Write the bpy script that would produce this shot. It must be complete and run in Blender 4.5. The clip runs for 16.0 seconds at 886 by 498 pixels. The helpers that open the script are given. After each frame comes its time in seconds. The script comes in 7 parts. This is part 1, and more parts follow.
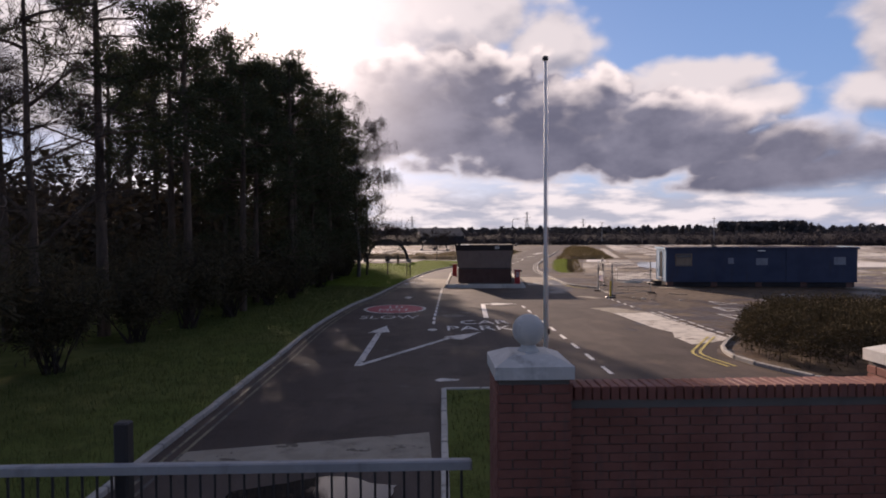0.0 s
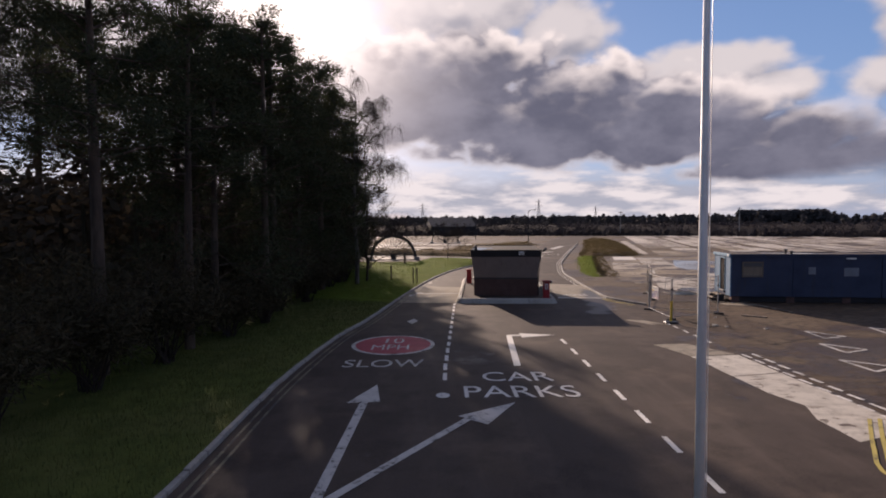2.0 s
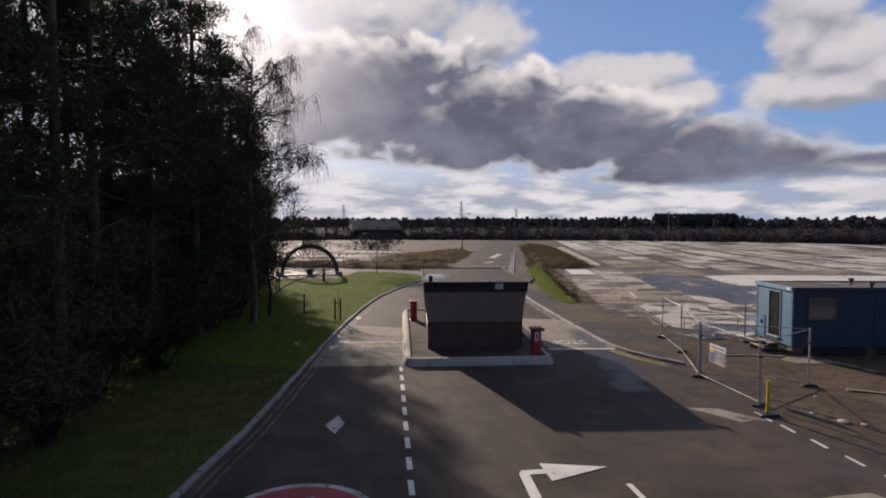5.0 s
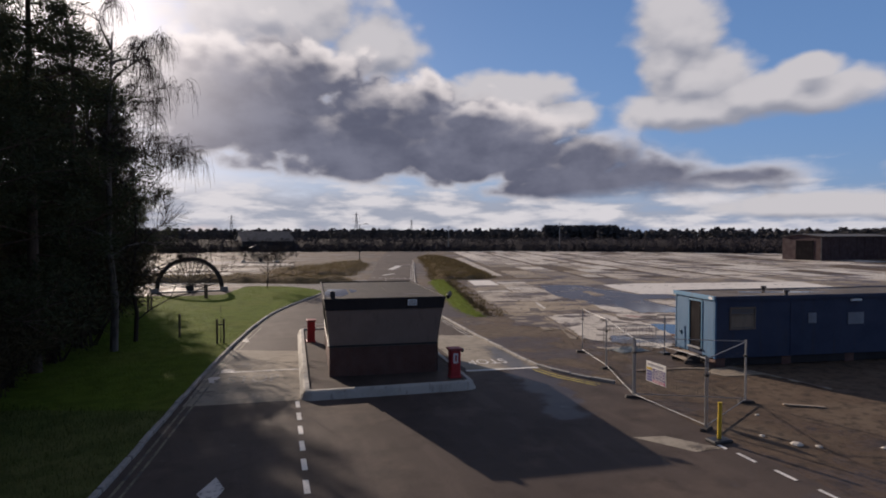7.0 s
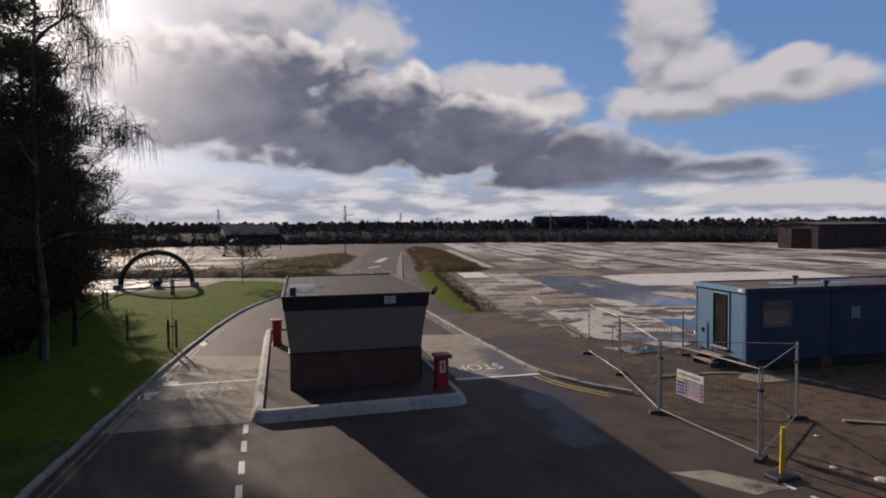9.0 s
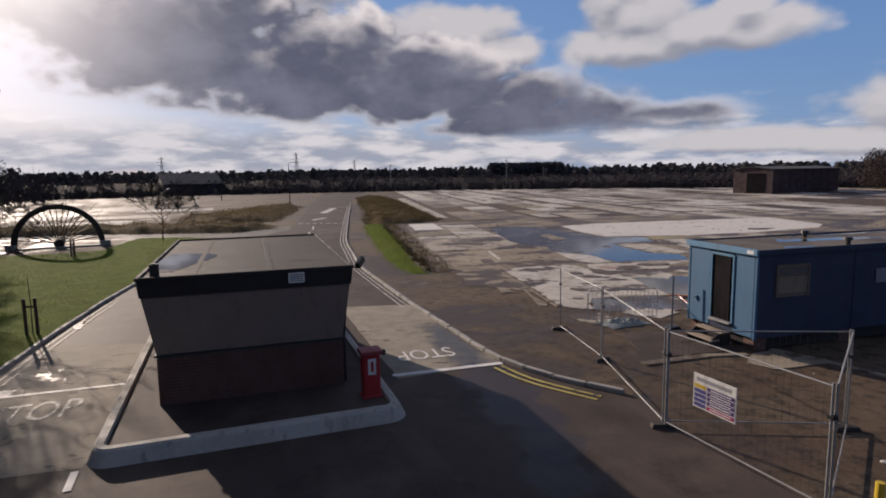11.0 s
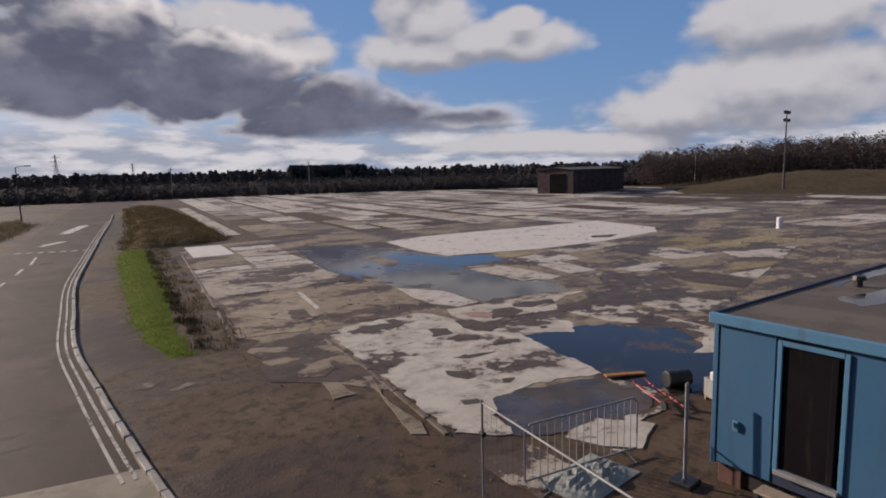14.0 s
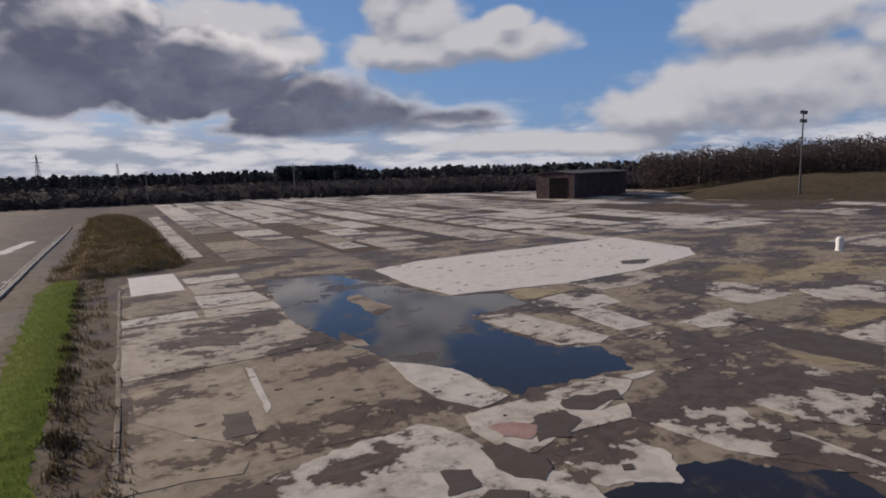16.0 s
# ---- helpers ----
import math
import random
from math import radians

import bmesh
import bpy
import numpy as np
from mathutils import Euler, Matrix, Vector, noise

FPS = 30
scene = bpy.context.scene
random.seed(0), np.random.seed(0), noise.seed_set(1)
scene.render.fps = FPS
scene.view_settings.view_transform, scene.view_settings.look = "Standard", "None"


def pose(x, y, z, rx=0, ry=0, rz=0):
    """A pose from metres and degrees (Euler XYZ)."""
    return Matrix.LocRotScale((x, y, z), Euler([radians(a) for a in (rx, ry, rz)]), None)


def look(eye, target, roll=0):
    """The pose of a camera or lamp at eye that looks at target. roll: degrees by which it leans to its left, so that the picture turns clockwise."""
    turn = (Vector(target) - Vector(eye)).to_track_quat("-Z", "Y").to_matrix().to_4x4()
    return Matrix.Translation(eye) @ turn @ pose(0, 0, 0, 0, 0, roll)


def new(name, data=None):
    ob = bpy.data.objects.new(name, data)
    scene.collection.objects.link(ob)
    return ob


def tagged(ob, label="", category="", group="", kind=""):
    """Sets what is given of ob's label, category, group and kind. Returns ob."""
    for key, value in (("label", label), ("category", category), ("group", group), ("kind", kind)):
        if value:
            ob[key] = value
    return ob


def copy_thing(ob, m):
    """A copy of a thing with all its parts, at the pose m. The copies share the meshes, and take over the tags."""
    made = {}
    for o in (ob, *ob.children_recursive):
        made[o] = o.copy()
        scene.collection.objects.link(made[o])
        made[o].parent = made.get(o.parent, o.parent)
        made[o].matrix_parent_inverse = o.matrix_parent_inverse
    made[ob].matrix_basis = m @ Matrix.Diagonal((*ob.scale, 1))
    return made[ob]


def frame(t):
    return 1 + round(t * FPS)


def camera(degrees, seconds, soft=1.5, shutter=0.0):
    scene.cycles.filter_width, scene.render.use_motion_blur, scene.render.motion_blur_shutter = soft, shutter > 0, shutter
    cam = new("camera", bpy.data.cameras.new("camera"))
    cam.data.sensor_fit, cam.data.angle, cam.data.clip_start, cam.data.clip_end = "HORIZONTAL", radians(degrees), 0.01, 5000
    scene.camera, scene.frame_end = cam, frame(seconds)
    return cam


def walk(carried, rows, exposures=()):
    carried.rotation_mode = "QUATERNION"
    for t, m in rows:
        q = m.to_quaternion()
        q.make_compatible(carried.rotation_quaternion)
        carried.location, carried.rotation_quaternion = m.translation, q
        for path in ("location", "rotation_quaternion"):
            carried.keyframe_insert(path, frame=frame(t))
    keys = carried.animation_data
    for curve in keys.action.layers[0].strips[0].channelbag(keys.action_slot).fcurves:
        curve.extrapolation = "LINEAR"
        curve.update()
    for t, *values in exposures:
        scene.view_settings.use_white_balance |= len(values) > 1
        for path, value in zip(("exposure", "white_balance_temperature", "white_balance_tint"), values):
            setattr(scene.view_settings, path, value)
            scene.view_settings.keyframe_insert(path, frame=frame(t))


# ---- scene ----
cam = camera(73.9, 16.0, soft=1.9)
PATH = [
    (0, (2.087, -0.657, 3.994), (2.14, 1.342, 3.943), -0.3),
    (0.5, (2.184, 0.559, 3.933), (2.225, 2.558, 3.874), -0.3),
    (1, (2.252, 2.453, 3.876), (2.28, 4.451, 3.808), -0.3),
    (1.5, (2.274, 4.616, 4.258), (2.297, 6.614, 4.182), -0.4),
    (2, (2.163, 7.25, 4.94), (2.18, 9.248, 4.847), -0.3),
    (2.5, (2.122, 9.651, 5.08), (2.207, 11.647, 4.987), -0.4),
    (3, (1.908, 12.257, 5.231), (2.054, 14.249, 5.13), -0.1),
    (3.2, (1.849, 13.263, 5.299), (2.003, 15.254, 5.192), -0.0),
    (5.3, (1.508, 20.413, 5.647), (1.863, 22.379, 5.563), 0.1),
    (5.5, (1.464, 20.719, 5.587), (1.937, 22.661, 5.511), 0.2),
    (6, (1.407, 21.498, 5.583), (1.996, 23.408, 5.517), 0.1),
    (6.5, (1.466, 22.229, 5.529), (2.078, 24.132, 5.472), 0.1),
    (7, (1.679, 23.035, 5.454), (2.306, 24.934, 5.403), -0.0),
    (7.5, (1.959, 23.851, 5.376), (2.599, 25.745, 5.331), -0.2),
    (8, (2.305, 24.748, 5.282), (2.957, 26.638, 5.236), -0.3),
    (8.5, (2.634, 25.62, 5.222), (3.291, 27.509, 5.177), -0.4),
    (8.7, (2.769, 25.947, 5.173), (3.426, 27.835, 5.12), -0.5),
    (10.8, (5.038, 30.37, 5.146), (5.757, 32.218, 4.888), -0.7),
    (11, (5.25, 30.909, 5.165), (6.041, 32.729, 4.909), -0.9),
    (11.5, (5.807, 32.29, 5.151), (6.751, 34.035, 4.897), -0.7),
    (12, (6.5, 33.855, 5.243), (7.516, 35.559, 4.987), -0.9),
    (12.5, (7.258, 35.448, 5.264), (8.379, 37.084, 5.007), -1.1),
    (13, (8.213, 37.263, 5.274), (9.476, 38.791, 5.014), -1.2),
    (13.5, (9.159, 39.034, 5.252), (10.472, 40.52, 4.991), -1.4),
    (14, (10.403, 41.005, 5.314), (11.74, 42.469, 5.052), -1.5),
    (14.5, (11.591, 42.771, 5.493), (12.942, 44.222, 5.229), -1.5),
    (15, (12.996, 44.71, 5.677), (14.358, 46.151, 5.412), -1.5),
    (15.5, (14.35, 46.257, 5.96), (15.713, 47.696, 5.692), -1.5),
    (16, (15.332, 47.249, 6.205), (16.694, 48.69, 5.94), -1.6),
]
walk(cam, [(t, look(eye, target, roll)) for t, eye, target, roll in PATH], [(0, 0.46, 7300, 27), (1.0, 0.36, 7300, 26), (3.2, 0.28, 7200, 25), (5.3, 0.17, 6900, 19), (7.5, 0.03, 6850, 19), (13, 0.0, 6850, 20), (16, -0.05, 6700, 17)])

# ---- world, sun, exposure ----
SUN_AZ, SUN_EL = -15.5, 18.0
world = bpy.data.worlds.new("sky")
scene.world = world
world.use_nodes = True
wn, wl = world.node_tree.nodes, world.node_tree.links
wn.clear()


def wnode(kind, **kw):
    n = wn.new(kind)
    for k, v in kw.items():
        if k == "operation":
            n.operation = v
        elif k == "ins":
            for i, val in v.items():
                if isinstance(val, bpy.types.NodeSocket):
                    wl.new(val, n.inputs[i])
                else:
                    n.inputs[i].default_value = val
    return n


def wmath(op, a, b=0.0, c=0.0, clamp=False):
    n = wnode("ShaderNodeMath", operation=op, ins={0: a, 1: b, 2: c})
    n.use_clamp = clamp
    return n.outputs[0]


def wramp(v, lo, hi, a=0.0, b=1.0):
    n = wnode("ShaderNodeMapRange", ins={0: v, 1: lo, 2: hi, 3: a, 4: b})
    n.interpolation_type = "SMOOTHSTEP"
    return n.outputs[0]


def wmix(f, a, b):
    n = wn.new("ShaderNodeMix")
    n.data_type = "RGBA"
    for sock, val in ((n.inputs[0], f), (n.inputs[6], a), (n.inputs[7], b)):
        if isinstance(val, bpy.types.NodeSocket):
            wl.new(val, sock)
        else:
            sock.default_value = val
    return n.outputs[2]


way = wn.new("ShaderNodeTexCoord").outputs["Generated"]
sep = wn.new("ShaderNodeSeparateXYZ")
wl.new(way, sep.inputs[0])
azim = wmath("MULTIPLY", wmath("ARCTAN2", sep.outputs[0], sep.outputs[1]), 57.2958)
elev = wmath("MULTIPLY", wmath("ARCSINE", sep.outputs[2]), 57.2958)
flat = wnode("ShaderNodeCombineXYZ", ins={0: azim, 1: wmath("MULTIPLY", elev, 1.5), 2: 0.0}).outputs[0]


def wnoise(scale, detail, rough=0.55, shift=0.0, vec=None):
    v = wnode("ShaderNodeVectorMath", operation="ADD", ins={0: vec or flat, 1: (shift, shift * 0.7, 0)}).outputs[0]
    n = wnode("ShaderNodeTexNoise", ins={"Vector": v, "Scale": scale, "Detail": detail, "Roughness": rough})
    return n.outputs[0]


billow = wnoise(0.09, 4, 0.5)


def cloud_depth(ellipses, gain, rise, edge_amp=1.0, flat_base=False):
    """Cloud bodies, given by azimuth, elevation and their half sizes in degrees: how deep the direction lies inside them; rise looks that much higher."""
    high = wmath("ADD", elev, rise)
    at = wnode("ShaderNodeCombineXYZ", ins={0: azim, 1: wmath("MULTIPLY", high, 1.5), 2: 0.0}).outputs[0]
    rag = wmath("ADD", wmath("MULTIPLY", wmath("SUBTRACT", wnoise(0.10, 3, 0.5, 0.0, at), 0.5), 1.6 * edge_amp),
                wmath("MULTIPLY", wmath("SUBTRACT", wnoise(0.30, 6, 0.55, 31.0, at), 0.5), 1.0 * edge_amp))
    bent = wnode("ShaderNodeVectorMath", operation="ADD", ins={0: at, 1: wnode("ShaderNodeTexNoise", ins={"Vector": at, "Scale": 0.3, "Detail": 3.0}).outputs[1]}).outputs[0]
    for size, k in ((0.24, 0.75), (0.6, 0.42)):
        v = wnode("ShaderNodeTexVoronoi", ins={"Vector": bent, "Scale": size})
        v.feature = "SMOOTH_F1"
        v.inputs["Smoothness"].default_value = 0.35
        rag = wmath("ADD", rag, wmath("MULTIPLY", wmath("SUBTRACT", 0.45, v.outputs["Distance"]), k * edge_amp))
    best = None
    for a, e, w, h in ellipses:
        dx, dy = wmath("DIVIDE", wmath("SUBTRACT", azim, a), w), wmath("DIVIDE", wmath("SUBTRACT", high, e), h)
        r = wmath("SQRT", wmath("ADD", wmath("MULTIPLY", dx, dx), wmath("MULTIPLY", dy, dy)))
        inside_ = wmath("SUBTRACT", 1.0, r)
        best = inside_ if best is None else wmath("MAXIMUM", best, inside_)
    depth = wmath("ADD", wmath("MULTIPLY", best, gain), rag)
    if flat_base:
        base = wmath("MAXIMUM", wmath("SUBTRACT", 5.6, wmath("MULTIPLY", azim, 0.105)), 2.7)
        over = wmath("ADD", wmath("MULTIPLY", wmath("SUBTRACT", high, base), 0.62), wmath("MULTIPLY", wmath("SUBTRACT", wnoise(0.16, 5, 0.5, 71.0, at), 0.5), 1.5))
        depth = wmath("MINIMUM", depth, over)
    return depth


# one large grey cloud with its tail, and the white ones
GREY = [(-1, 12.0, 16, 6.8), (11, 9.8, 13, 6.4), (20, 8.2, 11, 4.3), (5, 14.4, 7, 3.6), (23, 10.2, 9, 2.8), (31, 6.8, 11, 3.8), (27, 9.5, 6, 2.6), (37, 5.4, 10, 2.8), (44, 4.9, 8, 2.0), (29, 4.2, 9, 1.6)]
LIGHT = [(39.8, 17.5, 4.6, 4.4), (41.5, 13.6, 5.4, 3.4), (40.8, 11.0, 7.0, 2.2), (47.5, 11.6, 9, 2.3), (50, 13.2, 3.0, 1.6), (2, 19.5, 12, 4), (64, 4.6, 9, 2.8), (72, 6.4, 13, 4.6), (72, 11.4, 9, 3.4), (90, 9, 15, 7), (50, 2.4, 9, 1.3), (60, 2.2, 8, 1.4), (-36, 14, 22, 7), (12, 17.2, 6, 3.4), (24.5, 13.0, 8, 2.8), (29, 11.0, 4.5, 2.0), (39.2, 15.3, 3.2, 3.2)]
grey_d, grey_up = cloud_depth(GREY, 1.9, 0.0, 1.0, True), cloud_depth(GREY, 1.9, 2.0, 1.0, True)
white_d, white_up = cloud_depth(LIGHT, 1.7, 0.0, 0.75), cloud_depth(LIGHT, 1.7, 1.6, 0.75)
streaks = wnoise(0.16, 5, 0.55, 11.0, wnode("ShaderNodeCombineXYZ", ins={0: azim, 1: wmath("MULTIPLY", elev, 4.0), 2: 0.0}).outputs[0])
low_band = wmath("SUBTRACT", 0.9, wmath("DIVIDE", wmath("ABSOLUTE", wmath("SUBTRACT", elev, 1.8)), 4.2))
low_band = wmath("MULTIPLY", low_band, wramp(azim, 55, 12, 0.42, 1.0))
grey_a = wramp(grey_d, -0.1, wramp(azim, 24, 38, 0.5, 1.4))
white_a = wramp(white_d, -0.1, 0.6)
low_a = wramp(wmath("ADD", low_band, wmath("MULTIPLY", wmath("SUBTRACT", streaks, 0.5), 1.4)), 0.0, 0.6)
away = wmath("SUBTRACT", 1.0, wmath("DIVIDE", wmath("SQRT", wmath("ADD", wmath("POWER", wmath("ABSOLUTE", wmath("SUBTRACT", azim, SUN_AZ)), 2.0),
             wmath("POWER", wmath("ABSOLUTE", wmath("SUBTRACT", elev, SUN_EL)), 2.0))), 29.0), clamp=True)
aureole = wmath("MULTIPLY", wmath("POWER", away, 3.2), 1.25, clamp=True)

sky = wn.new("ShaderNodeTexSky")
sky.sky_type, sky.sun_disc = "NISHITA", False
sky.sun_elevation, sky.sun_rotation = radians(SUN_EL), radians(SUN_AZ)
# unseen sky away from the sun is dimmed to keep camera-facing walls dark
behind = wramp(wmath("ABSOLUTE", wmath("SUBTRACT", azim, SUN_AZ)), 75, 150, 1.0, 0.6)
sky.dust_density, sky.ozone_density = 0.6, 2.0
blue = wnode("ShaderNodeVectorMath", operation="SCALE", ins={0: sky.outputs[0], "Scale": 0.07}).outputs[0]
blue = wmix(0.6, blue, wmix(wramp(elev, 5, 50), (0.12, 0.305, 0.66, 1), (0.05, 0.15, 0.40, 1)))
white_top = wramp(wmath("SUBTRACT", white_d, white_up), -0.9, 0.6)
white_c = wmix(white_top, (0.25, 0.285, 0.35, 1), (0.52, 0.545, 0.575, 1))
low_c = wmix(wramp(streaks, 0.40, 0.60), (0.31, 0.365, 0.45, 1), (0.61, 0.64, 0.675, 1))
grey_top = wmath("MULTIPLY", wramp(wmath("SUBTRACT", grey_d, grey_up), 0.1, 1.0), wramp(grey_d, 1.5, 0.3))
grey_thin = wramp(grey_d, 0.6, 0.1)
mottle = wmath("ADD", wmath("MULTIPLY", billow, 0.55), wmath("MULTIPLY", wnoise(0.22, 5, 0.55, 53.0), 0.45))
grey_in = wmix(wramp(mottle, 0.38, 0.62), (0.098, 0.114, 0.165, 1), (0.165, 0.187, 0.25, 1))
grey_c = wmix(wmath("MAXIMUM", grey_top, wmath("MULTIPLY", grey_thin, 0.6)), grey_in, (0.72, 0.72, 0.72, 1))
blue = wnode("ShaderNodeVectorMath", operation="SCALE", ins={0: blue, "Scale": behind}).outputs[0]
# unseen cloud high overhead, added to fill the shade on the ground
fill_cloud_a = wmath("MULTIPLY", wramp(wnoise(0.045, 5, 0.55, 17.0), 0.40, 0.58), wmath("MULTIPLY", wramp(elev, 24, 40), behind))
colour = wmix(low_a, blue, low_c)
colour = wmix(fill_cloud_a, colour, (0.27, 0.28, 0.31, 1))
colour = wmix(white_a, colour, white_c)
colour = wmix(grey_a, colour, grey_c)
colour = wmix(wmath("MULTIPLY", aureole, 1.0, clamp=True), colour, (1.5, 1.45, 1.4, 1))
back = wnode("ShaderNodeBackground", ins={0: colour, 1: 1.0})
wl.new(back.outputs[0], wn.new("ShaderNodeOutputWorld").inputs[0])

sun = new("sun", bpy.data.lights.new("sun", "SUN"))
sun.data.energy, sun.data.angle, sun.data.color = 4.8, radians(0.6), (1.0, 0.90, 0.76)
az, el = radians(SUN_AZ), radians(SUN_EL)
sun.matrix_world = look((0, 0, 60), (-60 * math.sin(az) * math.cos(el), -60 * math.cos(az) * math.cos(el), 60 - 60 * math.sin(el)))

# ---- mesh helpers ----
rnd = random.Random(7)


class Geo:
    """Vertices and faces of one mesh in the making."""

    def __init__(self):
        self.v, self.f = [], []

    def add(self, verts, faces):
        n = len(self.v)
        self.v += [tuple(p) for p in verts]
        self.f += [tuple(i + n for i in face) for face in faces]
        return self

    def box(self, x0, y0, z0, x1, y1, z1, m=None):
        p = [Vector((x, y, z)) for z in (z0, z1) for x, y in ((x0, y0), (x1, y0), (x1, y1), (x0, y1))]
        p = [m @ q for q in p] if m else p
        return self.add(p, [(3, 2, 1, 0), (4, 5, 6, 7), (0, 1, 5, 4), (1, 2, 6, 5), (2, 3, 7, 6), (3, 0, 4, 7)])

    def bevel_box(self, x0, y0, z0, x1, y1, z1, b=0.01, m=None):
        """A box with its upper and upright edges cut."""
        def ring(i, z):
            a, c, d, e = x0 + i, x1 - i, y0 + i, y1 - i
            return [(a + b, d, z), (c - b, d, z), (c, d + b, z), (c, e - b, z), (c - b, e, z), (a + b, e, z), (a, e - b, z), (a, d + b, z)]
        rings = [ring(0, z0), ring(0, z1 - b), ring(b, z1)]
        p = [Vector(q) for r in rings for q in r]
        p = [m @ q for q in p] if m else p
        f = [tuple(reversed(range(8))), tuple(range(16, 24))]
        f += [(8 * k + i, 8 * k + (i + 1) % 8, 8 * k + 8 + (i + 1) % 8, 8 * k + 8 + i) for k in (0, 1) for i in range(8)]
        return self.add(p, f)

    def tube(self, path, radii, n=6, cap=True):
        path = [Vector(p) for p in path]
        if not isinstance(radii, (list, tuple)):
            radii = [radii] * len(path)
        verts, faces = [], []
        for i, p in enumerate(path):
            d = (path[min(i + 1, len(path) - 1)] - path[max(i - 1, 0)]).normalized()
            a = d.orthogonal().normalized() if abs(d.z) > 0.99 else d.cross(Vector((0, 0, 1))).normalized()
            b = d.cross(a)
            verts += [p + (a * math.cos(6.28318 * k / n) + b * math.sin(6.28318 * k / n)) * radii[i] for k in range(n)]
        for i in range(len(path) - 1):
            faces += [(i * n + k, i * n + (k + 1) % n, (i + 1) * n + (k + 1) % n, (i + 1) * n + k) for k in range(n)]
        if cap:
            faces += [tuple(reversed(range(n))), tuple(range((len(path) - 1) * n, len(path) * n))]
        return self.add(verts, faces)

    def lathe(self, rings, n=16, at=(0, 0)):
        """Rings of (radius, z) round an upright axis."""
        verts = [(at[0] + r * math.cos(6.28318 * k / n), at[1] + r * math.sin(6.28318 * k / n), z) for r, z in rings for k in range(n)]
        faces = [(i * n + k, i * n + (k + 1) % n, (i + 1) * n + (k + 1) % n, (i + 1) * n + k) for i in range(len(rings) - 1) for k in range(n)]
        faces += [tuple(reversed(range(n))), tuple(range((len(rings) - 1) * n, len(rings) * n))]
        return self.add(verts, faces)

    def prism(self, poly, z0, z1):
        n = len(poly)
        area = sum(poly[i][0] * poly[(i + 1) % n][1] - poly[(i + 1) % n][0] * poly[i][1] for i in range(n))
        poly = list(poly) if area > 0 else list(reversed(poly))
        verts = [(x, y, z0) for x, y in poly] + [(x, y, z1) for x, y in poly]
        return self.add(verts, [tuple(range(n, 2 * n))] + [(i, (i + 1) % n, n + (i + 1) % n, n + i) for i in range(n)])

    def sheet(self, poly, z):
        n = len(poly)
        area = sum(poly[i][0] * poly[(i + 1) % n][1] - poly[(i + 1) % n][0] * poly[i][1] for i in range(n))
        return self.add([(x, y, z) for x, y in (poly if area > 0 else list(reversed(poly)))], [tuple(range(n))])

    def mesh(self, name, material, smooth=False):
        me = bpy.data.meshes.new(name)
        me.from_pydata(self.v, [], self.f)
        if material:
            me.materials.append(material)
        if smooth:
            me.polygons.foreach_set("use_smooth", [True] * len(me.polygons))
        me.update()
        return me


def part(name, geo, material, parent, label="", smooth=False, m=None):
    ob = new(name, geo if isinstance(geo, bpy.types.Mesh) else geo.mesh(name, material, smooth))
    ob.parent = parent
    if m is not None:
        ob.matrix_basis = m
    return tagged(ob, label)


def thing(name, label, category, m=None, group="", kind=""):
    ob = new(name)
    ob.empty_display_size = 0.2
    if m is not None:
        ob.matrix_basis = m
    return tagged(ob, label, category, group, kind)


def solid(name, geo, material, label, category="", kind="", smooth=False, m=None, group=""):
    ob = new(name, geo.mesh(name, material, smooth))
    if m is not None:
        ob.matrix_basis = m
    return tagged(ob, label, category, group, kind)


def ragged_line(poly, step=0.5, amp=0.12, seed=0, closed=True):
    """A polygon with its sides broken into uneven bits."""
    out, n = [], len(poly)
    for i in range(n if closed else n - 1):
        a, b = Vector(poly[i]).to_2d(), Vector(poly[(i + 1) % n]).to_2d()
        k = max(1, int((b - a).length / step))
        side = Vector((-(b - a).y, (b - a).x)).normalized() if (b - a).length > 0 else Vector((0, 0))
        for j in range(k):
            p = a.lerp(b, j / k)
            w = noise.noise((p.x * 0.9 + seed, p.y * 0.9, seed * 1.7)) + 0.5 * noise.noise((p.x * 2.7, p.y * 2.7 + seed, 3.1))
            p = p + side * (amp * w if j else 0.3 * amp * w)
            out.append((p.x, p.y))
    return out


def curve_through(pts, step=1.0):
    """Even points on a smooth line through the given ones."""
    pts = [Vector(p) for p in pts]
    ext = [2 * pts[0] - pts[1]] + pts + [2 * pts[-1] - pts[-2]]
    dense = []
    for i in range(1, len(ext) - 2):
        p0, p1, p2, p3 = ext[i - 1:i + 3]
        for k in range(24):
            t = k / 24
            dense.append(0.5 * (2 * p1 + (p2 - p0) * t + (2 * p0 - 5 * p1 + 4 * p2 - p3) * t * t + (3 * p1 - p0 - 3 * p2 + p3) * t ** 3))
    dense.append(pts[-1])
    out, left = [dense[0]], step
    for a, b in zip(dense, dense[1:]):
        d = (b - a).length
        while d >= left and d > 0:
            a = a.lerp(b, left / d)
            out.append(a)
            d, left = (b - a).length, step
        left -= d
    return [tuple(p) for p in out]


def offset_line(pts, d):
    """The line moved sideways by d, to its right."""
    out = []
    for i in range(len(pts)):
        a, b = Vector(pts[max(i - 1, 0)]), Vector(pts[min(i + 1, len(pts) - 1)])
        t = (b - a).normalized()
        out.append((pts[i][0] + t.y * d, pts[i][1] - t.x * d))
    return out


def strip(geo, pts, w, z):
    """A flat ribbon along a line."""
    a, b = offset_line(pts, -w / 2), offset_line(pts, w / 2)
    n = len(pts)
    return geo.add([(x, y, z) for x, y in a] + [(x, y, z) for x, y in b], [(i, n + i, n + i + 1, i + 1) for i in range(n - 1)])


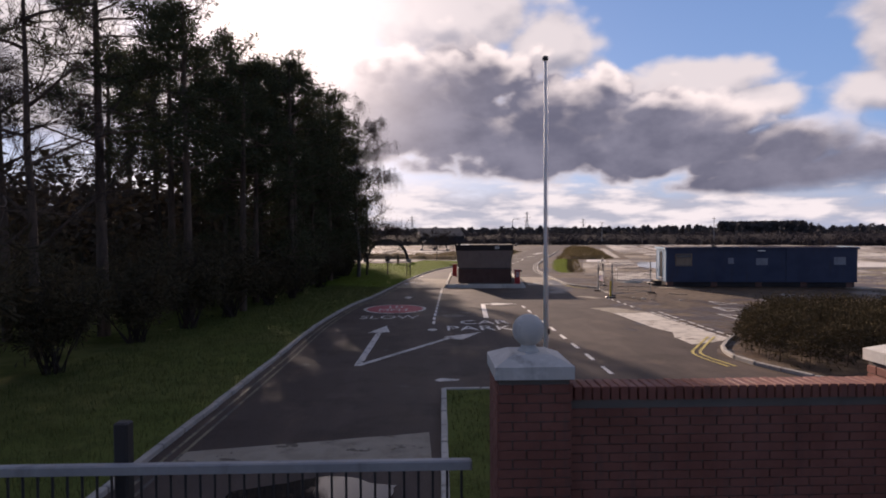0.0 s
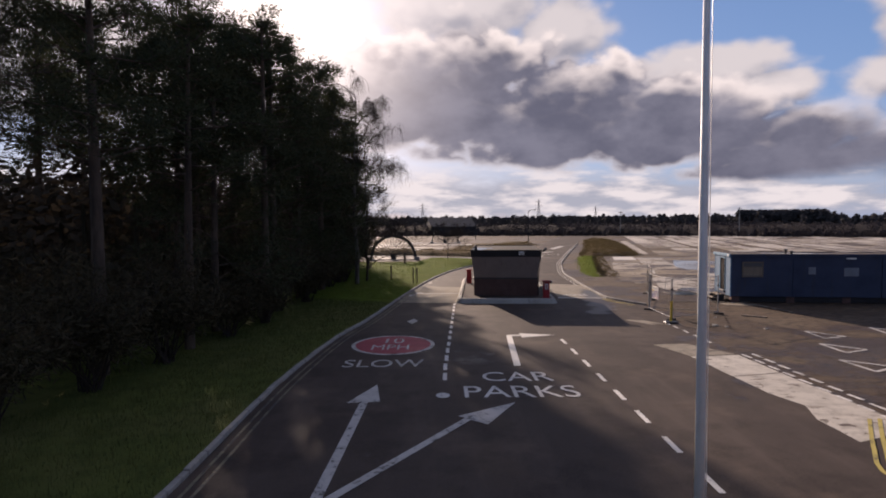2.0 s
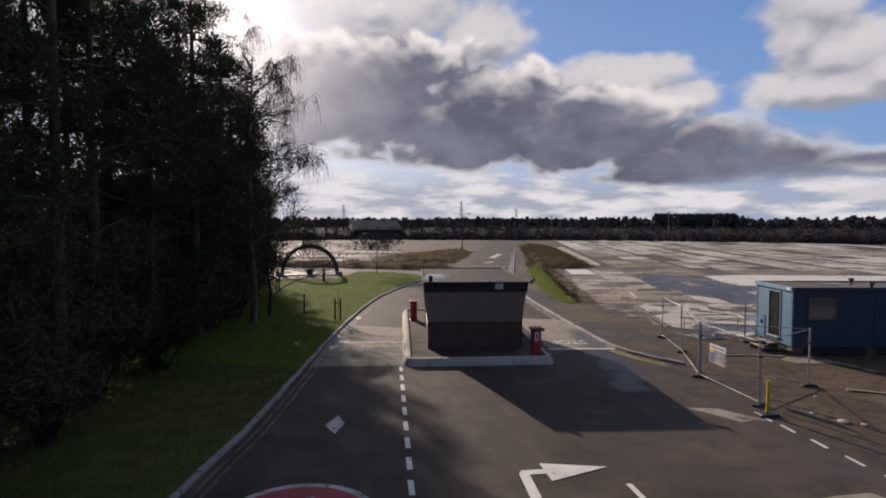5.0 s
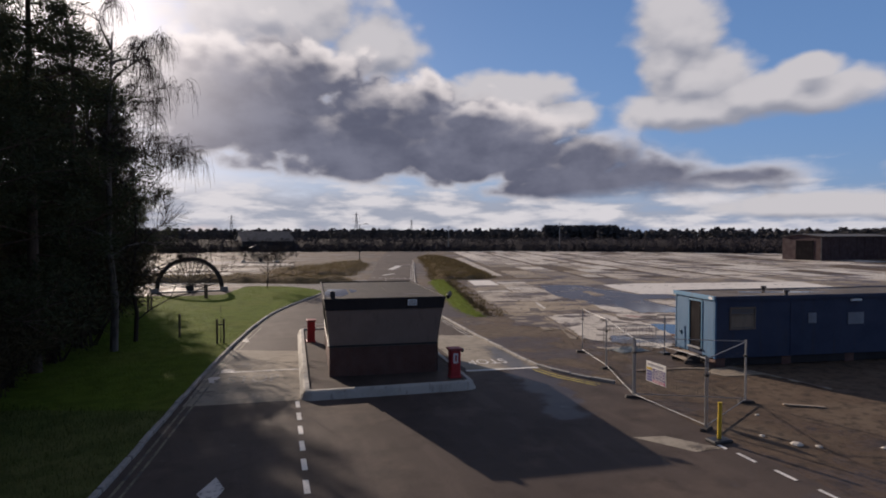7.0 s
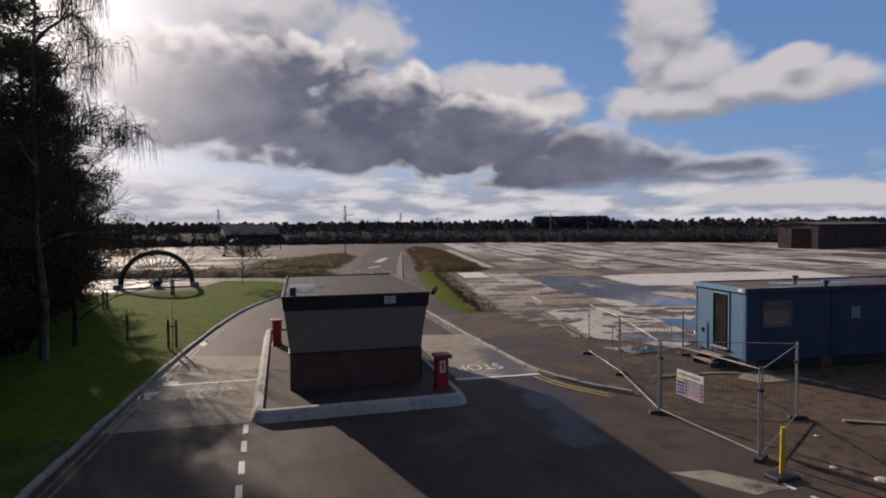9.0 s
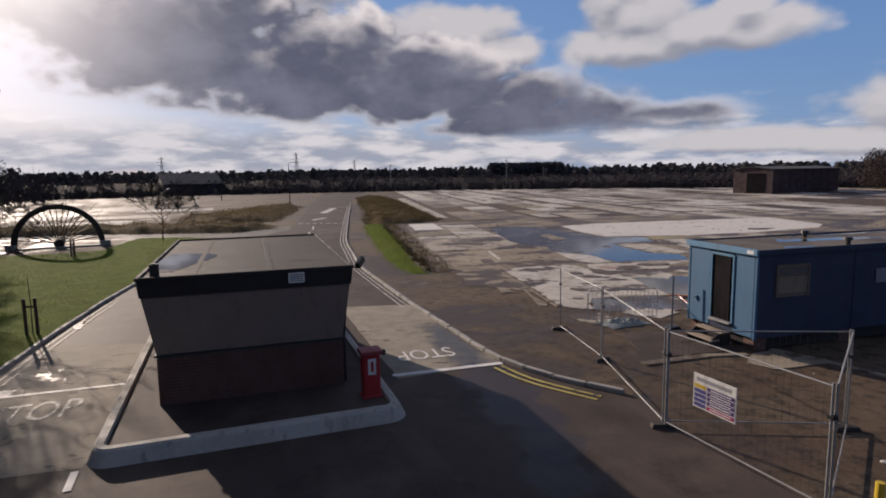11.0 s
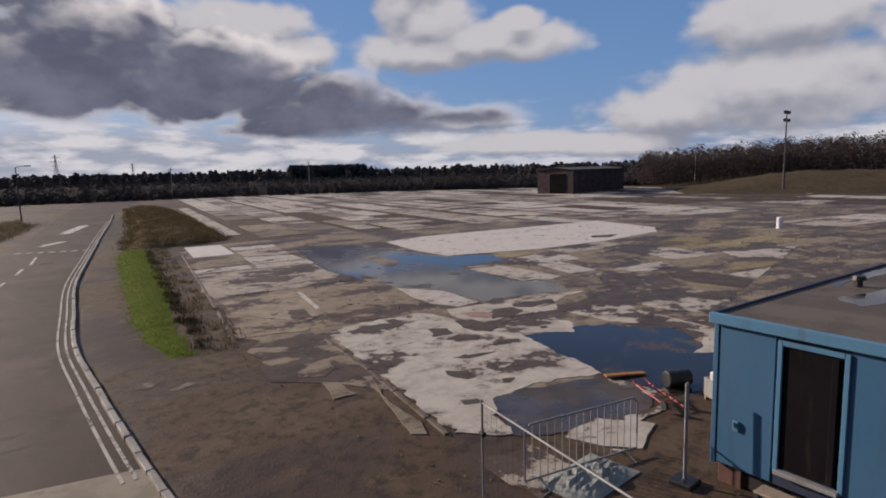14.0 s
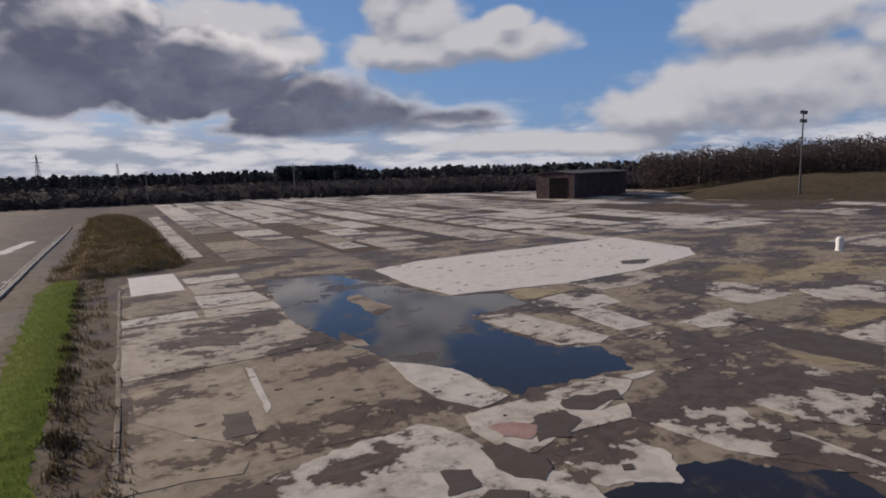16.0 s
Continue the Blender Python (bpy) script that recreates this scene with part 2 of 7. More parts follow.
# ---- materials ----
def material(name, base, rough=0.8, metal=0.0, spec=0.5):
    m = bpy.data.materials.new(name)
    m.use_nodes = True
    b = m.node_tree.nodes["Principled BSDF"]
    b.inputs["Base Color"].default_value = (*base, 1)
    b.inputs["Roughness"].default_value, b.inputs["Metallic"].default_value = rough, metal
    b.inputs["Specular IOR Level"].default_value = spec
    return m


class Nodes:
    def __init__(self, m):
        self.m, self.t = m, m.node_tree
        self.n, self.l = self.t.nodes, self.t.links
        self.b = self.n["Principled BSDF"]
        self.geo = self.n.new("ShaderNodeNewGeometry")
        self.co = self.geo.outputs["Position"]

    def local(self):
        self.co = self.n.new("ShaderNodeTexCoord").outputs["Object"]
        return self

    def put(self, value, sock):
        if isinstance(value, bpy.types.NodeSocket):
            self.l.new(value, sock)
        else:
            sock.default_value = value

    def noise(self, scale, detail=4, rough=0.6, stretch=None, vec=None):
        v = vec or self.co
        if stretch:
            k = self.n.new("ShaderNodeMapping")
            k.inputs["Scale"].default_value = stretch
            self.l.new(v, k.inputs[0])
            v = k.outputs[0]
        k = self.n.new("ShaderNodeTexNoise")
        self.l.new(v, k.inputs["Vector"])
        k.inputs["Scale"].default_value, k.inputs["Detail"].default_value, k.inputs["Roughness"].default_value = scale, detail, rough
        return k.outputs[0]

    def ramp(self, v, lo, hi, a=0.0, b=1.0):
        k = self.n.new("ShaderNodeMapRange")
        k.interpolation_type = "SMOOTHSTEP"
        for i, val in enumerate((v, lo, hi, a, b)):
            self.put(val, k.inputs[i])
        return k.outputs[0]

    def math(self, op, a, b=0.0):
        k = self.n.new("ShaderNodeMath")
        k.operation = op
        self.put(a, k.inputs[0]), self.put(b, k.inputs[1])
        return k.outputs[0]

    def mix(self, f, a, b):
        k = self.n.new("ShaderNodeMix")
        k.data_type = "RGBA"
        self.put(f, k.inputs[0])
        for sock, v in ((k.inputs[6], a), (k.inputs[7], b)):
            self.put((*v, 1) if isinstance(v, tuple) and len(v) == 3 else v, sock)
        return k.outputs[2]

    def film(self, lines):
        """Rainwater lying along some lines on the ground, with an uneven edge."""
        xyz = self.n.new("ShaderNodeSeparateXYZ")
        self.l.new(self.co, xyz.inputs[0])
        edge = self.math("MULTIPLY", self.math("SUBTRACT", self.noise(0.9, 5), 0.5), 2.4)
        best = None
        for ax, ay, bx, by, r in lines:
            ux, uy = bx - ax, by - ay
            px, py = self.math("SUBTRACT", xyz.outputs[0], ax), self.math("SUBTRACT", xyz.outputs[1], ay)
            t = self.math("DIVIDE", self.math("ADD", self.math("MULTIPLY", px, ux), self.math("MULTIPLY", py, uy)), ux * ux + uy * uy)
            t = self.math("MINIMUM", self.math("MAXIMUM", t, 0.0), 1.0)
            qx, qy = self.math("SUBTRACT", px, self.math("MULTIPLY", t, ux)), self.math("SUBTRACT", py, self.math("MULTIPLY", t, uy))
            d = self.math("SQRT", self.math("ADD", self.math("MULTIPLY", qx, qx), self.math("MULTIPLY", qy, qy)))
            near = self.ramp(self.math("ADD", d, edge), r + 0.5, r - 0.35)
            best = near if best is None else self.math("MAXIMUM", best, near)
        return best

    def random(self):
        return self.n.new("ShaderNodeObjectInfo").outputs["Random"]

    def island(self):
        return self.geo.outputs["Random Per Island"]

    def finish(self, colour=None, rough=None, bump=None, strength=0.3, distance=0.02):
        if colour is not None:
            self.put(colour, self.b.inputs["Base Color"])
        if rough is not None:
            self.put(rough, self.b.inputs["Roughness"])
        if bump is not None:
            k = self.n.new("ShaderNodeBump")
            k.inputs["Strength"].default_value, k.inputs["Distance"].default_value = strength, distance
            self.l.new(bump, k.inputs["Height"])
            self.l.new(k.outputs[0], self.b.inputs["Normal"])
        return self.m


WET_LINES = [(11.6, 24.4, 11.75, 26.6, 0.0), (10.9, 39.0, 11.7, 41.2, 0.6), (11.7, 41.2, 12.3, 44.6, 0.75), (12.3, 44.6, 12.7, 48.6, 0.45)]


def make_asphalt(name, dark, light, wet_amount=0.56, film=False):
    k = Nodes(material(name, dark, spec=0.10))
    big, mid, grain = k.noise(0.10, 5), k.noise(0.7, 5), k.noise(45, 3)
    streak = k.noise(0.5, 4, 0.6, (1.6, 0.22, 1))
    c = k.mix(k.ramp(big, 0.35, 0.65), dark, light)
    c = k.mix(k.ramp(streak, 0.45, 0.7, 0, 0.55), c, tuple(1.5 * v for v in light))
    c = k.mix(k.ramp(mid, 0.48, 0.66, 0, 0.6), c, tuple(0.6 * v for v in dark))
    c = k.mix(k.ramp(k.noise(0.28, 6, 0.65), 0.52, 0.68, 0, 0.5), c, (2.0 * light[0], 1.9 * light[1], 1.75 * light[2]))
    c = k.mix(k.ramp(grain, 0.3, 0.7, 0, 0.35), c, tuple(1.8 * v for v in light))
    wet = k.ramp(k.math("ADD", k.math("MULTIPLY", big, 0.6), k.math("MULTIPLY", mid, 0.4)), wet_amount, wet_amount + 0.08)
    r = k.ramp(wet, 0, 1, 0.72, 0.40)
    height = k.math("ADD", grain, k.math("MULTIPLY", mid, 2.0))
    if film:
        w = k.film(WET_LINES)
        k.put(k.ramp(w, 0, 1, 0.10, 0.15), k.b.inputs["Specular IOR Level"])
        c, r, height = k.mix(k.math("MULTIPLY", w, 0.45), c, (0.016, 0.013, 0.02)), k.math("MULTIPLY", r, k.ramp(w, 0, 1, 1.0, 0.6)), k.math("MULTIPLY", height, k.ramp(w, 0, 1, 1, 0.15))
    return k.finish(c, r, height, 0.35, 0.01)


def make_concrete(name, pale, dull, mud, cover=0.55, film=False, island=False, grime=1.0):
    k = Nodes(material(name, pale, spec=0.14))
    rand = k.island() if island else k.random()
    shift = k.n.new("ShaderNodeVectorMath")
    k.l.new(k.co, shift.inputs[0])
    comb = k.n.new("ShaderNodeCombineXYZ")
    k.l.new(k.math("MULTIPLY", rand, 40.0), comb.inputs[2])
    k.l.new(comb.outputs[0], shift.inputs[1])
    own, mid, grain = k.noise(0.45, 6, 0.62, None, shift.outputs[0]), k.noise(1.6, 6, 0.65), k.noise(28, 4)
    turn = k.n.new("ShaderNodeMapping")
    turn.inputs["Rotation"].default_value = (0, 0, radians(15))
    k.l.new(k.co, turn.inputs[0])
    lie, fine_ = k.noise(0.3, 7, 0.62, (0.8, 1.25, 1), turn.outputs[0]), k.noise(5.5, 5, 0.65)
    c = k.mix(k.ramp(rand, 0.1, 0.95), pale, dull)
    c = k.mix(k.ramp(mid, 0.42, 0.62, 0, 0.5 * grime), c, tuple(0.62 * v for v in dull))
    c = k.mix(k.ramp(grain, 0.35, 0.7, 0, 0.3), c, tuple(0.7 * v for v in pale))
    c = k.mix(k.ramp(own, 0.5, 0.66, 0, 0.35 * grime), c, tuple(0.5 * a + 0.9 * b for a, b in zip(dull, mud)))
    edge = k.math("ADD", k.math("ADD", k.math("MULTIPLY", lie, 0.72), k.math("MULTIPLY", mid, 0.28)), k.ramp(rand, 0.0, 1.0, -0.03, 0.025))
    muddy = k.math("MULTIPLY", k.ramp(edge, cover, cover + 0.014), k.ramp(fine_, 0.25, 0.42, 0.75, 1.0))
    thin = k.ramp(edge, cover - 0.05, cover, 0, 0.22)
    c = k.mix(thin, c, tuple(1.5 * v for v in mud))
    c = k.mix(muddy, c, k.mix(k.ramp(mid, 0.4, 0.6), mud, tuple(1.5 * v for v in mud)))
    scab = k.math("MULTIPLY", k.ramp(k.noise(1.15, 7, 0.7, (1.0, 1.7, 1), turn.outputs[0]), 0.585, 0.60), k.ramp(lie, 0.40, 0.52))
    c = k.mix(k.math("MULTIPLY", scab, 0.8 * grime), c, tuple(1.1 * v for v in mud))
    c = k.mix(k.ramp(k.noise(0.8, 6, 0.65, (0.5, 2.2, 1), turn.outputs[0]), 0.54, 0.72, 0, 0.4 * grime), c, tuple(0.55 * v for v in dull))
    r, height = k.ramp(muddy, 0, 1, 0.82, 0.5), k.math("ADD", grain, k.math("MULTIPLY", muddy, -0.6))
    if film:
        w = k.film(WET_LINES)
        c, r, height = k.mix(k.math("MULTIPLY", w, 0.75), c, (0.03, 0.028, 0.028)), k.math("MULTIPLY", r, k.ramp(w, 0, 1, 1.0, 0.36)), k.math("MULTIPLY", height, k.ramp(w, 0, 1, 1, 0.08))
    return k.finish(c, r, height, 0.15, 0.006)


def make_dirt():
    k = Nodes(material("dirt", (0.09, 0.08, 0.065), spec=0.18))
    big, mid, small, grain = k.noise(0.06, 5), k.noise(0.35, 6, 0.65), k.noise(2.2, 6, 0.7), k.noise(20, 4)
    c = k.mix(k.ramp(big, 0.38, 0.62), (0.070, 0.045, 0.030), (0.112, 0.075, 0.049))
    c = k.mix(k.ramp(mid, 0.45, 0.66, 0, 0.7), c, (0.15, 0.11, 0.074))
    c = k.mix(k.ramp(small, 0.46, 0.62, 0, 0.75), c, (0.036, 0.026, 0.019))
    c = k.mix(k.ramp(grain, 0.5, 0.75, 0, 0.35), c, (0.17, 0.145, 0.12))
    wet = k.ramp(k.math("ADD", k.math("MULTIPLY", big, 0.5), k.math("MULTIPLY", mid, 0.5)), 0.44, 0.52, 0.5, 0.9)
    return k.finish(c, wet, k.math("ADD", small, k.math("MULTIPLY", grain, 0.4)), 0.7, 0.035)


def make_grass(name, green, dry, mix_at=0.55):
    k = Nodes(material(name, green, 0.9, spec=0.03))
    big, mid, fine_ = k.noise(0.18, 5), k.noise(1.3, 5), k.noise(26, 4)
    c = k.mix(k.ramp(big, mix_at - 0.12, mix_at + 0.12), green, dry)
    c = k.mix(k.ramp(mid, 0.42, 0.62, 0, 0.65), c, tuple(0.55 * v for v in green))
    c = k.mix(k.ramp(fine_, 0.4, 0.7, 0, 0.5), c, tuple(1.5 * v for v in green))
    return k.finish(c, 0.92, k.math("ADD", fine_, mid), 0.8, 0.05)


def make_plain(name, base, rough, wear=0.25, metal=0.0, scale=1.0, dirt=(0.06, 0.05, 0.045), bump=0.12, local=True):
    """Paint, plastic or metal with stains and fine grain."""
    k = Nodes(material(name, base, rough, metal))
    if local:
        k.local()
    big, small = k.noise(1.1 * scale, 6), k.noise(14 * scale, 4)
    run = k.noise(2.5 * scale, 4, 0.6, (2.0, 2.0, 0.25))
    c = k.mix(k.ramp(big, 0.35, 0.7, 0, wear), base, tuple(0.62 * v for v in base))
    c = k.mix(k.ramp(run, 0.52, 0.75, 0, wear), c, dirt)
    c = k.mix(k.ramp(small, 0.5, 0.8, 0, wear), c, tuple(min(1, 1.3 * v) for v in base))
    return k.finish(c, k.ramp(big, 0.3, 0.7, rough * 0.8, min(1, rough * 1.25)), small, bump, 0.01)


def make_paint(name, base, gone=0.5):
    """Road paint, worn through to the tarmac in places."""
    k = Nodes(material(name, base, 0.7))
    a, b = k.noise(1.5, 5), k.noise(9, 5, 0.7)
    worn = k.ramp(k.math("ADD", k.math("MULTIPLY", a, 0.5), k.math("MULTIPLY", b, 0.5)), gone, gone + 0.10)
    c = k.mix(k.ramp(a, 0.4, 0.6, 0, 0.4), base, tuple(0.6 * v for v in base))
    return k.finish(k.mix(worn, c, (0.06, 0.055, 0.05)), 0.7, b, 0.2, 0.005)


def make_bark(name, dark, light):
    k = Nodes(material(name, dark, 0.95, spec=0.2)).local()
    a = k.noise(3, 6, 0.65, (1, 1, 0.25))
    return k.finish(k.mix(k.ramp(a, 0.35, 0.65), dark, light), 0.95, a, 0.6, 0.03)


def make_leaf(name, a, b, through_light=0.12):
    k = Nodes(material(name, a, 0.9, spec=0.06))
    c = k.mix(k.island(), a, b)
    k.finish(c, 0.9)
    tr, mx = k.n.new("ShaderNodeBsdfTranslucent"), k.n.new("ShaderNodeMixShader")
    k.l.new(k.mix(0.35, c, (0.19, 0.26, 0.03)) if through_light > 0.2 else c, tr.inputs[0])
    mx.inputs[0].default_value = through_light
    k.l.new(k.b.outputs[0], mx.inputs[1]), k.l.new(tr.outputs[0], mx.inputs[2])
    k.l.new(mx.outputs[0], k.n["Material Output"].inputs[0])
    return k.m


ASPHALT = make_asphalt("asphalt", (0.050, 0.038, 0.033), (0.078, 0.060, 0.050), 0.56, True)
ASPHALT_OLD = make_asphalt("worn_asphalt", (0.08, 0.073, 0.066), (0.13, 0.12, 0.108), 0.6)
CONCRETE_ROAD = make_concrete("concrete_road", (0.38, 0.335, 0.265), (0.30, 0.26, 0.205), (0.07, 0.057, 0.046), 0.60, True)
CONCRETE = make_concrete("slab_concrete", (0.62, 0.56, 0.475), (0.45, 0.39, 0.315), (0.082, 0.060, 0.045), 0.535)
FAR_CONCRETE = make_concrete("far_slab_concrete", (0.66, 0.60, 0.52), (0.42, 0.365, 0.295), (0.082, 0.060, 0.045), 0.53, island=True)
CONCRETE_CLEAN = make_concrete("pale_slab_concrete", (0.64, 0.59, 0.51), (0.56, 0.51, 0.44), (0.082, 0.060, 0.045), 0.57)
CONCRETE_WHITE = make_concrete("white_slab_concrete", (0.74, 0.70, 0.63), (0.68, 0.63, 0.56), (0.082, 0.060, 0.045), 0.63, grime=0.35)
CONCRETE_SPLASHED = make_concrete("mud_splashed_concrete", (0.62, 0.565, 0.485), (0.54, 0.485, 0.41), (0.078, 0.057, 0.044), 0.515)
CONCRETE_BROKEN = make_concrete("broken_tan_concrete", (0.40, 0.335, 0.25), (0.31, 0.25, 0.18), (0.085, 0.060, 0.042), 0.53)
CONCRETE_DIRTY = make_concrete("dirty_slab_concrete", (0.36, 0.30, 0.225), (0.27, 0.225, 0.17), (0.085, 0.062, 0.046), 0.53)
CONCRETE_MOSS = make_concrete("mossy_slab_concrete", (0.44, 0.37, 0.235), (0.30, 0.245, 0.145), (0.09, 0.066, 0.042), 0.535)
DIRT = make_dirt()
LAWN = make_grass("lawn_grass", (0.10, 0.146, 0.020), (0.125, 0.146, 0.028))
VERGE = make_grass("verge_grass", (0.10, 0.122, 0.034), (0.13, 0.13, 0.048), 0.52)
ROUGH_GRASS = make_grass("rough_grass", (0.135, 0.10, 0.050), (0.19, 0.132, 0.08), 0.42)
DRY_GRASS = make_grass("dry_grass", (0.082, 0.066, 0.042), (0.11, 0.084, 0.056), 0.5)
KERB = make_plain("kerb_concrete", (0.34, 0.32, 0.29), 0.85, 0.5, local=False)
WHITE_KERB = make_plain("white_painted_kerb", (0.42, 0.40, 0.355), 0.8, 0.55, local=False)
WHITE_LINE = make_paint("white_road_paint", (0.74, 0.71, 0.66), 0.56)
FADED_LINE = make_paint("faded_white_road_paint", (0.56, 0.53, 0.49), 0.52)
YELLOW_LINE = make_paint("yellow_road_paint", (0.50, 0.40, 0.10), 0.53)
RED_LINE = make_paint("red_road_paint", (0.42, 0.06, 0.075), 0.60)
BRICK = make_plain("red_brick", (0.20, 0.07, 0.05), 0.85, 0.5, scale=2.0, local=False)
DARK_BRICK = make_plain("brown_brick", (0.14, 0.07, 0.056), 0.85, 0.4, scale=2.0, local=False)
MORTAR = make_plain("mortar", (0.13, 0.115, 0.10), 0.9, 0.3, local=False)
STONE = make_plain("cast_stone", (0.55, 0.53, 0.49), 0.85, 0.5)
CLADDING = make_plain("grey_brown_cladding", (0.28, 0.215, 0.185), 0.6, 0.3)
FASCIA = make_plain("dark_fascia", (0.044, 0.039, 0.040), 0.8, 0.3)
FASCIA.node_tree.nodes["Principled BSDF"].inputs["Specular IOR Level"].default_value = 0.15
FELT = make_asphalt("roof_felt", (0.04, 0.036, 0.032), (0.06, 0.053, 0.047), 0.52)
# one cabin blue in two tones: end wall as sunlit, long front as shaded
LIT_BLUE = make_plain("lit_cabin_paint", (0.040, 0.135, 0.25), 0.6, 0.18, scale=0.8)
SHADED_BLUE = make_plain("shaded_cabin_paint", (0.044, 0.058, 0.100), 0.6, 0.4, scale=0.8)
SHADED_BLUE.node_tree.nodes["Principled BSDF"].inputs["Specular IOR Level"].default_value = 0.2
BLUE_TRIM = make_plain("pale_blue_trim", (0.085, 0.23, 0.37), 0.5, 0.3)
CABIN_ROOF = make_asphalt("cabin_roof", (0.08, 0.068, 0.058), (0.14, 0.12, 0.10), 0.55)
RED = make_plain("red_paint", (0.42, 0.025, 0.03), 0.45, 0.3)
WHITE = make_plain("white_paint", (0.75, 0.74, 0.71), 0.5, 0.3)
GREY_METAL = make_plain("galvanised_steel", (0.30, 0.30, 0.30), 0.6, 0.4, metal=0.15)
DARK_METAL = make_plain("dark_steel", (0.035, 0.033, 0.034), 0.5, 0.35, metal=0.3)
YELLOW = make_plain("yellow_paint", (0.62, 0.42, 0.03), 0.5, 0.35)
RUBBER = make_plain("muddy_rubber", (0.045, 0.038, 0.034), 0.95, 0.5)
BLACK = make_plain("black_plastic", (0.02, 0.02, 0.021), 0.45, 0.2)
TIMBER = make_plain("weathered_timber", (0.34, 0.27, 0.20), 0.8, 0.5)
STAKE = make_plain("dark_timber", (0.075, 0.055, 0.042), 0.85, 0.5)
BARK = make_bark("pine_bark", (0.06, 0.045, 0.038), (0.12, 0.088, 0.068))
BIRCH = make_bark("birch_bark", (0.06, 0.05, 0.045), (0.17, 0.155, 0.14))
TWIG = make_bark("twig_bark", (0.032, 0.025, 0.022), (0.06, 0.045, 0.038))
NEEDLE = make_leaf("pine_needles", (0.045, 0.055, 0.032), (0.085, 0.092, 0.05), 0.2)
FAR_LEAF = make_leaf("far_wood_foliage", (0.050, 0.042, 0.043), (0.062, 0.052, 0.052), 0.04)
HILL_TWIG = make_leaf("brown_twig_growth", (0.046, 0.035, 0.032), (0.062, 0.047, 0.042), 0.08)
FAR_PINE = make_leaf("far_conifer_foliage", (0.06, 0.058, 0.058), (0.085, 0.08, 0.078), 0.1)
BRAMBLE = make_leaf("bramble_leaves", (0.05, 0.045, 0.028), (0.09, 0.072, 0.045))
HEDGE = make_leaf("hedge_leaves", (0.04, 0.036, 0.02), (0.08, 0.06, 0.034))
BLADE = make_leaf("grass_blades", (0.11, 0.145, 0.026), (0.145, 0.17, 0.04), 0.35)
TUSSOCK = make_leaf("tussock_grass", (0.10, 0.078, 0.038), (0.17, 0.125, 0.066), 0.19)
STRAW = make_leaf("dry_stalks", (0.13, 0.10, 0.048), (0.20, 0.155, 0.08), 0.2)
SHED_CLAD = make_plain("brown_shed_cladding", (0.068, 0.036, 0.034), 0.8, 0.3, local=False)
SHED_ROOF = make_plain("grey_sheet_roof", (0.075, 0.07, 0.07), 0.9, 0.3, local=False)
GLASS = material("window_glass", (0.10, 0.11, 0.12), 0.08, 0.0, 0.8)
# near-black for door leaves, and for the unlit inside of open doorways
DOOR_DARK = make_plain("dark_door_and_opening", (0.009, 0.007, 0.009), 0.9, 0.3)
DOOR_DARK.node_tree.nodes["Principled BSDF"].inputs["Specular IOR Level"].default_value = 0.1
WATER = material("water", (0.03, 0.024, 0.02), 0.03, 0.0, 0.42)
WATER.node_tree.nodes["Principled BSDF"].inputs["IOR"].default_value = 1.33
k = Nodes(WATER)
shoal = k.ramp(k.math("ADD", k.math("MULTIPLY", k.noise(0.28, 4), 0.7), k.math("MULTIPLY", k.noise(1.5, 5, 0.65), 0.3)), 0.52, 0.60)
k.put(k.ramp(shoal, 0, 1, 0.42, 0.2), k.b.inputs["Specular IOR Level"])
k.finish(k.mix(shoal, (0.024, 0.02, 0.018), (0.095, 0.068, 0.048)), k.ramp(shoal, 0, 1, 0.03, 0.32), k.noise(3.0, 3), 0.05, 0.01)
MUD = make_plain("dried_mud", (0.085, 0.062, 0.047), 0.75, 0.4, local=False)
WET_MUD = material("wet_mud", (0.05, 0.042, 0.036), 0.22, 0.0, 0.5)
k = Nodes(WET_MUD)
k.finish(k.mix(k.ramp(k.noise(0.8, 5), 0.4, 0.6), (0.055, 0.044, 0.038), (0.10, 0.076, 0.058)), k.ramp(k.noise(0.5, 4), 0.4, 0.6, 0.2, 0.6), k.noise(8, 4), 0.2, 0.01)

# ---- ground, road, kerbs ----
KERB_L = curve_through([(-3.0, 3.0), (-2.9, 11), (-2.8, 18), (-2.75, 25), (-2.2, 32), (-1.4, 36.5), (-0.5, 43.5), (0.25, 49), (1.0, 54), (2.2, 60.5), (3.6, 66), (5.6, 71.5), (7.6, 76.3), (8.25, 79.0), (7.0, 82.8), (4.9, 85.2), (1.7, 86.5), (-6, 87.6), (-14, 88.6)], 0.92)
KERB_R = curve_through([(14.3, 41.3), (13.4, 43.0), (12.95, 45), (13.05, 48.5), (13.25, 53), (13.6, 58), (14.0, 62.5), (15.0, 68), (16.6, 76), (19.5, 87), (21.1, 93), (24.6, 106), (29.3, 123), (35, 145)], 0.92)
g = Geo()
for i in range(-6, 14):
    for j in range(-4, 16):
        x, y = i * 25.0, j * 25.0
        g.add([(x, y, 0), (x + 25, y, 0), (x + 25, y + 25, 0), (x, y + 25, 0)], [(0, 1, 2, 3)])
g.add([(-2500, -2500, 0), (2500, -2500, 0), (2500, -100, 0), (-2500, -100, 0), (-2500, 400, 0), (2500, 400, 0), (2500, 2500, 0), (-2500, 2500, 0),
       (-150, -100, 0), (-150, 400, 0), (350, -100, 0), (350, 400, 0)], [(0, 1, 2, 10, 8, 3), (4, 9, 11, 5, 6, 7), (3, 8, 9, 4), (10, 2, 5, 11)])
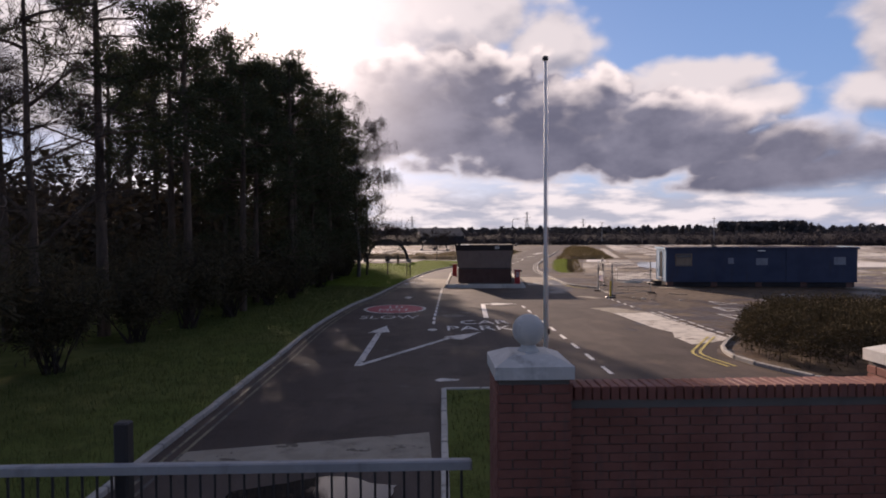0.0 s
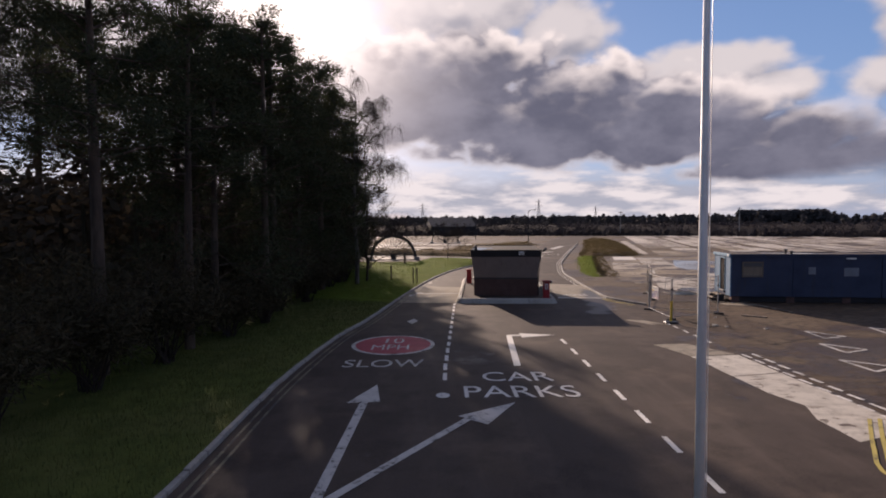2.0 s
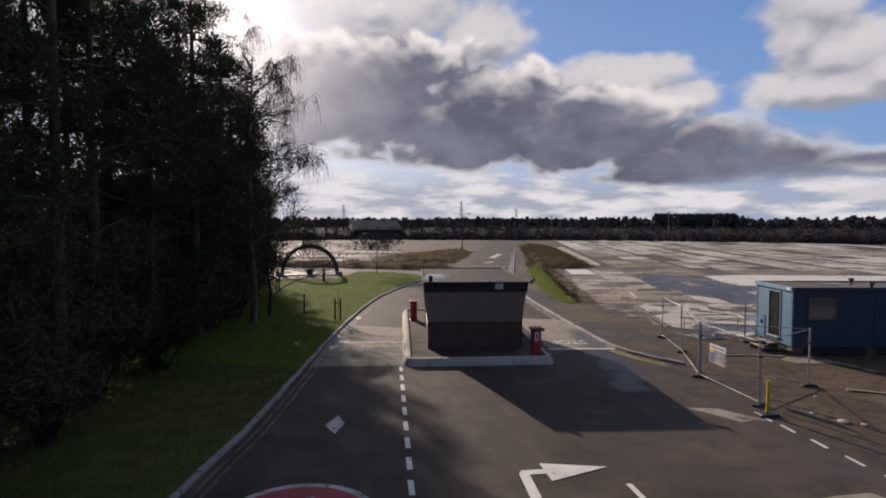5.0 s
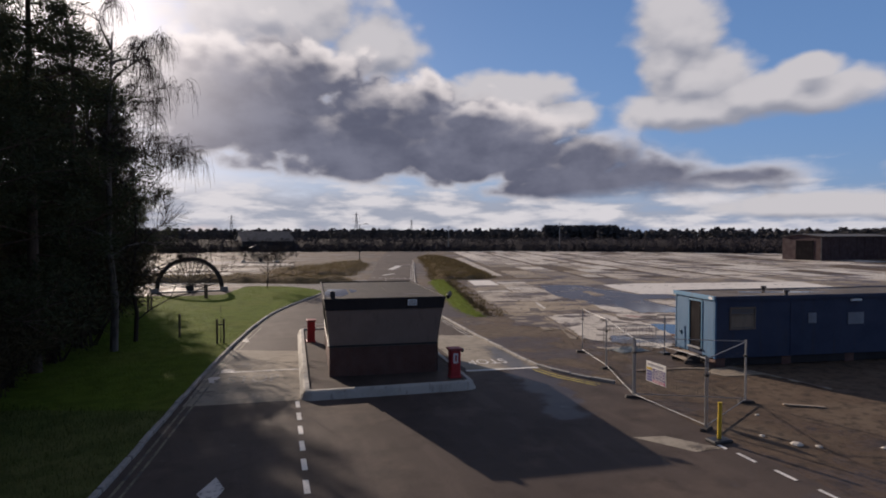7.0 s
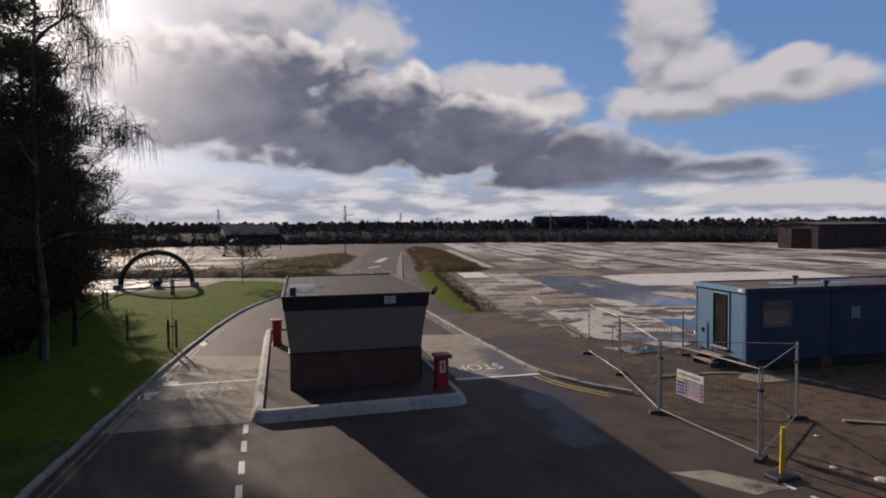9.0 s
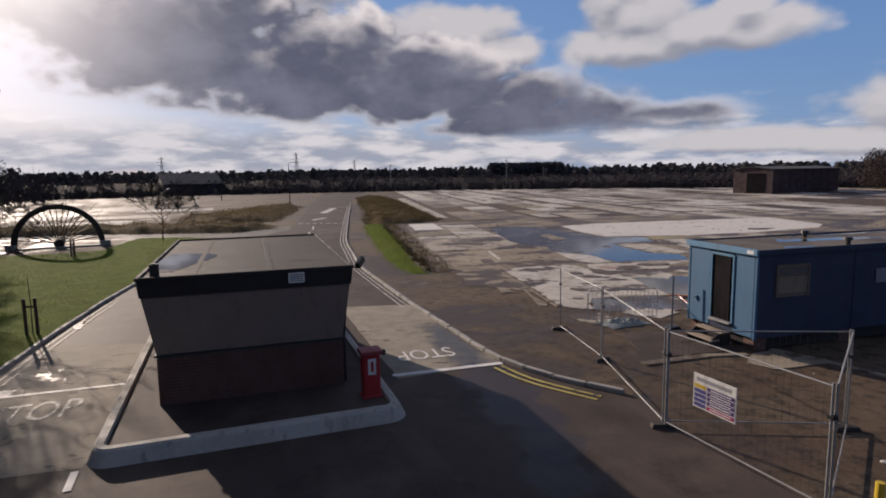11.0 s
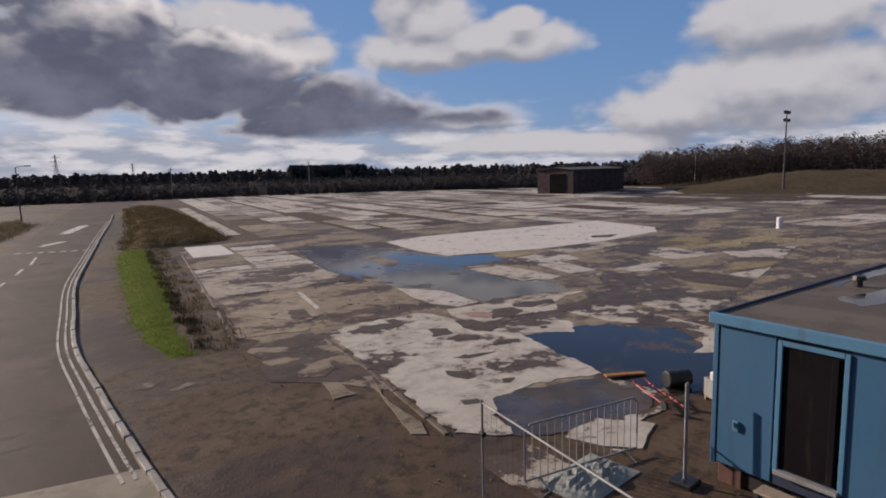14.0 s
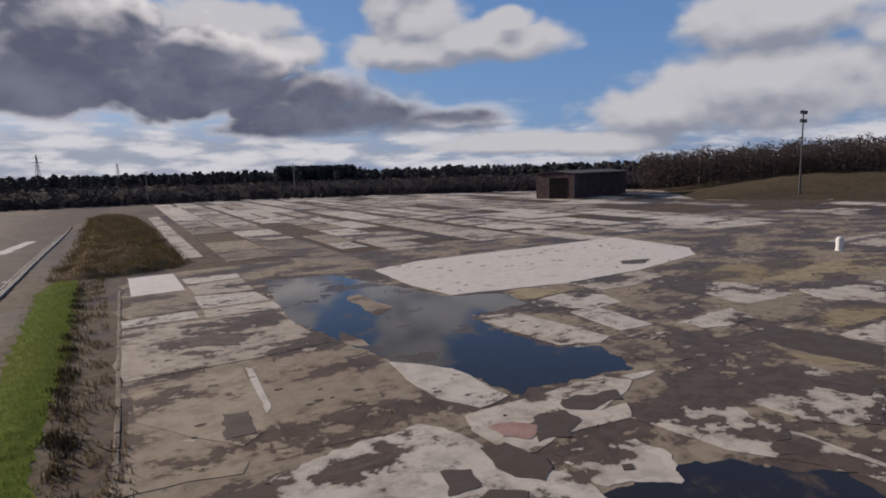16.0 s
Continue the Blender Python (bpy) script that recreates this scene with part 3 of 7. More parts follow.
ground = solid("ground", g, DIRT, "bare brown dirt and cinder ground of a cleared site", "ground", "structure")

road_edge = KERB_L[:86] + [(10.5, 84.5), (13.7, 87), (16.1, 96.2), (20, 112), (27.0, 142.1), (46, 215), (60, 215), (35.2, 145)] + list(reversed(KERB_R)) + \
    [(13.9, 38), (13.6, 34), (13.3, 30), (13.3, 24), (13.4, 21.2), (12.2, 19.6), (11.6, 18.4), (11.7, 16.6), (12.4, 15.0), (14, 12), (20, 9.5), (30, 8), (30, 3), (-3.0, 3)]
road = solid("road", Geo().sheet(road_edge, 0.006), ASPHALT, "worn dark tarmac access road with patches", "road", "structure")
side = Geo().sheet([(13.9, 87.2), (8.6, 80.2), (7.4, 84.4), (3.6, 88.3), (-3, 90.8), (-14, 92.8), (-40, 95), (-40, 100), (-14, 97.6), (-2, 96), (8, 93.5), (15, 92)], 0.010)
solid("side_road", side, ASPHALT_OLD, "grey tarmac side road behind the lawn", "road", "structure")
approach = Geo().sheet([(-60, -14), (60, -14), (60, 3.4), (-60, 3.4)], 0.005)
solid("street", approach, ASPHALT, "dark tarmac street outside the gate", "road", "structure")

stone_bm = Geo().bevel_box(-0.445, -0.07, -0.05, 0.445, 0.07, 0.115, 0.018)
stone_mesh = stone_bm.mesh("kerbstone", KERB, False)


def kerb_line(name, pts, label, mesh, flip=0.0, lift=0.0):
    root = thing(name, label, "kerb", kind="structure")
    for a, b in zip(pts, pts[1:]):
        ang = math.degrees(math.atan2(b[1] - a[1], b[0] - a[0]))
        part("kerbstone", mesh, None, root, m=pose((a[0] + b[0]) / 2 + rnd.uniform(-.012, .012), (a[1] + b[1]) / 2 + rnd.uniform(-.012, .012), lift + rnd.uniform(-0.018, 0.006), rnd.uniform(-1.5, 1.5), 0, ang + rnd.uniform(-.8, .8)))
    return root


kerb_line("kerb_1", KERB_L, "uneven grey concrete kerbstones along the grass verge", stone_mesh)
kerb_line("kerb_2", KERB_R[:110], "chipped pale concrete kerbstones along the exit lane", stone_mesh)

# verge and lawn behind the kerb
verge_line = offset_line(KERB_L, -0.07)
lawn_from = 44
g = Geo().sheet([(x, y) for x, y in verge_line[:lawn_from]] + [(-5, verge_line[lawn_from - 1][1] + 1.5), (-60, 46), (-60, 3)], 0.10)
solid("verge", g, VERGE, "shaded rough grass verge beneath the trees", "grass", "structure")
lawn_line = [p for p in verge_line[lawn_from:] if p[1] < 84 or p[0] > 1.7]
LAWN_END = [(1.3, 85.9), (.2, 81.5), (-.3, 78.5), (-2.9, 78.0), (-6, 78.6), (-12, 79.5)]
g = Geo().sheet([verge_line[lawn_from - 1]] + lawn_line + LAWN_END + [(-60, 82), (-60, 46), (-5, verge_line[lawn_from - 1][1] + 1.5)], 0.104)
solid("lawn", g, LAWN, "bright green mown lawn beside the lane", "grass", "structure")


def blades(name, label, material_, spots, low, high, wide):
    """Tufts of thin upright blades at the given spots."""
    g = Geo()
    for x, y, z in spots:
        a, h, w = rnd.uniform(0, 6.28), rnd.uniform(low, high), rnd.uniform(0.5, 1) * wide
        dx, dy = math.cos(a), math.sin(a)
        lean = rnd.uniform(-0.35, 0.35) * h
        g.add([(x - dx * w, y - dy * w, z - 0.01), (x + dx * w, y + dy * w, z - 0.01), (x - dy * lean, y + dx * lean, z + h)], [(0, 1, 2)])
    return solid(name, g, material_, label, "grass", "stuff")


def inside(x, y, poly):
    hit = False
    for (x1, y1), (x2, y2) in zip(poly, poly[1:] + poly[:1]):
        if (y1 > y) != (y2 > y) and x < (x2 - x1) * (y - y1) / (y2 - y1) + x1:
            hit = not hit
    return hit


def scatter(poly, n, z):
    xs, ys = [p[0] for p in poly], [p[1] for p in poly]
    out = []
    while len(out) < n:
        x, y = rnd.uniform(min(xs), max(xs)), rnd.uniform(min(ys), max(ys))
        if inside(x, y, poly):
            out.append((x, y, z))
    return out


apron = [p for p in verge_line[lawn_from:] if p[1] > 84 and p[0] < 1.7]
solid("wheel_apron", Geo().sheet([(1.3, 85.9)] + apron + [(-60, 90), (-60, 82)] + LAWN_END[:0:-1], 0.095), DIRT, "bare cinder ground beneath the memorial wheel", "ground", "structure")
lawn_poly = lawn_line + LAWN_END + [(-12, 50), (-5, 46)]
blades("lawn_grass", "short green grass blades of the lawn", BLADE, scatter(lawn_poly, 60000, 0.1), 0.03, 0.075, 0.012)
verge_poly = [p for p in verge_line[:lawn_from]] + [(-8, 46), (-9, 4)]
blades("verge_grass", "rough shaded grass along the kerb", make_leaf("verge_blades", (0.08, 0.10, 0.03), (0.12, 0.125, 0.045)), scatter(verge_poly, 40000, 0.1), 0.05, 0.16, 0.010)

# concrete in the lanes and on the apron
for nm, poly, lab in (("concrete_panel", [(9.9, 44.6), (12.85, 44.55), (13.1, 48.5), (13.2, 52.4), (10.5, 53.3)], "pale concrete road panel in the exit lane"),
                      ("concrete_panel", [(-0.35, 43.1), (3.25, 42.7), (4.05, 51.0), (0.7, 52.3), (0.2, 48)], "grey concrete road panel in the entry lane"),
                      ("concrete_panel", [(10.7, 30.4), (12.1, 30.5), (13.1, 28.62), (11.3, 28.36)], "grey concrete strip beside the road"),
                      ("pale_panel", [(11.3, 28.3), (13.15, 28.5), (13.2, 26.0), (11.45, 25.6)], "pale concrete panel beside the road"),
                      ("pale_panel", [(11.45, 25.52), (13.2, 25.92), (13.3, 23.2), (13.4, 21.2), (12.9, 20.6), (11.5, 20.0), (11.5, 21.5), (11.9, 22.6), (11.55, 23.8)], "pale cracked concrete panel at the car park mouth"),
                      ("concrete_panel", [(11.4, 36.3), (12.3, 36.1), (13.1, 34.9), (12.25, 34.9)], "small pale concrete patch in the tarmac"),
                      ("concrete_panel", [(7.3, 14.4), (11.0, 15.0), (11.1, 13.6), (10.7, 10.4), (7.2, 10.6)], "pale concrete slab beside the planted island"),
                      ("concrete_panel", [(-2.4, 10.2), (2.1, 11.1), (2.15, 9.4), (-2.5, 9.2)], "wet concrete strip behind the gate")):
    solid(nm, Geo().sheet(ragged_line(poly, 0.6, 0.06, rnd.random() * 9), 0.012), CONCRETE_CLEAN if nm == "pale_panel" else CONCRETE_ROAD, lab, "concrete", "structure")

# ---- road markings ----
def marking(name, polys, material_, label, z=0.018, group=""):
    g = Geo()
    for i, p in enumerate(polys):
        g.sheet(p, z + .0015 * i)
    return solid(name, g, material_, label, "road marking", "structure", group=group)


def bar(x0, y0, x1, y1, w):
    d = Vector((x1 - x0, y1 - y0)).normalized() * w / 2
    return [(x0 - d.y, y0 + d.x), (x0 + d.y, y0 - d.x), (x1 + d.y, y1 - d.x), (x1 - d.y, y1 + d.x)]


y = 25.35
while y < 42.2:
    x = 2.35 + 0.68 * max(0, (y - 26) / 14)
    marking("lane_dash", [bar(x, y, x + 0.02, y + 0.62 + (0.25 if y < 30 else 0.1), 0.13)], WHITE_LINE, "short white centre-line dash", group="centre line dashes")
    y += 1.27
y = 13.9
while y < 30.8:
    marking("lane_dash", [bar(7.28, y, 7.29, y + 0.95, 0.13)], WHITE_LINE, "white lane dash on the tarmac", group="right lane dashes")
    y += 1.86
for yy in (30.6, 31.7, 32.8, 33.9, 34.8):
    marking("edge_dash", [bar(13.12, yy, 13.16, yy + 0.6, 0.10)], WHITE_LINE, "short white edge dash", group="edge dashes")
for yy in range(0, 9):
    marking("edge_dash", [bar(13.35, 21.2 + yy * 0.85, 13.3, 21.75 + yy * 0.85, 0.12), bar(13.75, 21.3 + yy * 0.85, 13.7, 21.85 + yy * 0.85, 0.12)], WHITE_LINE, "double give-way dash at the car park mouth", group="give way dashes")
arrow = [bar(-0.05, 17.15, 0.12, 23.2, 0.22), [(0.3, 24.9), (-0.35, 23.1), (0.55, 23.2)], bar(-0.05, 17.15, 2.9, 21.75, 0.2), [(4.25, 23.05), (2.65, 21.95), (3.35, 21.3)]]
marking("forked_arrow", arrow, FADED_LINE, "worn white forked lane arrow on the tarmac")
marking("turn_arrow", [[(4.73, 27.1), (4.97, 27.1), (5.31, 32.33), (5.7, 32.33), (5.7, 31.95), (7.2, 32.5), (5.7, 32.9), (5.7, 32.57), (5.18, 32.57), (5.08, 32.4)]], WHITE_LINE, "white right-turn arrow on the tarmac", 0.019)
marking("arrow_stub", [[(2.25, 15.3), (2.45, 15.5), (2.95, 15.35), (2.9, 15.2), (2.4, 15.12)]], FADED_LINE, "worn white paint scrap on the tarmac")
marking("arrow_stub", [[(0.6, 36.2), (0.95, 37.0), (1.15, 36.3), (0.9, 35.5)]], FADED_LINE, "worn white arrow tip in the entry lane")
marking("paint_spot", [[(2.28 + .2 * math.cos(a * .52), 23.75 + .26 * math.sin(a * .52)) for a in range(12)]], WHITE_LINE, "round white paint spot on the lane line")
marking("stop_line", [bar(9.85, 44.85, 12.85, 44.5, 0.20)], WHITE_LINE, "white stop line across the exit lane", 0.020)
marking("stop_line", [bar(0.5, 47.55, 3.6, 47.25, 0.14)], WHITE_LINE, "thin white stop line across the entry lane", 0.020)
for px_, py_, rx_, ry_ in ((0.82, 47.75, .2, .26), (0.42, 46.4, .22, .5), (1.6, 54.7, .25, .6)):
    marking("lane_patch", [ragged_line([(px_ + rx_ * math.cos(a * .785), py_ + ry_ * math.sin(a * .785)) for a in range(8)], .06, .3, py_)], FADED_LINE, "patch of worn white paint beside the kerb", 0.021, "paint patches at the kerb")
g = Geo()
for d in (0.26, 0.50):
    pts = offset_line(curve_through([(13.95, 41.5), (13.2, 43.1), (12.95, 44.6)], 0.3), -d)
    strip(g, pts, 0.09, 0.02)
solid("double_yellow_line", g, YELLOW_LINE, "double yellow line curving along the kerb", "road marking", "structure")
g = Geo()
for d in (0.24, 0.46):
    strip(g, offset_line(KERB_R[12:96], -d), 0.07, 0.02)
solid("double_edge_line", g, make_paint("thin_white_paint", (0.46, 0.43, 0.38), 0.50), "double faded edge line along the exit lane", "road marking", "structure")
g = Geo()
for d in (0.30, 0.52):
    strip(g, offset_line(KERB_L[:62], d), 0.07, 0.02)
solid("double_edge_line", g, make_paint("dull_yellow_paint", (0.20, 0.175, 0.11), 0.46), "worn double line along the verge kerb", "road marking", "structure")
g = Geo()
for d in (0.25, 0.5):
    strip(g, curve_through([(13.3 - d, 21.5), (12.0 - d, 19.6), (11.3 - d, 18.3), (11.5 - d, 16.5)], 0.4), 0.09, 0.02)
solid("double_yellow_line", g, YELLOW_LINE, "double yellow line round the car park corner", "road marking", "structure")
g = Geo()
for x0, y0, x1, y1 in ((16.2, 94.8, 20.9, 92.3),):
    for i in range(7):
        a, b = i / 7, (i + 0.55) / 7
        g.sheet(bar(x0 + (x1 - x0) * a, y0 + (y1 - y0) * a, x0 + (x1 - x0) * b, y0 + (y1 - y0) * b, 0.45), 0.02)
for x0, y0, x1, y1, w_ in ((18.3, 98.6, 20.6, 101.8, .7), (22.2, 110.5, 26.2, 121.4, 1.0)):
    g.sheet(ragged_line(bar(x0, y0, x1, y1, w_), .5, .2, x0), 0.02)
solid("junction_lines", g, FADED_LINE, "faded give-way and centre lines at the far junction", "road marking", "structure")
for x0, y0, x1, y1 in ((10.22, 54.1, 10.55, 57.4), (10.77, 59.9, 11.04, 63.7), (11.2, 65.8, 11.55, 68.9), (12.0, 71.3, 12.57, 74.4), (13.2, 76.8, 14.0, 79.7), (14.8, 82.3, 15.45, 84.8), (16.1, 86.7, 17.0, 90.8)):
    marking("lane_dash", [bar(x0, y0, x1, y1, 0.15)], FADED_LINE, "long faded white dash along the far lane", group="far lane dashes")
for (cx, cy, a) in ((17.6, 29.6, 20), (18.6, 32.2, 15), (16.6, 26.9, 25), (22, 33, 10), (25, 36, 5)):
    m_ = Matrix.Rotation(radians(a), 2)
    pts = [[tuple(m_ @ Vector(p) + Vector((cx, cy))) for p in q] for q in (bar(-0.6, -0.7, 0, 0.8, 0.14), bar(0.6, -0.6, 0, 0.8, 0.14), bar(-0.62, -0.72, 0.62, -0.62, 0.12))]
    marking("bay_marking", pts, FADED_LINE, "faded painted triangle on the old car park", 0.012, "bay markings")


def lettering(words, x0, x1, y0, y1, material_, label, turn=0, z=0.021):
    """Painted words that fill the given ground rectangle."""
    cu = bpy.data.curves.new("lettering", "FONT")
    cu.body, cu.align_x, cu.align_y = words, "CENTER", "CENTER"
    tmp = new("lettering", cu)
    bpy.context.view_layer.update()
    me = bpy.data.meshes.new_from_object(tmp)
    bpy.data.objects.remove(tmp)
    co = np.array([v.co[:] for v in me.vertices])
    lo, hi = co.min(0), co.max(0)
    for v in me.vertices:
        u, w = (v.co.x - lo[0]) / (hi[0] - lo[0]) - 0.5, (v.co.y - lo[1]) / (hi[1] - lo[1]) - 0.5
        v.co = (u * (x1 - x0), w * (y1 - y0), 0)
    me.materials.clear()
    me.materials.append(material_)
    ob = new("painted_words", me)
    ob.matrix_basis = pose((x0 + x1) / 2, (y0 + y1) / 2, z, 0, 0, turn)
    return tagged(ob, label, "road marking", kind="structure")


lettering("CAR", 3.55, 5.75, 25.2, 26.25, WHITE_LINE, "white painted words CAR on the tarmac")
lettering("PARKS", 2.9, 6.2, 23.5, 24.65, WHITE_LINE, "white painted word PARKS on the tarmac")
lettering("SLOW", -1.15, 1.65, 27.05, 28.1, FADED_LINE, "faded white painted word SLOW on the tarmac")
lettering("STOP", 10.45, 12.1, 45.75, 46.6, WHITE_LINE, "white painted word STOP facing the exit lane", 180 - 7)
lettering("STOP", 0.9, 2.75, 45.55, 46.7, make_paint("nearly_gone_road_paint", (0.34, 0.31, 0.27), 0.45), "faded white painted word STOP in the entry lane", -3)
ring = [(0.35 + 1.66 * math.cos(a * 0.157), 30.72 + 1.85 * math.sin(a * 0.157)) for a in range(40)]
inner = [(0.35 + 1.5 * math.cos(a * 0.157), 30.72 + 1.68 * math.sin(a * 0.157)) for a in range(40)]
marking("speed_roundel", [ring], FADED_LINE, "white ring of the painted speed roundel", 0.018)
marking("speed_roundel_field", [inner], RED_LINE, "faded red painted speed roundel field", 0.022)
lettering("10", 0.0, 0.75, 30.95, 31.9, FADED_LINE, "white painted number 10 in the roundel", 0, 0.027)
lettering("MPH", -0.45, 1.0, 29.75, 30.65, FADED_LINE, "white painted letters MPH in the roundel", 0, 0.027)

# ---- traffic island and gatehouse ----
TURN = -4.0
ISLAND = pose(6.27, 42.3, 0, 0, 0, TURN)
isl = thing("traffic_island", "kerbed tarmac island with a pale rounded kerb", "traffic island", ISLAND, kind="structure")
hw, ln = 3.05, 13.6


def rounded(w0, w1, y0, y1, r):
    out = []
    for cx, cy, a0 in ((w1 - r, y0 + r, 270), (w1 - r, y1 - r, 0), (w0 + r, y1 - r, 90), (w0 + r, y0 + r, 180)):
        out += [(cx + r * math.cos(radians(a0 + a)), cy + r * math.sin(radians(a0 + a))) for a in (0, 22, 45, 68, 90)]
    return out


KERB_IN = [(0.0, 0.0), (0.05, 0.10), (0.12, 0.25), (0.17, 0.30), (0.31, 0.30), (0.33, 0.215)]
rings = [[(x, y, z) for x, y in rounded(-hw + d, hw - d, d, ln - d, 0.45 - d * .9)] for d, z in KERB_IN]
n = len(rings[0])
g = Geo().add([p for r in rings for p in r], [(k * n + i, k * n + (i + 1) % n, (k + 1) * n + (i + 1) % n, (k + 1) * n + i) for k in range(len(rings) - 1) for i in range(n)])
part("kerb_rim", g, WHITE_KERB, isl, "pale worn high containment kerb")
part("island_top", Geo().sheet([(x, y) for x, y, z in rings[-1]], 0.22), ASPHALT, isl, "dark tarmac top")

hut = thing("gatehouse", "small brick gatehouse with flared grey cladding and flat felt roof", "gatehouse", ISLAND @ pose(0.03, 2.2, 0.22, 0, 0, -1.5))
HX, HY, SILL, TOP = 2.0, 6.75, 1.12, 2.5
body = part("lower_wall", Geo().box(-HX + .02, .02, 0, HX - .02, HY - .02, SILL), MORTAR, hut, "brown brick base wall")
FX, FY = 2.15, 0.46
g = Geo()
g.add([(-HX, 0, SILL), (HX, 0, SILL), (HX, HY, SILL), (-HX, HY, SILL), (-FX, -FY, TOP), (FX, -FY, TOP), (FX, HY + FY, TOP), (-FX, HY + FY, TOP)],
      [(0, 1, 5, 4), (1, 2, 6, 5), (2, 3, 7, 6), (3, 0, 4, 7), (4, 5, 6, 7), (3, 2, 1, 0)])
clad = part("flared_wall", g, CLADDING, hut, "grey-brown flared upper cladding")
for i in range(4):
    x0, x1 = -HX + i * HX / 2, -HX + (i + 1) * HX / 2
    s = FX / HX
    part("cladding_panel", Geo().add([(x0 + .01, -.012, SILL + .03), (x1 - .01, -.012, SILL + .03), (x1 * s - .01, -FY - .012, TOP - .02), (x0 * s + .01, -FY - .012, TOP - .02),
         (x0 + .01, .02, SILL + .03), (x1 - .01, .02, SILL + .03), (x1 * s - .01, -FY + .02, TOP - .02), (x0 * s + .01, -FY + .02, TOP - .02)],
         [(0, 1, 2, 3), (1, 5, 6, 2), (4, 0, 3, 7), (3, 2, 6, 7), (4, 5, 1, 0)]), CLADDING, hut)
part("sill", Geo().bevel_box(-HX - .05, -.05, SILL - .03, HX + .05, HY + .05, SILL + .02, .01), DARK_METAL, hut, "dark sill band")
g = Geo()
g.add([(-2.17, -.51, TOP), (2.17, -.51, TOP), (2.17, HY + .3, TOP), (-2.17, HY + .3, TOP), (-2.20, -.57, TOP + .38), (2.20, -.57, TOP + .38), (2.20, HY + .36, TOP + .38), (-2.20, HY + .36, TOP + .38)],
      [(0, 1, 5, 4), (1, 2, 6, 5), (2, 3, 7, 6), (3, 0, 4, 7), (3, 2, 1, 0)])
part("fascia", g, FASCIA, hut, "deep black fascia")
g = Geo()
g.prism([(-2.18, -.54), (2.18, -.54), (2.18, HY + .33), (-2.18, HY + .33)], TOP + .36, TOP + .385)
roof = part("roof", g, FELT, hut, "flat grey mineral felt roof with damp patches")
edge = Geo()
for x0, y0, x1, y1 in ((-2.22, -.59, 2.22, -.51), (-2.22, HY + .30, 2.22, HY + .38), (-2.22, -.51, -2.14, HY + .30), (2.14, -.51, 2.22, HY + .30)):
    edge.bevel_box(x0, y0, TOP + .36, x1, y1, TOP + .43, .01)
part("roof_edge", edge, FASCIA, hut, "raised dark roof edge trim")
for xx in (-1.2, 0.4):
    part("felt_seam", Geo().bevel_box(xx, -.5, TOP + .385, xx + .12, HY + .28, TOP + .392, .003), FELT, roof)
part("roof_puddle", Geo().sheet(ragged_line([(-2.12, 0.1), (-1.5, 0.3), (-1.2, 1.6), (-0.8, 2.6), (-1.0, 3.4), (-2.12, 3.6)], 0.2, 0.3, 5), TOP + .390), WATER, roof, "shallow rainwater on the felt")
box = part("vent_plate", Geo().bevel_box(.80, -.60, TOP + .12, 1.14, -.555, TOP + .34, .01), WHITE, hut, "small white vent plate on the fascia")
for i in range(4):
    part("vent_slot", Geo().box(.83, -.605, TOP + .155 + i * .045, 1.11, -.598, TOP + .17 + i * .045), FASCIA, box)
flood = part("floodlight", Geo().bevel_box(-1.98, -.25, TOP + .38, -1.80, -.12, TOP + .66, .02), BLACK, hut, "small black floodlight on the roof corner")
part("bracket", Geo().box(-1.92, -.16, TOP + .36, -1.86, -.02, TOP + .42), DARK_METAL, flood)
spot = part("security_light", Geo().bevel_box(-.06, -.16, -.06, .06, .16, .08, .015), BLACK, hut, "black security light on an arm", m=pose(2.42, -.3, TOP + .44, 25, 0, -35))
part("arm", Geo().tube([(-.26, 0, -.18), (-.1, 0, -.12), (0, 0, -.05)], .018), GREY_METAL, spot)
part("downpipe", Geo().tube([(HX + .06, .2, 0), (HX + .06, .2, SILL), (FX + .06, .05, TOP)], .035, 8), FASCIA, hut, "thin black downpipe")
part("door", Geo().bevel_box(HX - .01, 3.6, 0.02, HX + .03, 4.5, 1.0, .01), DOOR_DARK, hut)
for s, x in (("window", HX + .06), ("window", -HX - .06)):
    w = part(s, Geo().add([(x, 1.0, SILL + .3), (x, 5.4, SILL + .3), (x + (.07 if x > 0 else -.07), 5.4, TOP - .25), (x + (.07 if x > 0 else -.07), 1.0, TOP - .25)], [(0, 1, 2, 3)]), GLASS, hut, "dark side glazing")
    for yy in (1.0, 2.45, 3.9, 5.35):
        d = .07 if x > 0 else -.07
        part("mullion", Geo().tube([(x, yy, SILL + .28), (x + d, yy, TOP - .23)], .03, 4), FASCIA, w)

# red service pillars on the island
def service_pillar(m, label):
    p = thing("service_pillar", label, "pillar", m, "red pillars on the island")
    part("body", Geo().bevel_box(-.19, -.18, 0, .19, .18, 1.0, .03), RED, p)
    part("cap", Geo().bevel_box(-.25, -.23, 1.0, .25, .23, 1.08, .02), make_plain("faded_red_paint", (.30, .05, .05), .6, .5), p, "faded red overhanging cap")
    pl = part("notice_plate", Geo().bevel_box(-.09, -.195, .54, .09, -.179, .9, .005), WHITE, p, "white plate with a dark figure")
    part("plate_bar", Geo().box(-.03, -.202, .6, .03, -.194, .84), RED, pl)
    part("knob", Geo().lathe([(.02, .9), (.05, .92), (.06, .98), (.04, 1.03)], 10, (.30, 0)), BLACK, p)
    part("bracket", Geo().box(.17, -.03, .93, .30, .03, .97), BLACK, p)
    part("base", Geo().bevel_box(-.22, -.21, 0, .22, .21, .06, .02), RED, p)
    return p


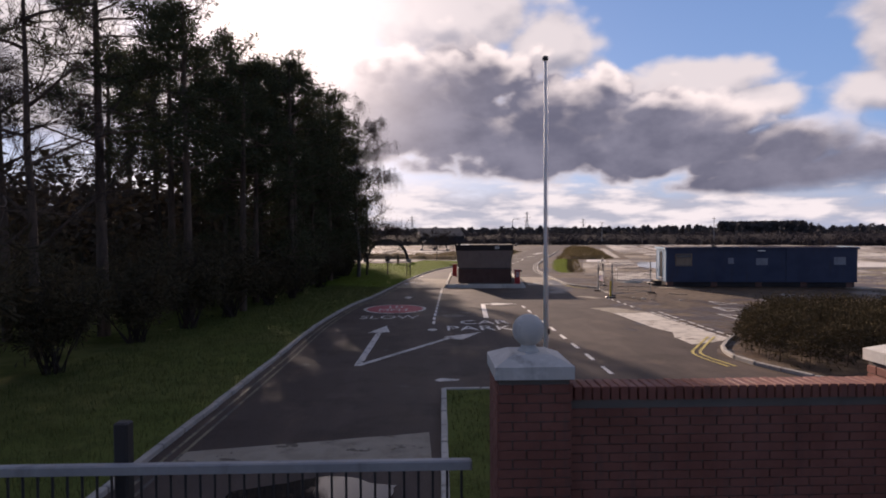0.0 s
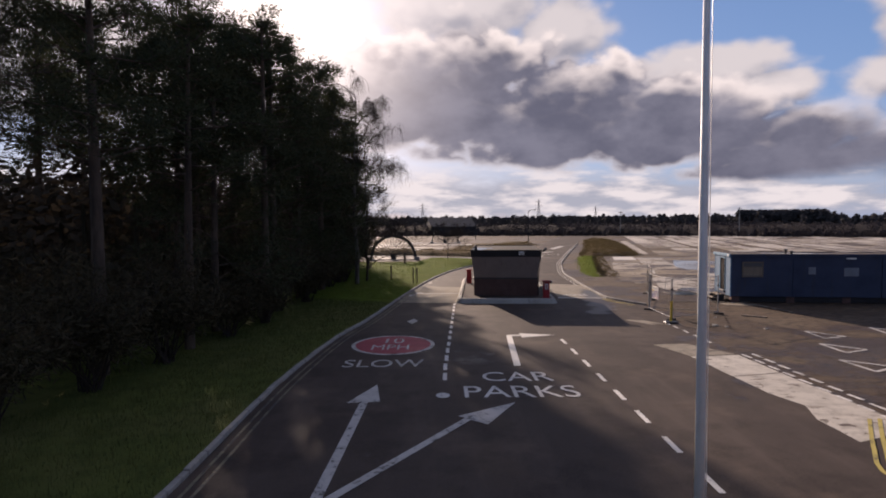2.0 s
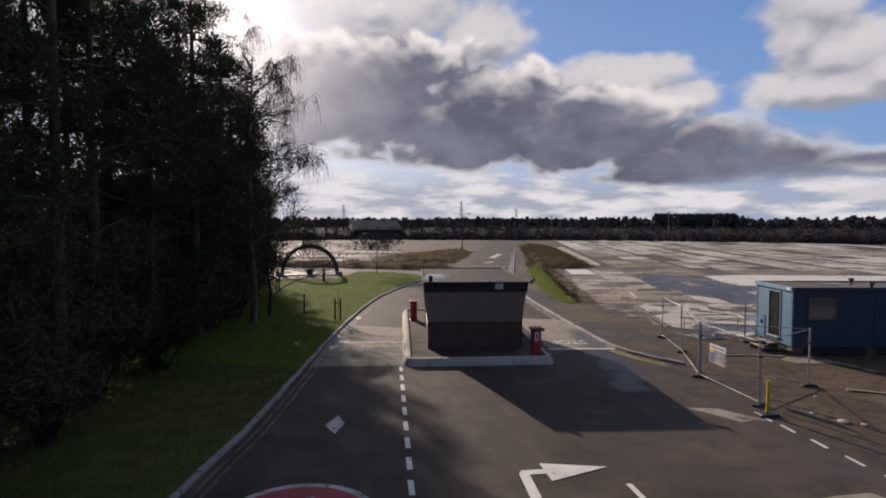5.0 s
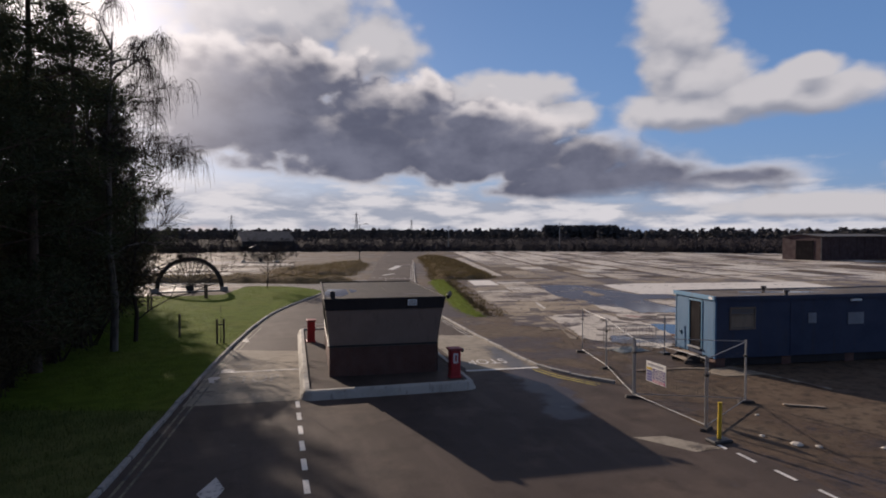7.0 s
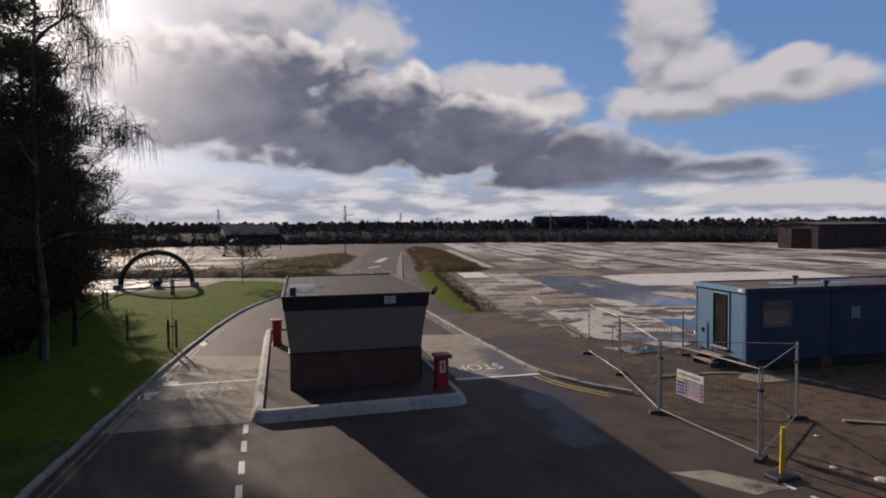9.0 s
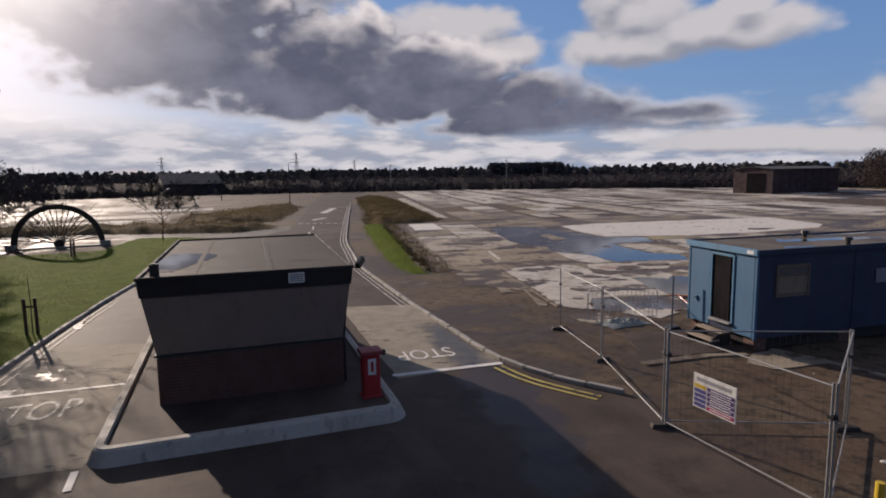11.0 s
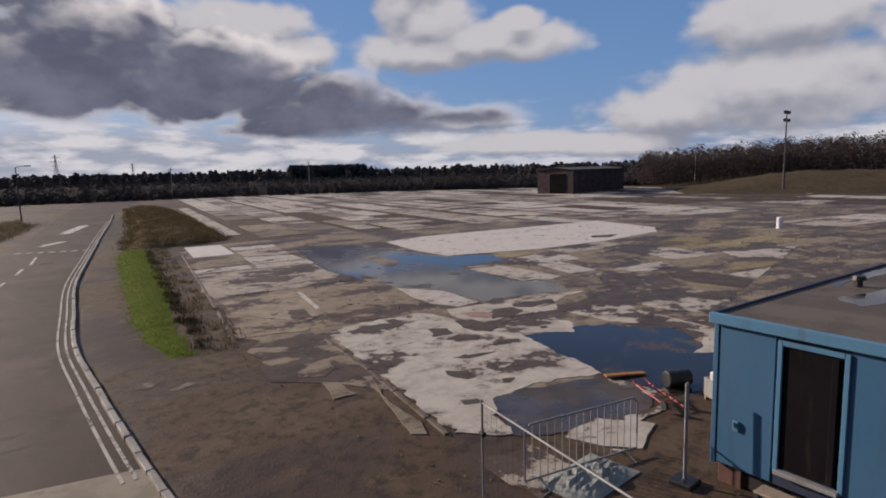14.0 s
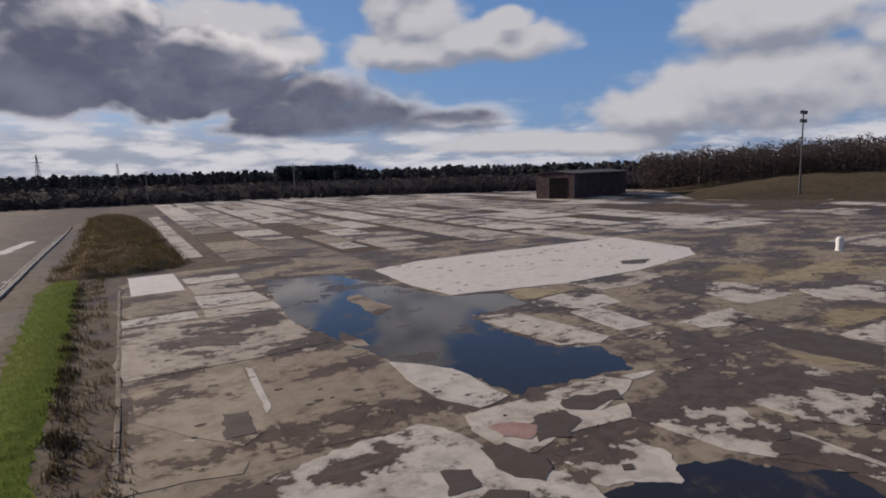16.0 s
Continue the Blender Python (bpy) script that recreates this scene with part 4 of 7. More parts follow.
service_pillar(ISLAND @ pose(2.46, 1.15, .22), "red square service pillar with an overhanging cap on the island")
service_pillar(ISLAND @ pose(-2.42, 9.7, .22, 0, 0, 90), "red square service pillar with an overhanging cap beside the entry lane")

# ---- blue cabins ----
CAB = pose(19.65, 42.2, 0, 0, 0, -7.5)
CL, CW, CZ0, CZ1 = 13.2, 2.75, 0.38, 2.82
cab = thing("site_cabin", "long blue steel site cabin with flat roof, door open", "cabin", CAB)
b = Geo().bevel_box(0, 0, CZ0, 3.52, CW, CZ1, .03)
part("end_module", b, SHADED_BLUE, cab, "blue painted end section with the doorway")
part("middle_module", Geo().bevel_box(3.58, .02, CZ0, 8.4, CW, CZ1 - .02, .03), SHADED_BLUE, cab)
part("far_module", Geo().bevel_box(8.46, .0, CZ0, CL, CW, CZ1, .03), SHADED_BLUE, cab)
for xx in (3.50, 8.38):
    part("joint_cover", Geo().box(xx, -.02, CZ0, xx + .10, CW + .02, CZ1 + .01), SHADED_BLUE, cab, "blue cover strip over the joint")
croof = part("roof", Geo().prism([(-.03, -.05), (CL + .05, -.05), (CL + .05, CW + .05), (-.03, CW + .05)], CZ1, CZ1 + .06), CABIN_ROOF, cab, "flat grey-brown roof with dirt and damp")
part("front_trim", Geo().bevel_box(-.05, -.08, CZ1 - .05, CL + .07, -.02, CZ1 + .10, .012), SHADED_BLUE, croof)
part("rear_trim", Geo().bevel_box(-.05, CW + .02, CZ1 - .05, CL + .07, CW + .08, CZ1 + .10, .012), SHADED_BLUE, croof)
part("end_trim", Geo().bevel_box(-.11, -.08, CZ1 - .06, -.03, CW + .08, CZ1 + .11, .015), BLUE_TRIM, croof, "pale blue end fascia")
part("end_trim", Geo().bevel_box(CL + .03, -.08, CZ1 - .06, CL + .11, CW + .08, CZ1 + .11, .015), BLUE_TRIM, croof)
for i, poly in enumerate(([(1.2, .25), (2.2, .1), (2.3, .4), (1.4, .55)], [(2.2, 1.5), (4.6, 1.1), (6.4, .95), (6.3, 1.35), (4.4, 1.75), (2.5, 1.95)], [(3.6, 2.45), (7.8, 2.35), (9.5, 2.62), (4.0, 2.66)])):
    part("roof_puddle", Geo().sheet(ragged_line(poly, .15, .14, 3.0 + i), CZ1 + .064), WATER, croof, "shallow rainwater on the roof")
part("label_plate", Geo().box(-.118, .05, CZ1 - .03, -.108, .28, CZ1 + .07), WHITE, croof, "small white label at the corner")
part("roof_vent", Geo().lathe([(.07, CZ1 + .06), (.07, CZ1 + .2), (.13, CZ1 + .2), (.11, CZ1 + .28)], 10, (4.0, 2.2)), DARK_METAL, croof)
part("roof_vent", Geo().lathe([(.07, CZ1 + .06), (.07, CZ1 + .2), (.13, CZ1 + .2), (.11, CZ1 + .28)], 10, (3.5, 0.25)), DARK_METAL, croof)
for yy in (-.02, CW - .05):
    part("corner_post", Geo().bevel_box(-.03, yy - .01, CZ0 - .02, .05, yy + .08, CZ1, .012), LIT_BLUE, cab)
part("wall_panel", Geo().bevel_box(-.018, .08, CZ0 + .02, 0, .80, CZ1 - .08, .006), LIT_BLUE, cab)
part("wall_panel", Geo().bevel_box(-.018, 1.80, CZ0 + .02, 0, CW - .08, CZ1 - .08, .006), LIT_BLUE, cab)
# flat panel on the wall; the dark of the interior is its colour
dr = part("doorway", Geo().box(-.012, .86, .68, .0, 1.70, 2.62), DOOR_DARK, cab, "dark open doorway")
fr = Geo()
for y0, z0, y1, z1 in ((.80, .62, .87, 2.68), (1.69, .62, 1.76, 2.68), (.87, 2.61, 1.69, 2.68)):
    fr.bevel_box(-.05, y0, z0, .0, y1, z1, .008)
part("door_frame", fr, BLUE_TRIM, dr, "pale blue door frame")
part("threshold", Geo().bevel_box(-.12, .84, .60, 0, 1.72, .66, .01), GREY_METAL, dr)
part("door_leaf", Geo().bevel_box(-.055, .93, .70, -.02, 1.02, 2.58, .008), DOOR_DARK, dr)
sw = part("switch_box", Geo().bevel_box(-.06, 2.30, 1.04, -.012, 2.40, 1.2, .01), BLUE_TRIM, cab, "small pale blue switch box")
part("switch_mark", Geo().box(-.076, 2.33, 1.1, -.069, 2.37, 1.18), BLACK, sw)
# added dark box stands for the shade below; support blocks darkened to suit
part("underside_shade", Geo().box(.15, .12, .04, CL - .15, CW - .12, CZ0 + .01), FASCIA, cab, "dark box put in for the shade below the cabin")
for i in range(5):
    for j in (0, 1):
        part("support_block", Geo().bevel_box(.1 + i * 3.1, .1 + j * 2.2, 0, .55 + i * 3.1, .5 + j * 2.2, CZ0 + .01, .015), DARK_BRICK, cab, "dark block support")


def cabin_window(x0, x1, z0, z1, label):
    w = part("window", Geo().box(x0, -.012, z0, x1, 0.0, z1), GLASS, cab, label)
    f = Geo()
    for a, b_, c, d in ((x0 - .04, z0 - .04, x1 + .04, z0 + .03), (x0 - .04, z1 - .03, x1 + .04, z1 + .04), (x0 - .04, z0, x0 + .03, z1), (x1 - .03, z0, x1 + .04, z1), (x0, z1 - .32 * (z1 - z0), x1, z1 - .32 * (z1 - z0) + .04)):
        f.bevel_box(a, -.045, b_, c, .0, d, .006)
    part("window_frame", f, make_plain("window_timber", (0.17, 0.135, 0.105), 0.8, 0.4), w, "faded brown window frame")
    part("blind", Geo().box(x0 + .03, -.016, z0 + .05, x1 - .03, -.0125, z1 - .34 * (z1 - z0)), make_plain("board", (.24, .19, .14), .8, .4), w, "brown boarding behind the pane")


cabin_window(.68, 1.80, 1.58, 2.42, "boarded window with top light")
for x0, x1, z0, z1 in ((4.35, 4.75, 1.72, 2.15), (6.3, 7.1, 1.62, 2.12), (11.6, 12.4, 1.65, 2.2)):
    part("boarded_panel", Geo().bevel_box(x0, -.02, z0, x1, 0, z1, .006), make_plain("faded_board", (.22, .24, .27), .7, .4), cab, "faded grey boarded opening")
part("wall_lamp", Geo().bevel_box(6.4, -.12, 2.62, 6.9, .0, 2.7, .015), WHITE, cab, "white wall lamp")

steps = thing("cabin_steps", "low timber and steel steps below the cabin doorway", "steps", CAB @ pose(-.55, 1.25, 0))
for i in (0, 1):
    part("tread", Geo().bevel_box(-.28 + i * .32, -.55, .19 + i * .2, .02 + i * .32, .55, .23 + i * .2, .01), TIMBER, steps)
for yy in (-.5, .45):
    part("stringer", Geo().add([(-.3, yy, 0), (.42, yy, 0), (.42, yy, .4), (.02, yy, .4), (-.3, yy, .19), (-.3, yy + .05, 0), (.42, yy + .05, 0), (.42, yy + .05, .4), (.02, yy + .05, .4), (-.3, yy + .05, .19)],
         [(0, 1, 2, 3, 4), (9, 8, 7, 6, 5), (0, 5, 6, 1), (1, 6, 7, 2), (2, 7, 8, 3), (3, 8, 9, 4), (4, 9, 5, 0)]), DARK_METAL, steps)

# ---- temporary fence ----
FH = 2.0


fence = thing("temporary_fence", "run of galvanised mesh fence panels on rubber feet beside the lane", "fence")


def fence_panel(a, b, z=0.08):
    a, b = Vector((*a, 0)), Vector((*b, 0))
    d = b - a
    L = d.length - .06
    g = Geo()
    for x in (.05, L):
        g.tube([(x, 0, .02), (x, 0, FH + .05)], .019, 8)
    for zz in (FH, z + .06):
        g.tube([(.05, 0, zz), (L, 0, zz)], .014, 6)
    p = part("fence_panel", g, GREY_METAL, fence, m=Matrix.Translation((a.x, a.y, 0)) @ Matrix.Rotation(math.atan2(d.y, d.x), 4, "Z"))
    g = Geo()
    k = int(L / .13)
    for i in range(1, k):
        x = .05 + (L - .05) * i / k
        g.box(x - .001, -.001, z + .06, x + .001, .001, FH)
    for i in range(1, 7):
        zz = z + .06 + (FH - z - .06) * i / 7
        g.box(.05, -.0013, zz - .0013, L, .0013, zz + .0013)
    part("wire_mesh", g, DARK_METAL, p, "thin steel wire mesh")
    for x in (.05, L):
        part("clip", Geo().bevel_box(x - .05, -.035, 1.5, x + .05, .035, 1.56, .006), DARK_METAL, p)


FP = [(16.25, 46.7), (15.4, 43.5), (13.8, 39.55), (13.72, 36.15), (16.9, 37.9)]
for a, b in ((0, 1), (1, 2), (2, 3), (3, 4), (4, 2)):
    fence_panel(FP[a], FP[b])
foot_mesh = Geo().add([(-.26, -.09, 0), (.26, -.09, 0), (.26, .09, 0), (-.26, .09, 0), (-.22, -.07, .09), (.22, -.07, .09), (.22, .07, .09), (-.22, .07, .09)],
                      [(3, 2, 1, 0), (4, 5, 6, 7), (0, 1, 5, 4), (1, 2, 6, 5), (2, 3, 7, 6), (3, 0, 4, 7)]).mesh("fence_foot", RUBBER)
for x, y in FP:
    part("fence_foot", foot_mesh, None, fence, m=pose(x, y, 0, 0, 0, rnd.uniform(-30, 30)))

sign = thing("safety_notice", "coloured site safety notice board tied to the mesh fence", "sign", Matrix.Translation((13.73, 38.72, 1.42)) @ Matrix.Rotation(math.atan2(-3.4, -.08), 4, "Z"))
part("board", Geo().bevel_box(0, -.055, -.62, .95, -.035, .02, .004), WHITE, sign, "white notice board")
for i in range(5):
    zz = -.17 - i * .088
    part("notice_strip", Geo().box(.33, -.060, zz - .07, .92, -.0555, zz), make_plain("notice_purple", (.06, .03, .15), .5, .2) if i < 4 else make_plain("notice_pink", (.35, .04, .12), .5, .2), sign, "dark purple text panel with pale bars")
    part("notice_strip", Geo().box(.03, -.060, zz - .07, .30, -.0555, zz), YELLOW if i == 0 else make_plain("notice_blue", (.07, .07, .24), .5, .2), sign, "coloured warning panel")
    part("text_bar", Geo().box(.40, -.063, zz - .045, .85, -.0605, zz - .025), WHITE, sign)
part("text_bar", Geo().box(.08, -.0585, -.11, .85, -.0555, -.04), make_plain("grey_print", (.3, .3, .32), .6, .2), sign)

barrier = thing("crowd_barrier", "low grey steel crowd barrier standing behind the fence", "barrier", Matrix.Translation((17.6, 47.0, 0)) @ Matrix.Rotation(radians(-16), 4, "Z"))
part("frame", Geo().tube([(0, 0, .12), (0, 0, 1.0), (.1, 0, 1.1), (2.4, 0, 1.1), (2.5, 0, 1.0), (2.5, 0, .12), (0, 0, .12)], .02, 6), GREY_METAL, barrier)
for i in range(1, 16):
    part("bar", Geo().tube([(i * 2.5 / 16, 0, .12), (i * 2.5 / 16, 0, 1.1)], .008, 4), GREY_METAL, barrier)
for x in (.3, 2.2):
    part("foot", Geo().tube([(x, -.3, .02), (x, 0, .12), (x, .3, .02)], .018, 5), GREY_METAL, barrier)
stake = thing("marker_stake", "thin grey steel post standing by the cabin", "post", pose(19.6, 45.2, 0))
part("shaft", Geo().tube([(0, 0, 0), (.02, .01, 1.75)], .03, 6), GREY_METAL, stake)
part("foot", Geo().bevel_box(-.2, -.2, 0, .2, .2, .08, .02), BLACK, stake)
yb = thing("yellow_post", "yellow steel post in a dark rubber base", "bollard", pose(13.35, 35.3, 0))
part("shaft", Geo().tube([(0, 0, .1), (.02, 0, 1.05)], .055, 10), YELLOW, yb)
part("base", Geo().bevel_box(-.3, -.2, 0, .3, .2, .09, .03), BLACK, yb, "dark rubber base")

# ---- gate, wall and pillars by the street ----
BW, BH = .215, .065
brick_mesh = Geo().bevel_box(0, -.012, 0, BW, .02, BH, .005).mesh("brick", BRICK)
dark_brick_mesh = Geo().bevel_box(0, -.012, 0, BW, .02, BH, .005).mesh("brick", DARK_BRICK)


def brick_face(parent, m, width, height, mesh, limit=300):
    """Courses of bricks on one upright face; those past the limit are joined into one part."""
    count, rest = 0, Geo()
    rows_ = int(height / .075)
    for r in range(rows_ - 1, -1, -1):
        x = 0.005 if r % 2 == 0 else -.107
        while x < width - .05:
            a, b_ = max(x, .004), min(x + BW, width - .004)
            if b_ - a > .06:
                mm = m @ Matrix.Translation((a, rnd.uniform(-.002, .002), r * .075 + .005)) @ Matrix.Diagonal(((b_ - a) / BW, 1, 1, 1))
                if count < limit:
                    part("brick", mesh, None, parent, m=mm)
                    count += 1
                else:
                    rest.box(0, -.012, 0, BW, .02, BH, mm)
            x += BW + .01
    if rest.v:
        tagged(part("brick_courses", rest, mesh.materials[0], parent), kind="stuff")


brick_face(body, pose(-HX, 0, 0), 2 * HX, SILL - .03, dark_brick_mesh, 300)
brick_face(body, pose(HX, 0, 0, 0, 0, 90), HY, SILL - .03, dark_brick_mesh, 0)
brick_face(body, pose(-HX, HY, 0, 0, 0, -90), HY, SILL - .03, dark_brick_mesh, 0)
WY = 4.25
def gate_pillar(x, label):
    p = thing("gate_pillar", label, "pillar", pose(x, WY, 0), "gate pillars")
    part("core", Geo().box(-.28, -.28, 0, .28, .28, 2.84), MORTAR, p)
    for a, fm in enumerate((pose(-.29, -.285, 1.6), pose(.285, -.29, 1.6, 0, 0, 90), pose(-.285, .29, 1.6, 0, 0, -90))):
        brick_face(p, fm, .58, 1.24, brick_mesh)
    low = Geo()
    low.box(-.292, -.292, 0, .292, .292, 1.6)
    part("shaft", low, BRICK, p)
    part("cap", Geo().add([(-.315, -.315, 2.84), (.315, -.315, 2.84), (.315, .315, 2.84), (-.315, .315, 2.84), (-.315, -.315, 2.94), (.315, -.315, 2.94), (.315, .315, 2.94), (-.315, .315, 2.94), (-.16, -.16, 3.01), (.16, -.16, 3.01), (.16, .16, 3.01), (-.16, .16, 3.01)],
         [(3, 2, 1, 0), (0, 1, 5, 4), (1, 2, 6, 5), (2, 3, 7, 6), (3, 0, 4, 7), (4, 5, 9, 8), (5, 6, 10, 9), (6, 7, 11, 10), (7, 4, 8, 11), (8, 9, 10, 11)]), STONE, p, "pale cast stone cap")
    rings = [(.10, 3.0), (.075, 3.03), (.06, 3.06)] + [(max(.005, .135 * math.sin(radians(a))), 3.185 - .135 * math.cos(radians(a))) for a in range(25, 181, 12)]
    part("ball_finial", Geo().lathe(rings, 20), STONE, p, "pale stone ball finial", smooth=True)
    return p


gate_pillar(2.93, "red brick gate pillar with stone cap and ball finial")
gate_pillar(6.35, "red brick wall pillar with stone cap and ball finial")
wall = thing("wall_1", "red brick boundary wall with brick-on-edge coping", "wall", kind="structure")
part("core", Geo().box(3.13, WY - .10, 0, 6.04, WY + .10, 2.62), MORTAR, wall)
brick_face(wall, pose(3.13, WY - .105, 0), 2.91, 2.62, brick_mesh)
brick_face(wall, pose(6.04, WY + .105, 0, 0, 0, 180), 2.91, 2.62, brick_mesh, 0)
coping = Geo().bevel_box(0, -.13, 0, .065, .13, .11, .006).mesh("coping_brick", BRICK)
for i in range(38):
    part("coping_brick", coping, None, wall, m=pose(3.135 + i * .0765, WY + rnd.uniform(-.005, .005), 2.62 + rnd.uniform(-.003, .003)))
wall2 = thing("wall_2", "red brick boundary wall running on along the street", "wall", kind="structure")
part("core", Geo().box(6.66, WY - .11, 0, 24, WY + .11, 2.62), BRICK, wall2)
part("coping", Geo().bevel_box(6.66, WY - .13, 2.62, 24, WY + .13, 2.73, .01), BRICK, wall2)

gate = thing("metal_gate", "grey painted steel railing gate closed across the entry", "gate", pose(-2.9, WY, 0))
part("top_rail", Geo().bevel_box(0, -.04, 2.02, 5.35, .04, 2.10, .012), GREY_METAL, gate)
part("bottom_rail", Geo().bevel_box(0, -.03, .12, 5.35, .03, .20, .012), DARK_METAL, gate)
bar_mesh = Geo().tube([(.06, 0, .15), (.06, 0, 2.03)], .011, 6).mesh("bar", DARK_METAL)
for i in range(44):
    part("bar", bar_mesh, None, gate, m=pose(i * .121, 0, 0))
part("latch_post", Geo().bevel_box(2.34, .06, 0, 2.46, .18, 2.42, .015), DARK_METAL, gate, "dark upright latch post")
part("latch", Geo().bevel_box(2.3, -.03, 1.3, 2.5, .06, 1.45, .01), DARK_METAL, gate)
gate2 = thing("railing_fence", "grey painted steel railings beside the gate", "railing", pose(-14.9, WY, 0))
part("top_rail", Geo().bevel_box(0, -.04, 2.02, 11.9, .04, 2.10, .012), GREY_METAL, gate2)
part("bottom_rail", Geo().bevel_box(0, -.03, .12, 11.9, .03, .20, .012), DARK_METAL, gate2)
for i in range(98):
    part("bar", bar_mesh, None, gate2, m=pose(i * .121, 0, 0))
for i in range(5):
    part("post", Geo().bevel_box(i * 2.95, -.05, 0, i * 2.95 + .1, .05, 2.15, .012), DARK_METAL, gate2)

# planted island with the flagpole
isl2 = thing("planted_island", "grassed island with a white painted kerb behind the wall", "traffic island", kind="structure")
part("turf", Geo().prism([(2.35, 4.5), (7.05, 4.5), (7.05, 14.0), (2.5, 14.0)], 0.0, .09), VERGE, isl2, "dull green turf")
white_stone = Geo().bevel_box(-.455, -.065, 0, .455, .065, .125, .015).mesh("kerbstone", WHITE_KERB)
for a, b_ in (((2.25, 4.5), (2.48, 14.1)), ((2.48, 14.08), (7.15, 14.08)), ((7.12, 14.0), (7.12, 4.5))):
    d = Vector(b_) - Vector(a)
    k = int(d.length / .93)
    for i in range(k):
        p = Vector(a) + d * ((i + .5) / k)
        part("kerbstone", white_stone, None, isl2, m=pose(p.x, p.y, rnd.uniform(-.01, .004), 0, 0, math.degrees(math.atan2(d.y, d.x)) + rnd.uniform(-.7, .7)))
blades("island_grass", "short dull grass on the planted island", bpy.data.materials["verge_blades"], scatter([(2.5, 5), (6.95, 5), (6.95, 13.9), (2.6, 13.9)], 5000, .09), .04, .10, .014)
pole = thing("flagpole", "tall white flagpole on a pyramid-shaped concrete base", "flagpole", pose(4.9, 13.3, .09))
part("base", Geo().add([(-.62, -.62, 0), (.62, -.62, 0), (.62, .62, 0), (-.62, .62, 0), (-.36, -.36, .85), (.36, -.36, .85), (.36, .36, .85), (-.36, .36, .85), (-.1, -.1, 1.12), (.1, -.1, 1.12), (.1, .1, 1.12), (-.1, .1, 1.12)],
     [(0, 1, 5, 4), (1, 2, 6, 5), (2, 3, 7, 6), (3, 0, 4, 7), (4, 5, 9, 8), (5, 6, 10, 9), (6, 7, 11, 10), (7, 4, 8, 11), (8, 9, 10, 11)]), STONE, pole, "pale tapered concrete base")
part("mast", Geo().tube([(0, 0, 1.0), (0, 0, 4.5), (0, 0, 8.0)], [.055, .045, .03], 10), WHITE, pole, smooth=True)
part("truck", Geo().lathe([(.03, 7.98), (.07, 8.0), (.07, 8.07), (.02, 8.1)], 10), DARK_METAL, pole, "dark mast cap")
part("halyard", Geo().tube([(.07, 0, 1.3), (.06, 0, 7.95)], .005, 4), WHITE, pole)
part("cleat", Geo().bevel_box(.04, -.02, 1.5, .1, .02, 1.62, .005), DARK_METAL, pole)

# ---- concrete slabs of the demolished works ----
field = thing("slab_field", "broken pale concrete floor slabs of demolished buildings", "concrete slabs", kind="structure")
GRID = radians(15)
GU, GV = Vector((math.cos(GRID), -math.sin(GRID))), Vector((math.sin(GRID), math.cos(GRID)))


def uv(u, v):
    p = GU * u + GV * v
    return (p.x, p.y)


taken = []
old_floor = [uv(2.2, 57.5), uv(14, 49), uv(24, 45.5), uv(62, 40), uv(78, 70), uv(74, 100), uv(40, 96), uv(6, 92), uv(2.2, 90)]
solid("old_floor", Geo().sheet(ragged_line(old_floor, 1.0, .8, 3.0), .012), make_concrete("mud_covered_concrete", (0.40, 0.335, 0.25), (0.26, 0.21, 0.15), (0.080, 0.058, 0.044), 0.485), "mud-covered remains of an old concrete floor", "floor", "structure")


def torn_line(poly, amp, seed, step=.12):
    """A polygon with finely torn sides, for mud and water."""
    out = []
    for x, y in ragged_line(poly, step, .7 * amp, seed):
        k = noise.noise((x * 2.3 + seed, y * 2.3, 1.0)) + .22 * noise.noise((x * 6.1, y * 6.1 + seed, 2.0))
        j = noise.noise((x * 2.3, y * 2.3 + seed, 7.0)) + .22 * noise.noise((x * 6.1 + seed, y * 6.1, 5.0))
        out.append((x + amp * k, y + amp * j))
    return out


def slab(pts, material_, top=0.05, amp=0.14, step=0.3):
    top, amp = .022 + .2 * (top - .05), .75 * amp
    seed = rnd.random() * 50
    line = torn_line(pts, .17, seed) if material_ is CONCRETE_SPLASHED else ragged_line(pts, step, amp, seed)
    part("slab", Geo().prism(line, -.05, top + rnd.uniform(-.003, .003)), material_, field)
    taken.append(pts)


def mud_patch(pts):
    """Mud that has dried on top of a slab."""
    part("mud_patch", Geo().prism(torn_line(pts, min(.26, .09 * math.sqrt(abs(sum(a[0] * b[1] - b[0] * a[1] for a, b in zip(pts, pts[1:] + pts[:1]))))), rnd.random() * 40), .01, .031 + rnd.uniform(0, .003)), MUD, field)


part("slab", Geo().prism(ragged_line([(18.3, 59.6), (20.0, 66.0), (23.3, 65.6), (26.4, 64.8), (25.4, 61.6), (24.1, 57.9), (21.3, 58.6)], .3, .1, 5.0), -.05, .0145), CONCRETE_BROKEN, field, "cracked tan floor slab")
slab([(25.97, 87.40), (28.58, 87.00), (27.00, 80.52), (24.35, 80.99)], CONCRETE_WHITE, 0.05, 0.05)
slab([(24.21, 80.50), (26.77, 80.07), (25.54, 75.18), (22.92, 75.78)], CONCRETE_DIRTY, 0.05, 0.06)
slab([(22.33, 75.40), (25.36, 74.86), (24.98, 73.34), (22.00, 73.93)], CONCRETE_CLEAN, 0.05, 0.08)
slab([(28.17, 84.27), (31.27, 83.48), (30.80, 81.81), (27.63, 82.07)], CONCRETE_CLEAN, 0.05, 0.06)
slab([(27.52, 81.68), (30.67, 81.36), (29.46, 77.22), (26.83, 78.61)], CONCRETE, 0.05, 0.06)
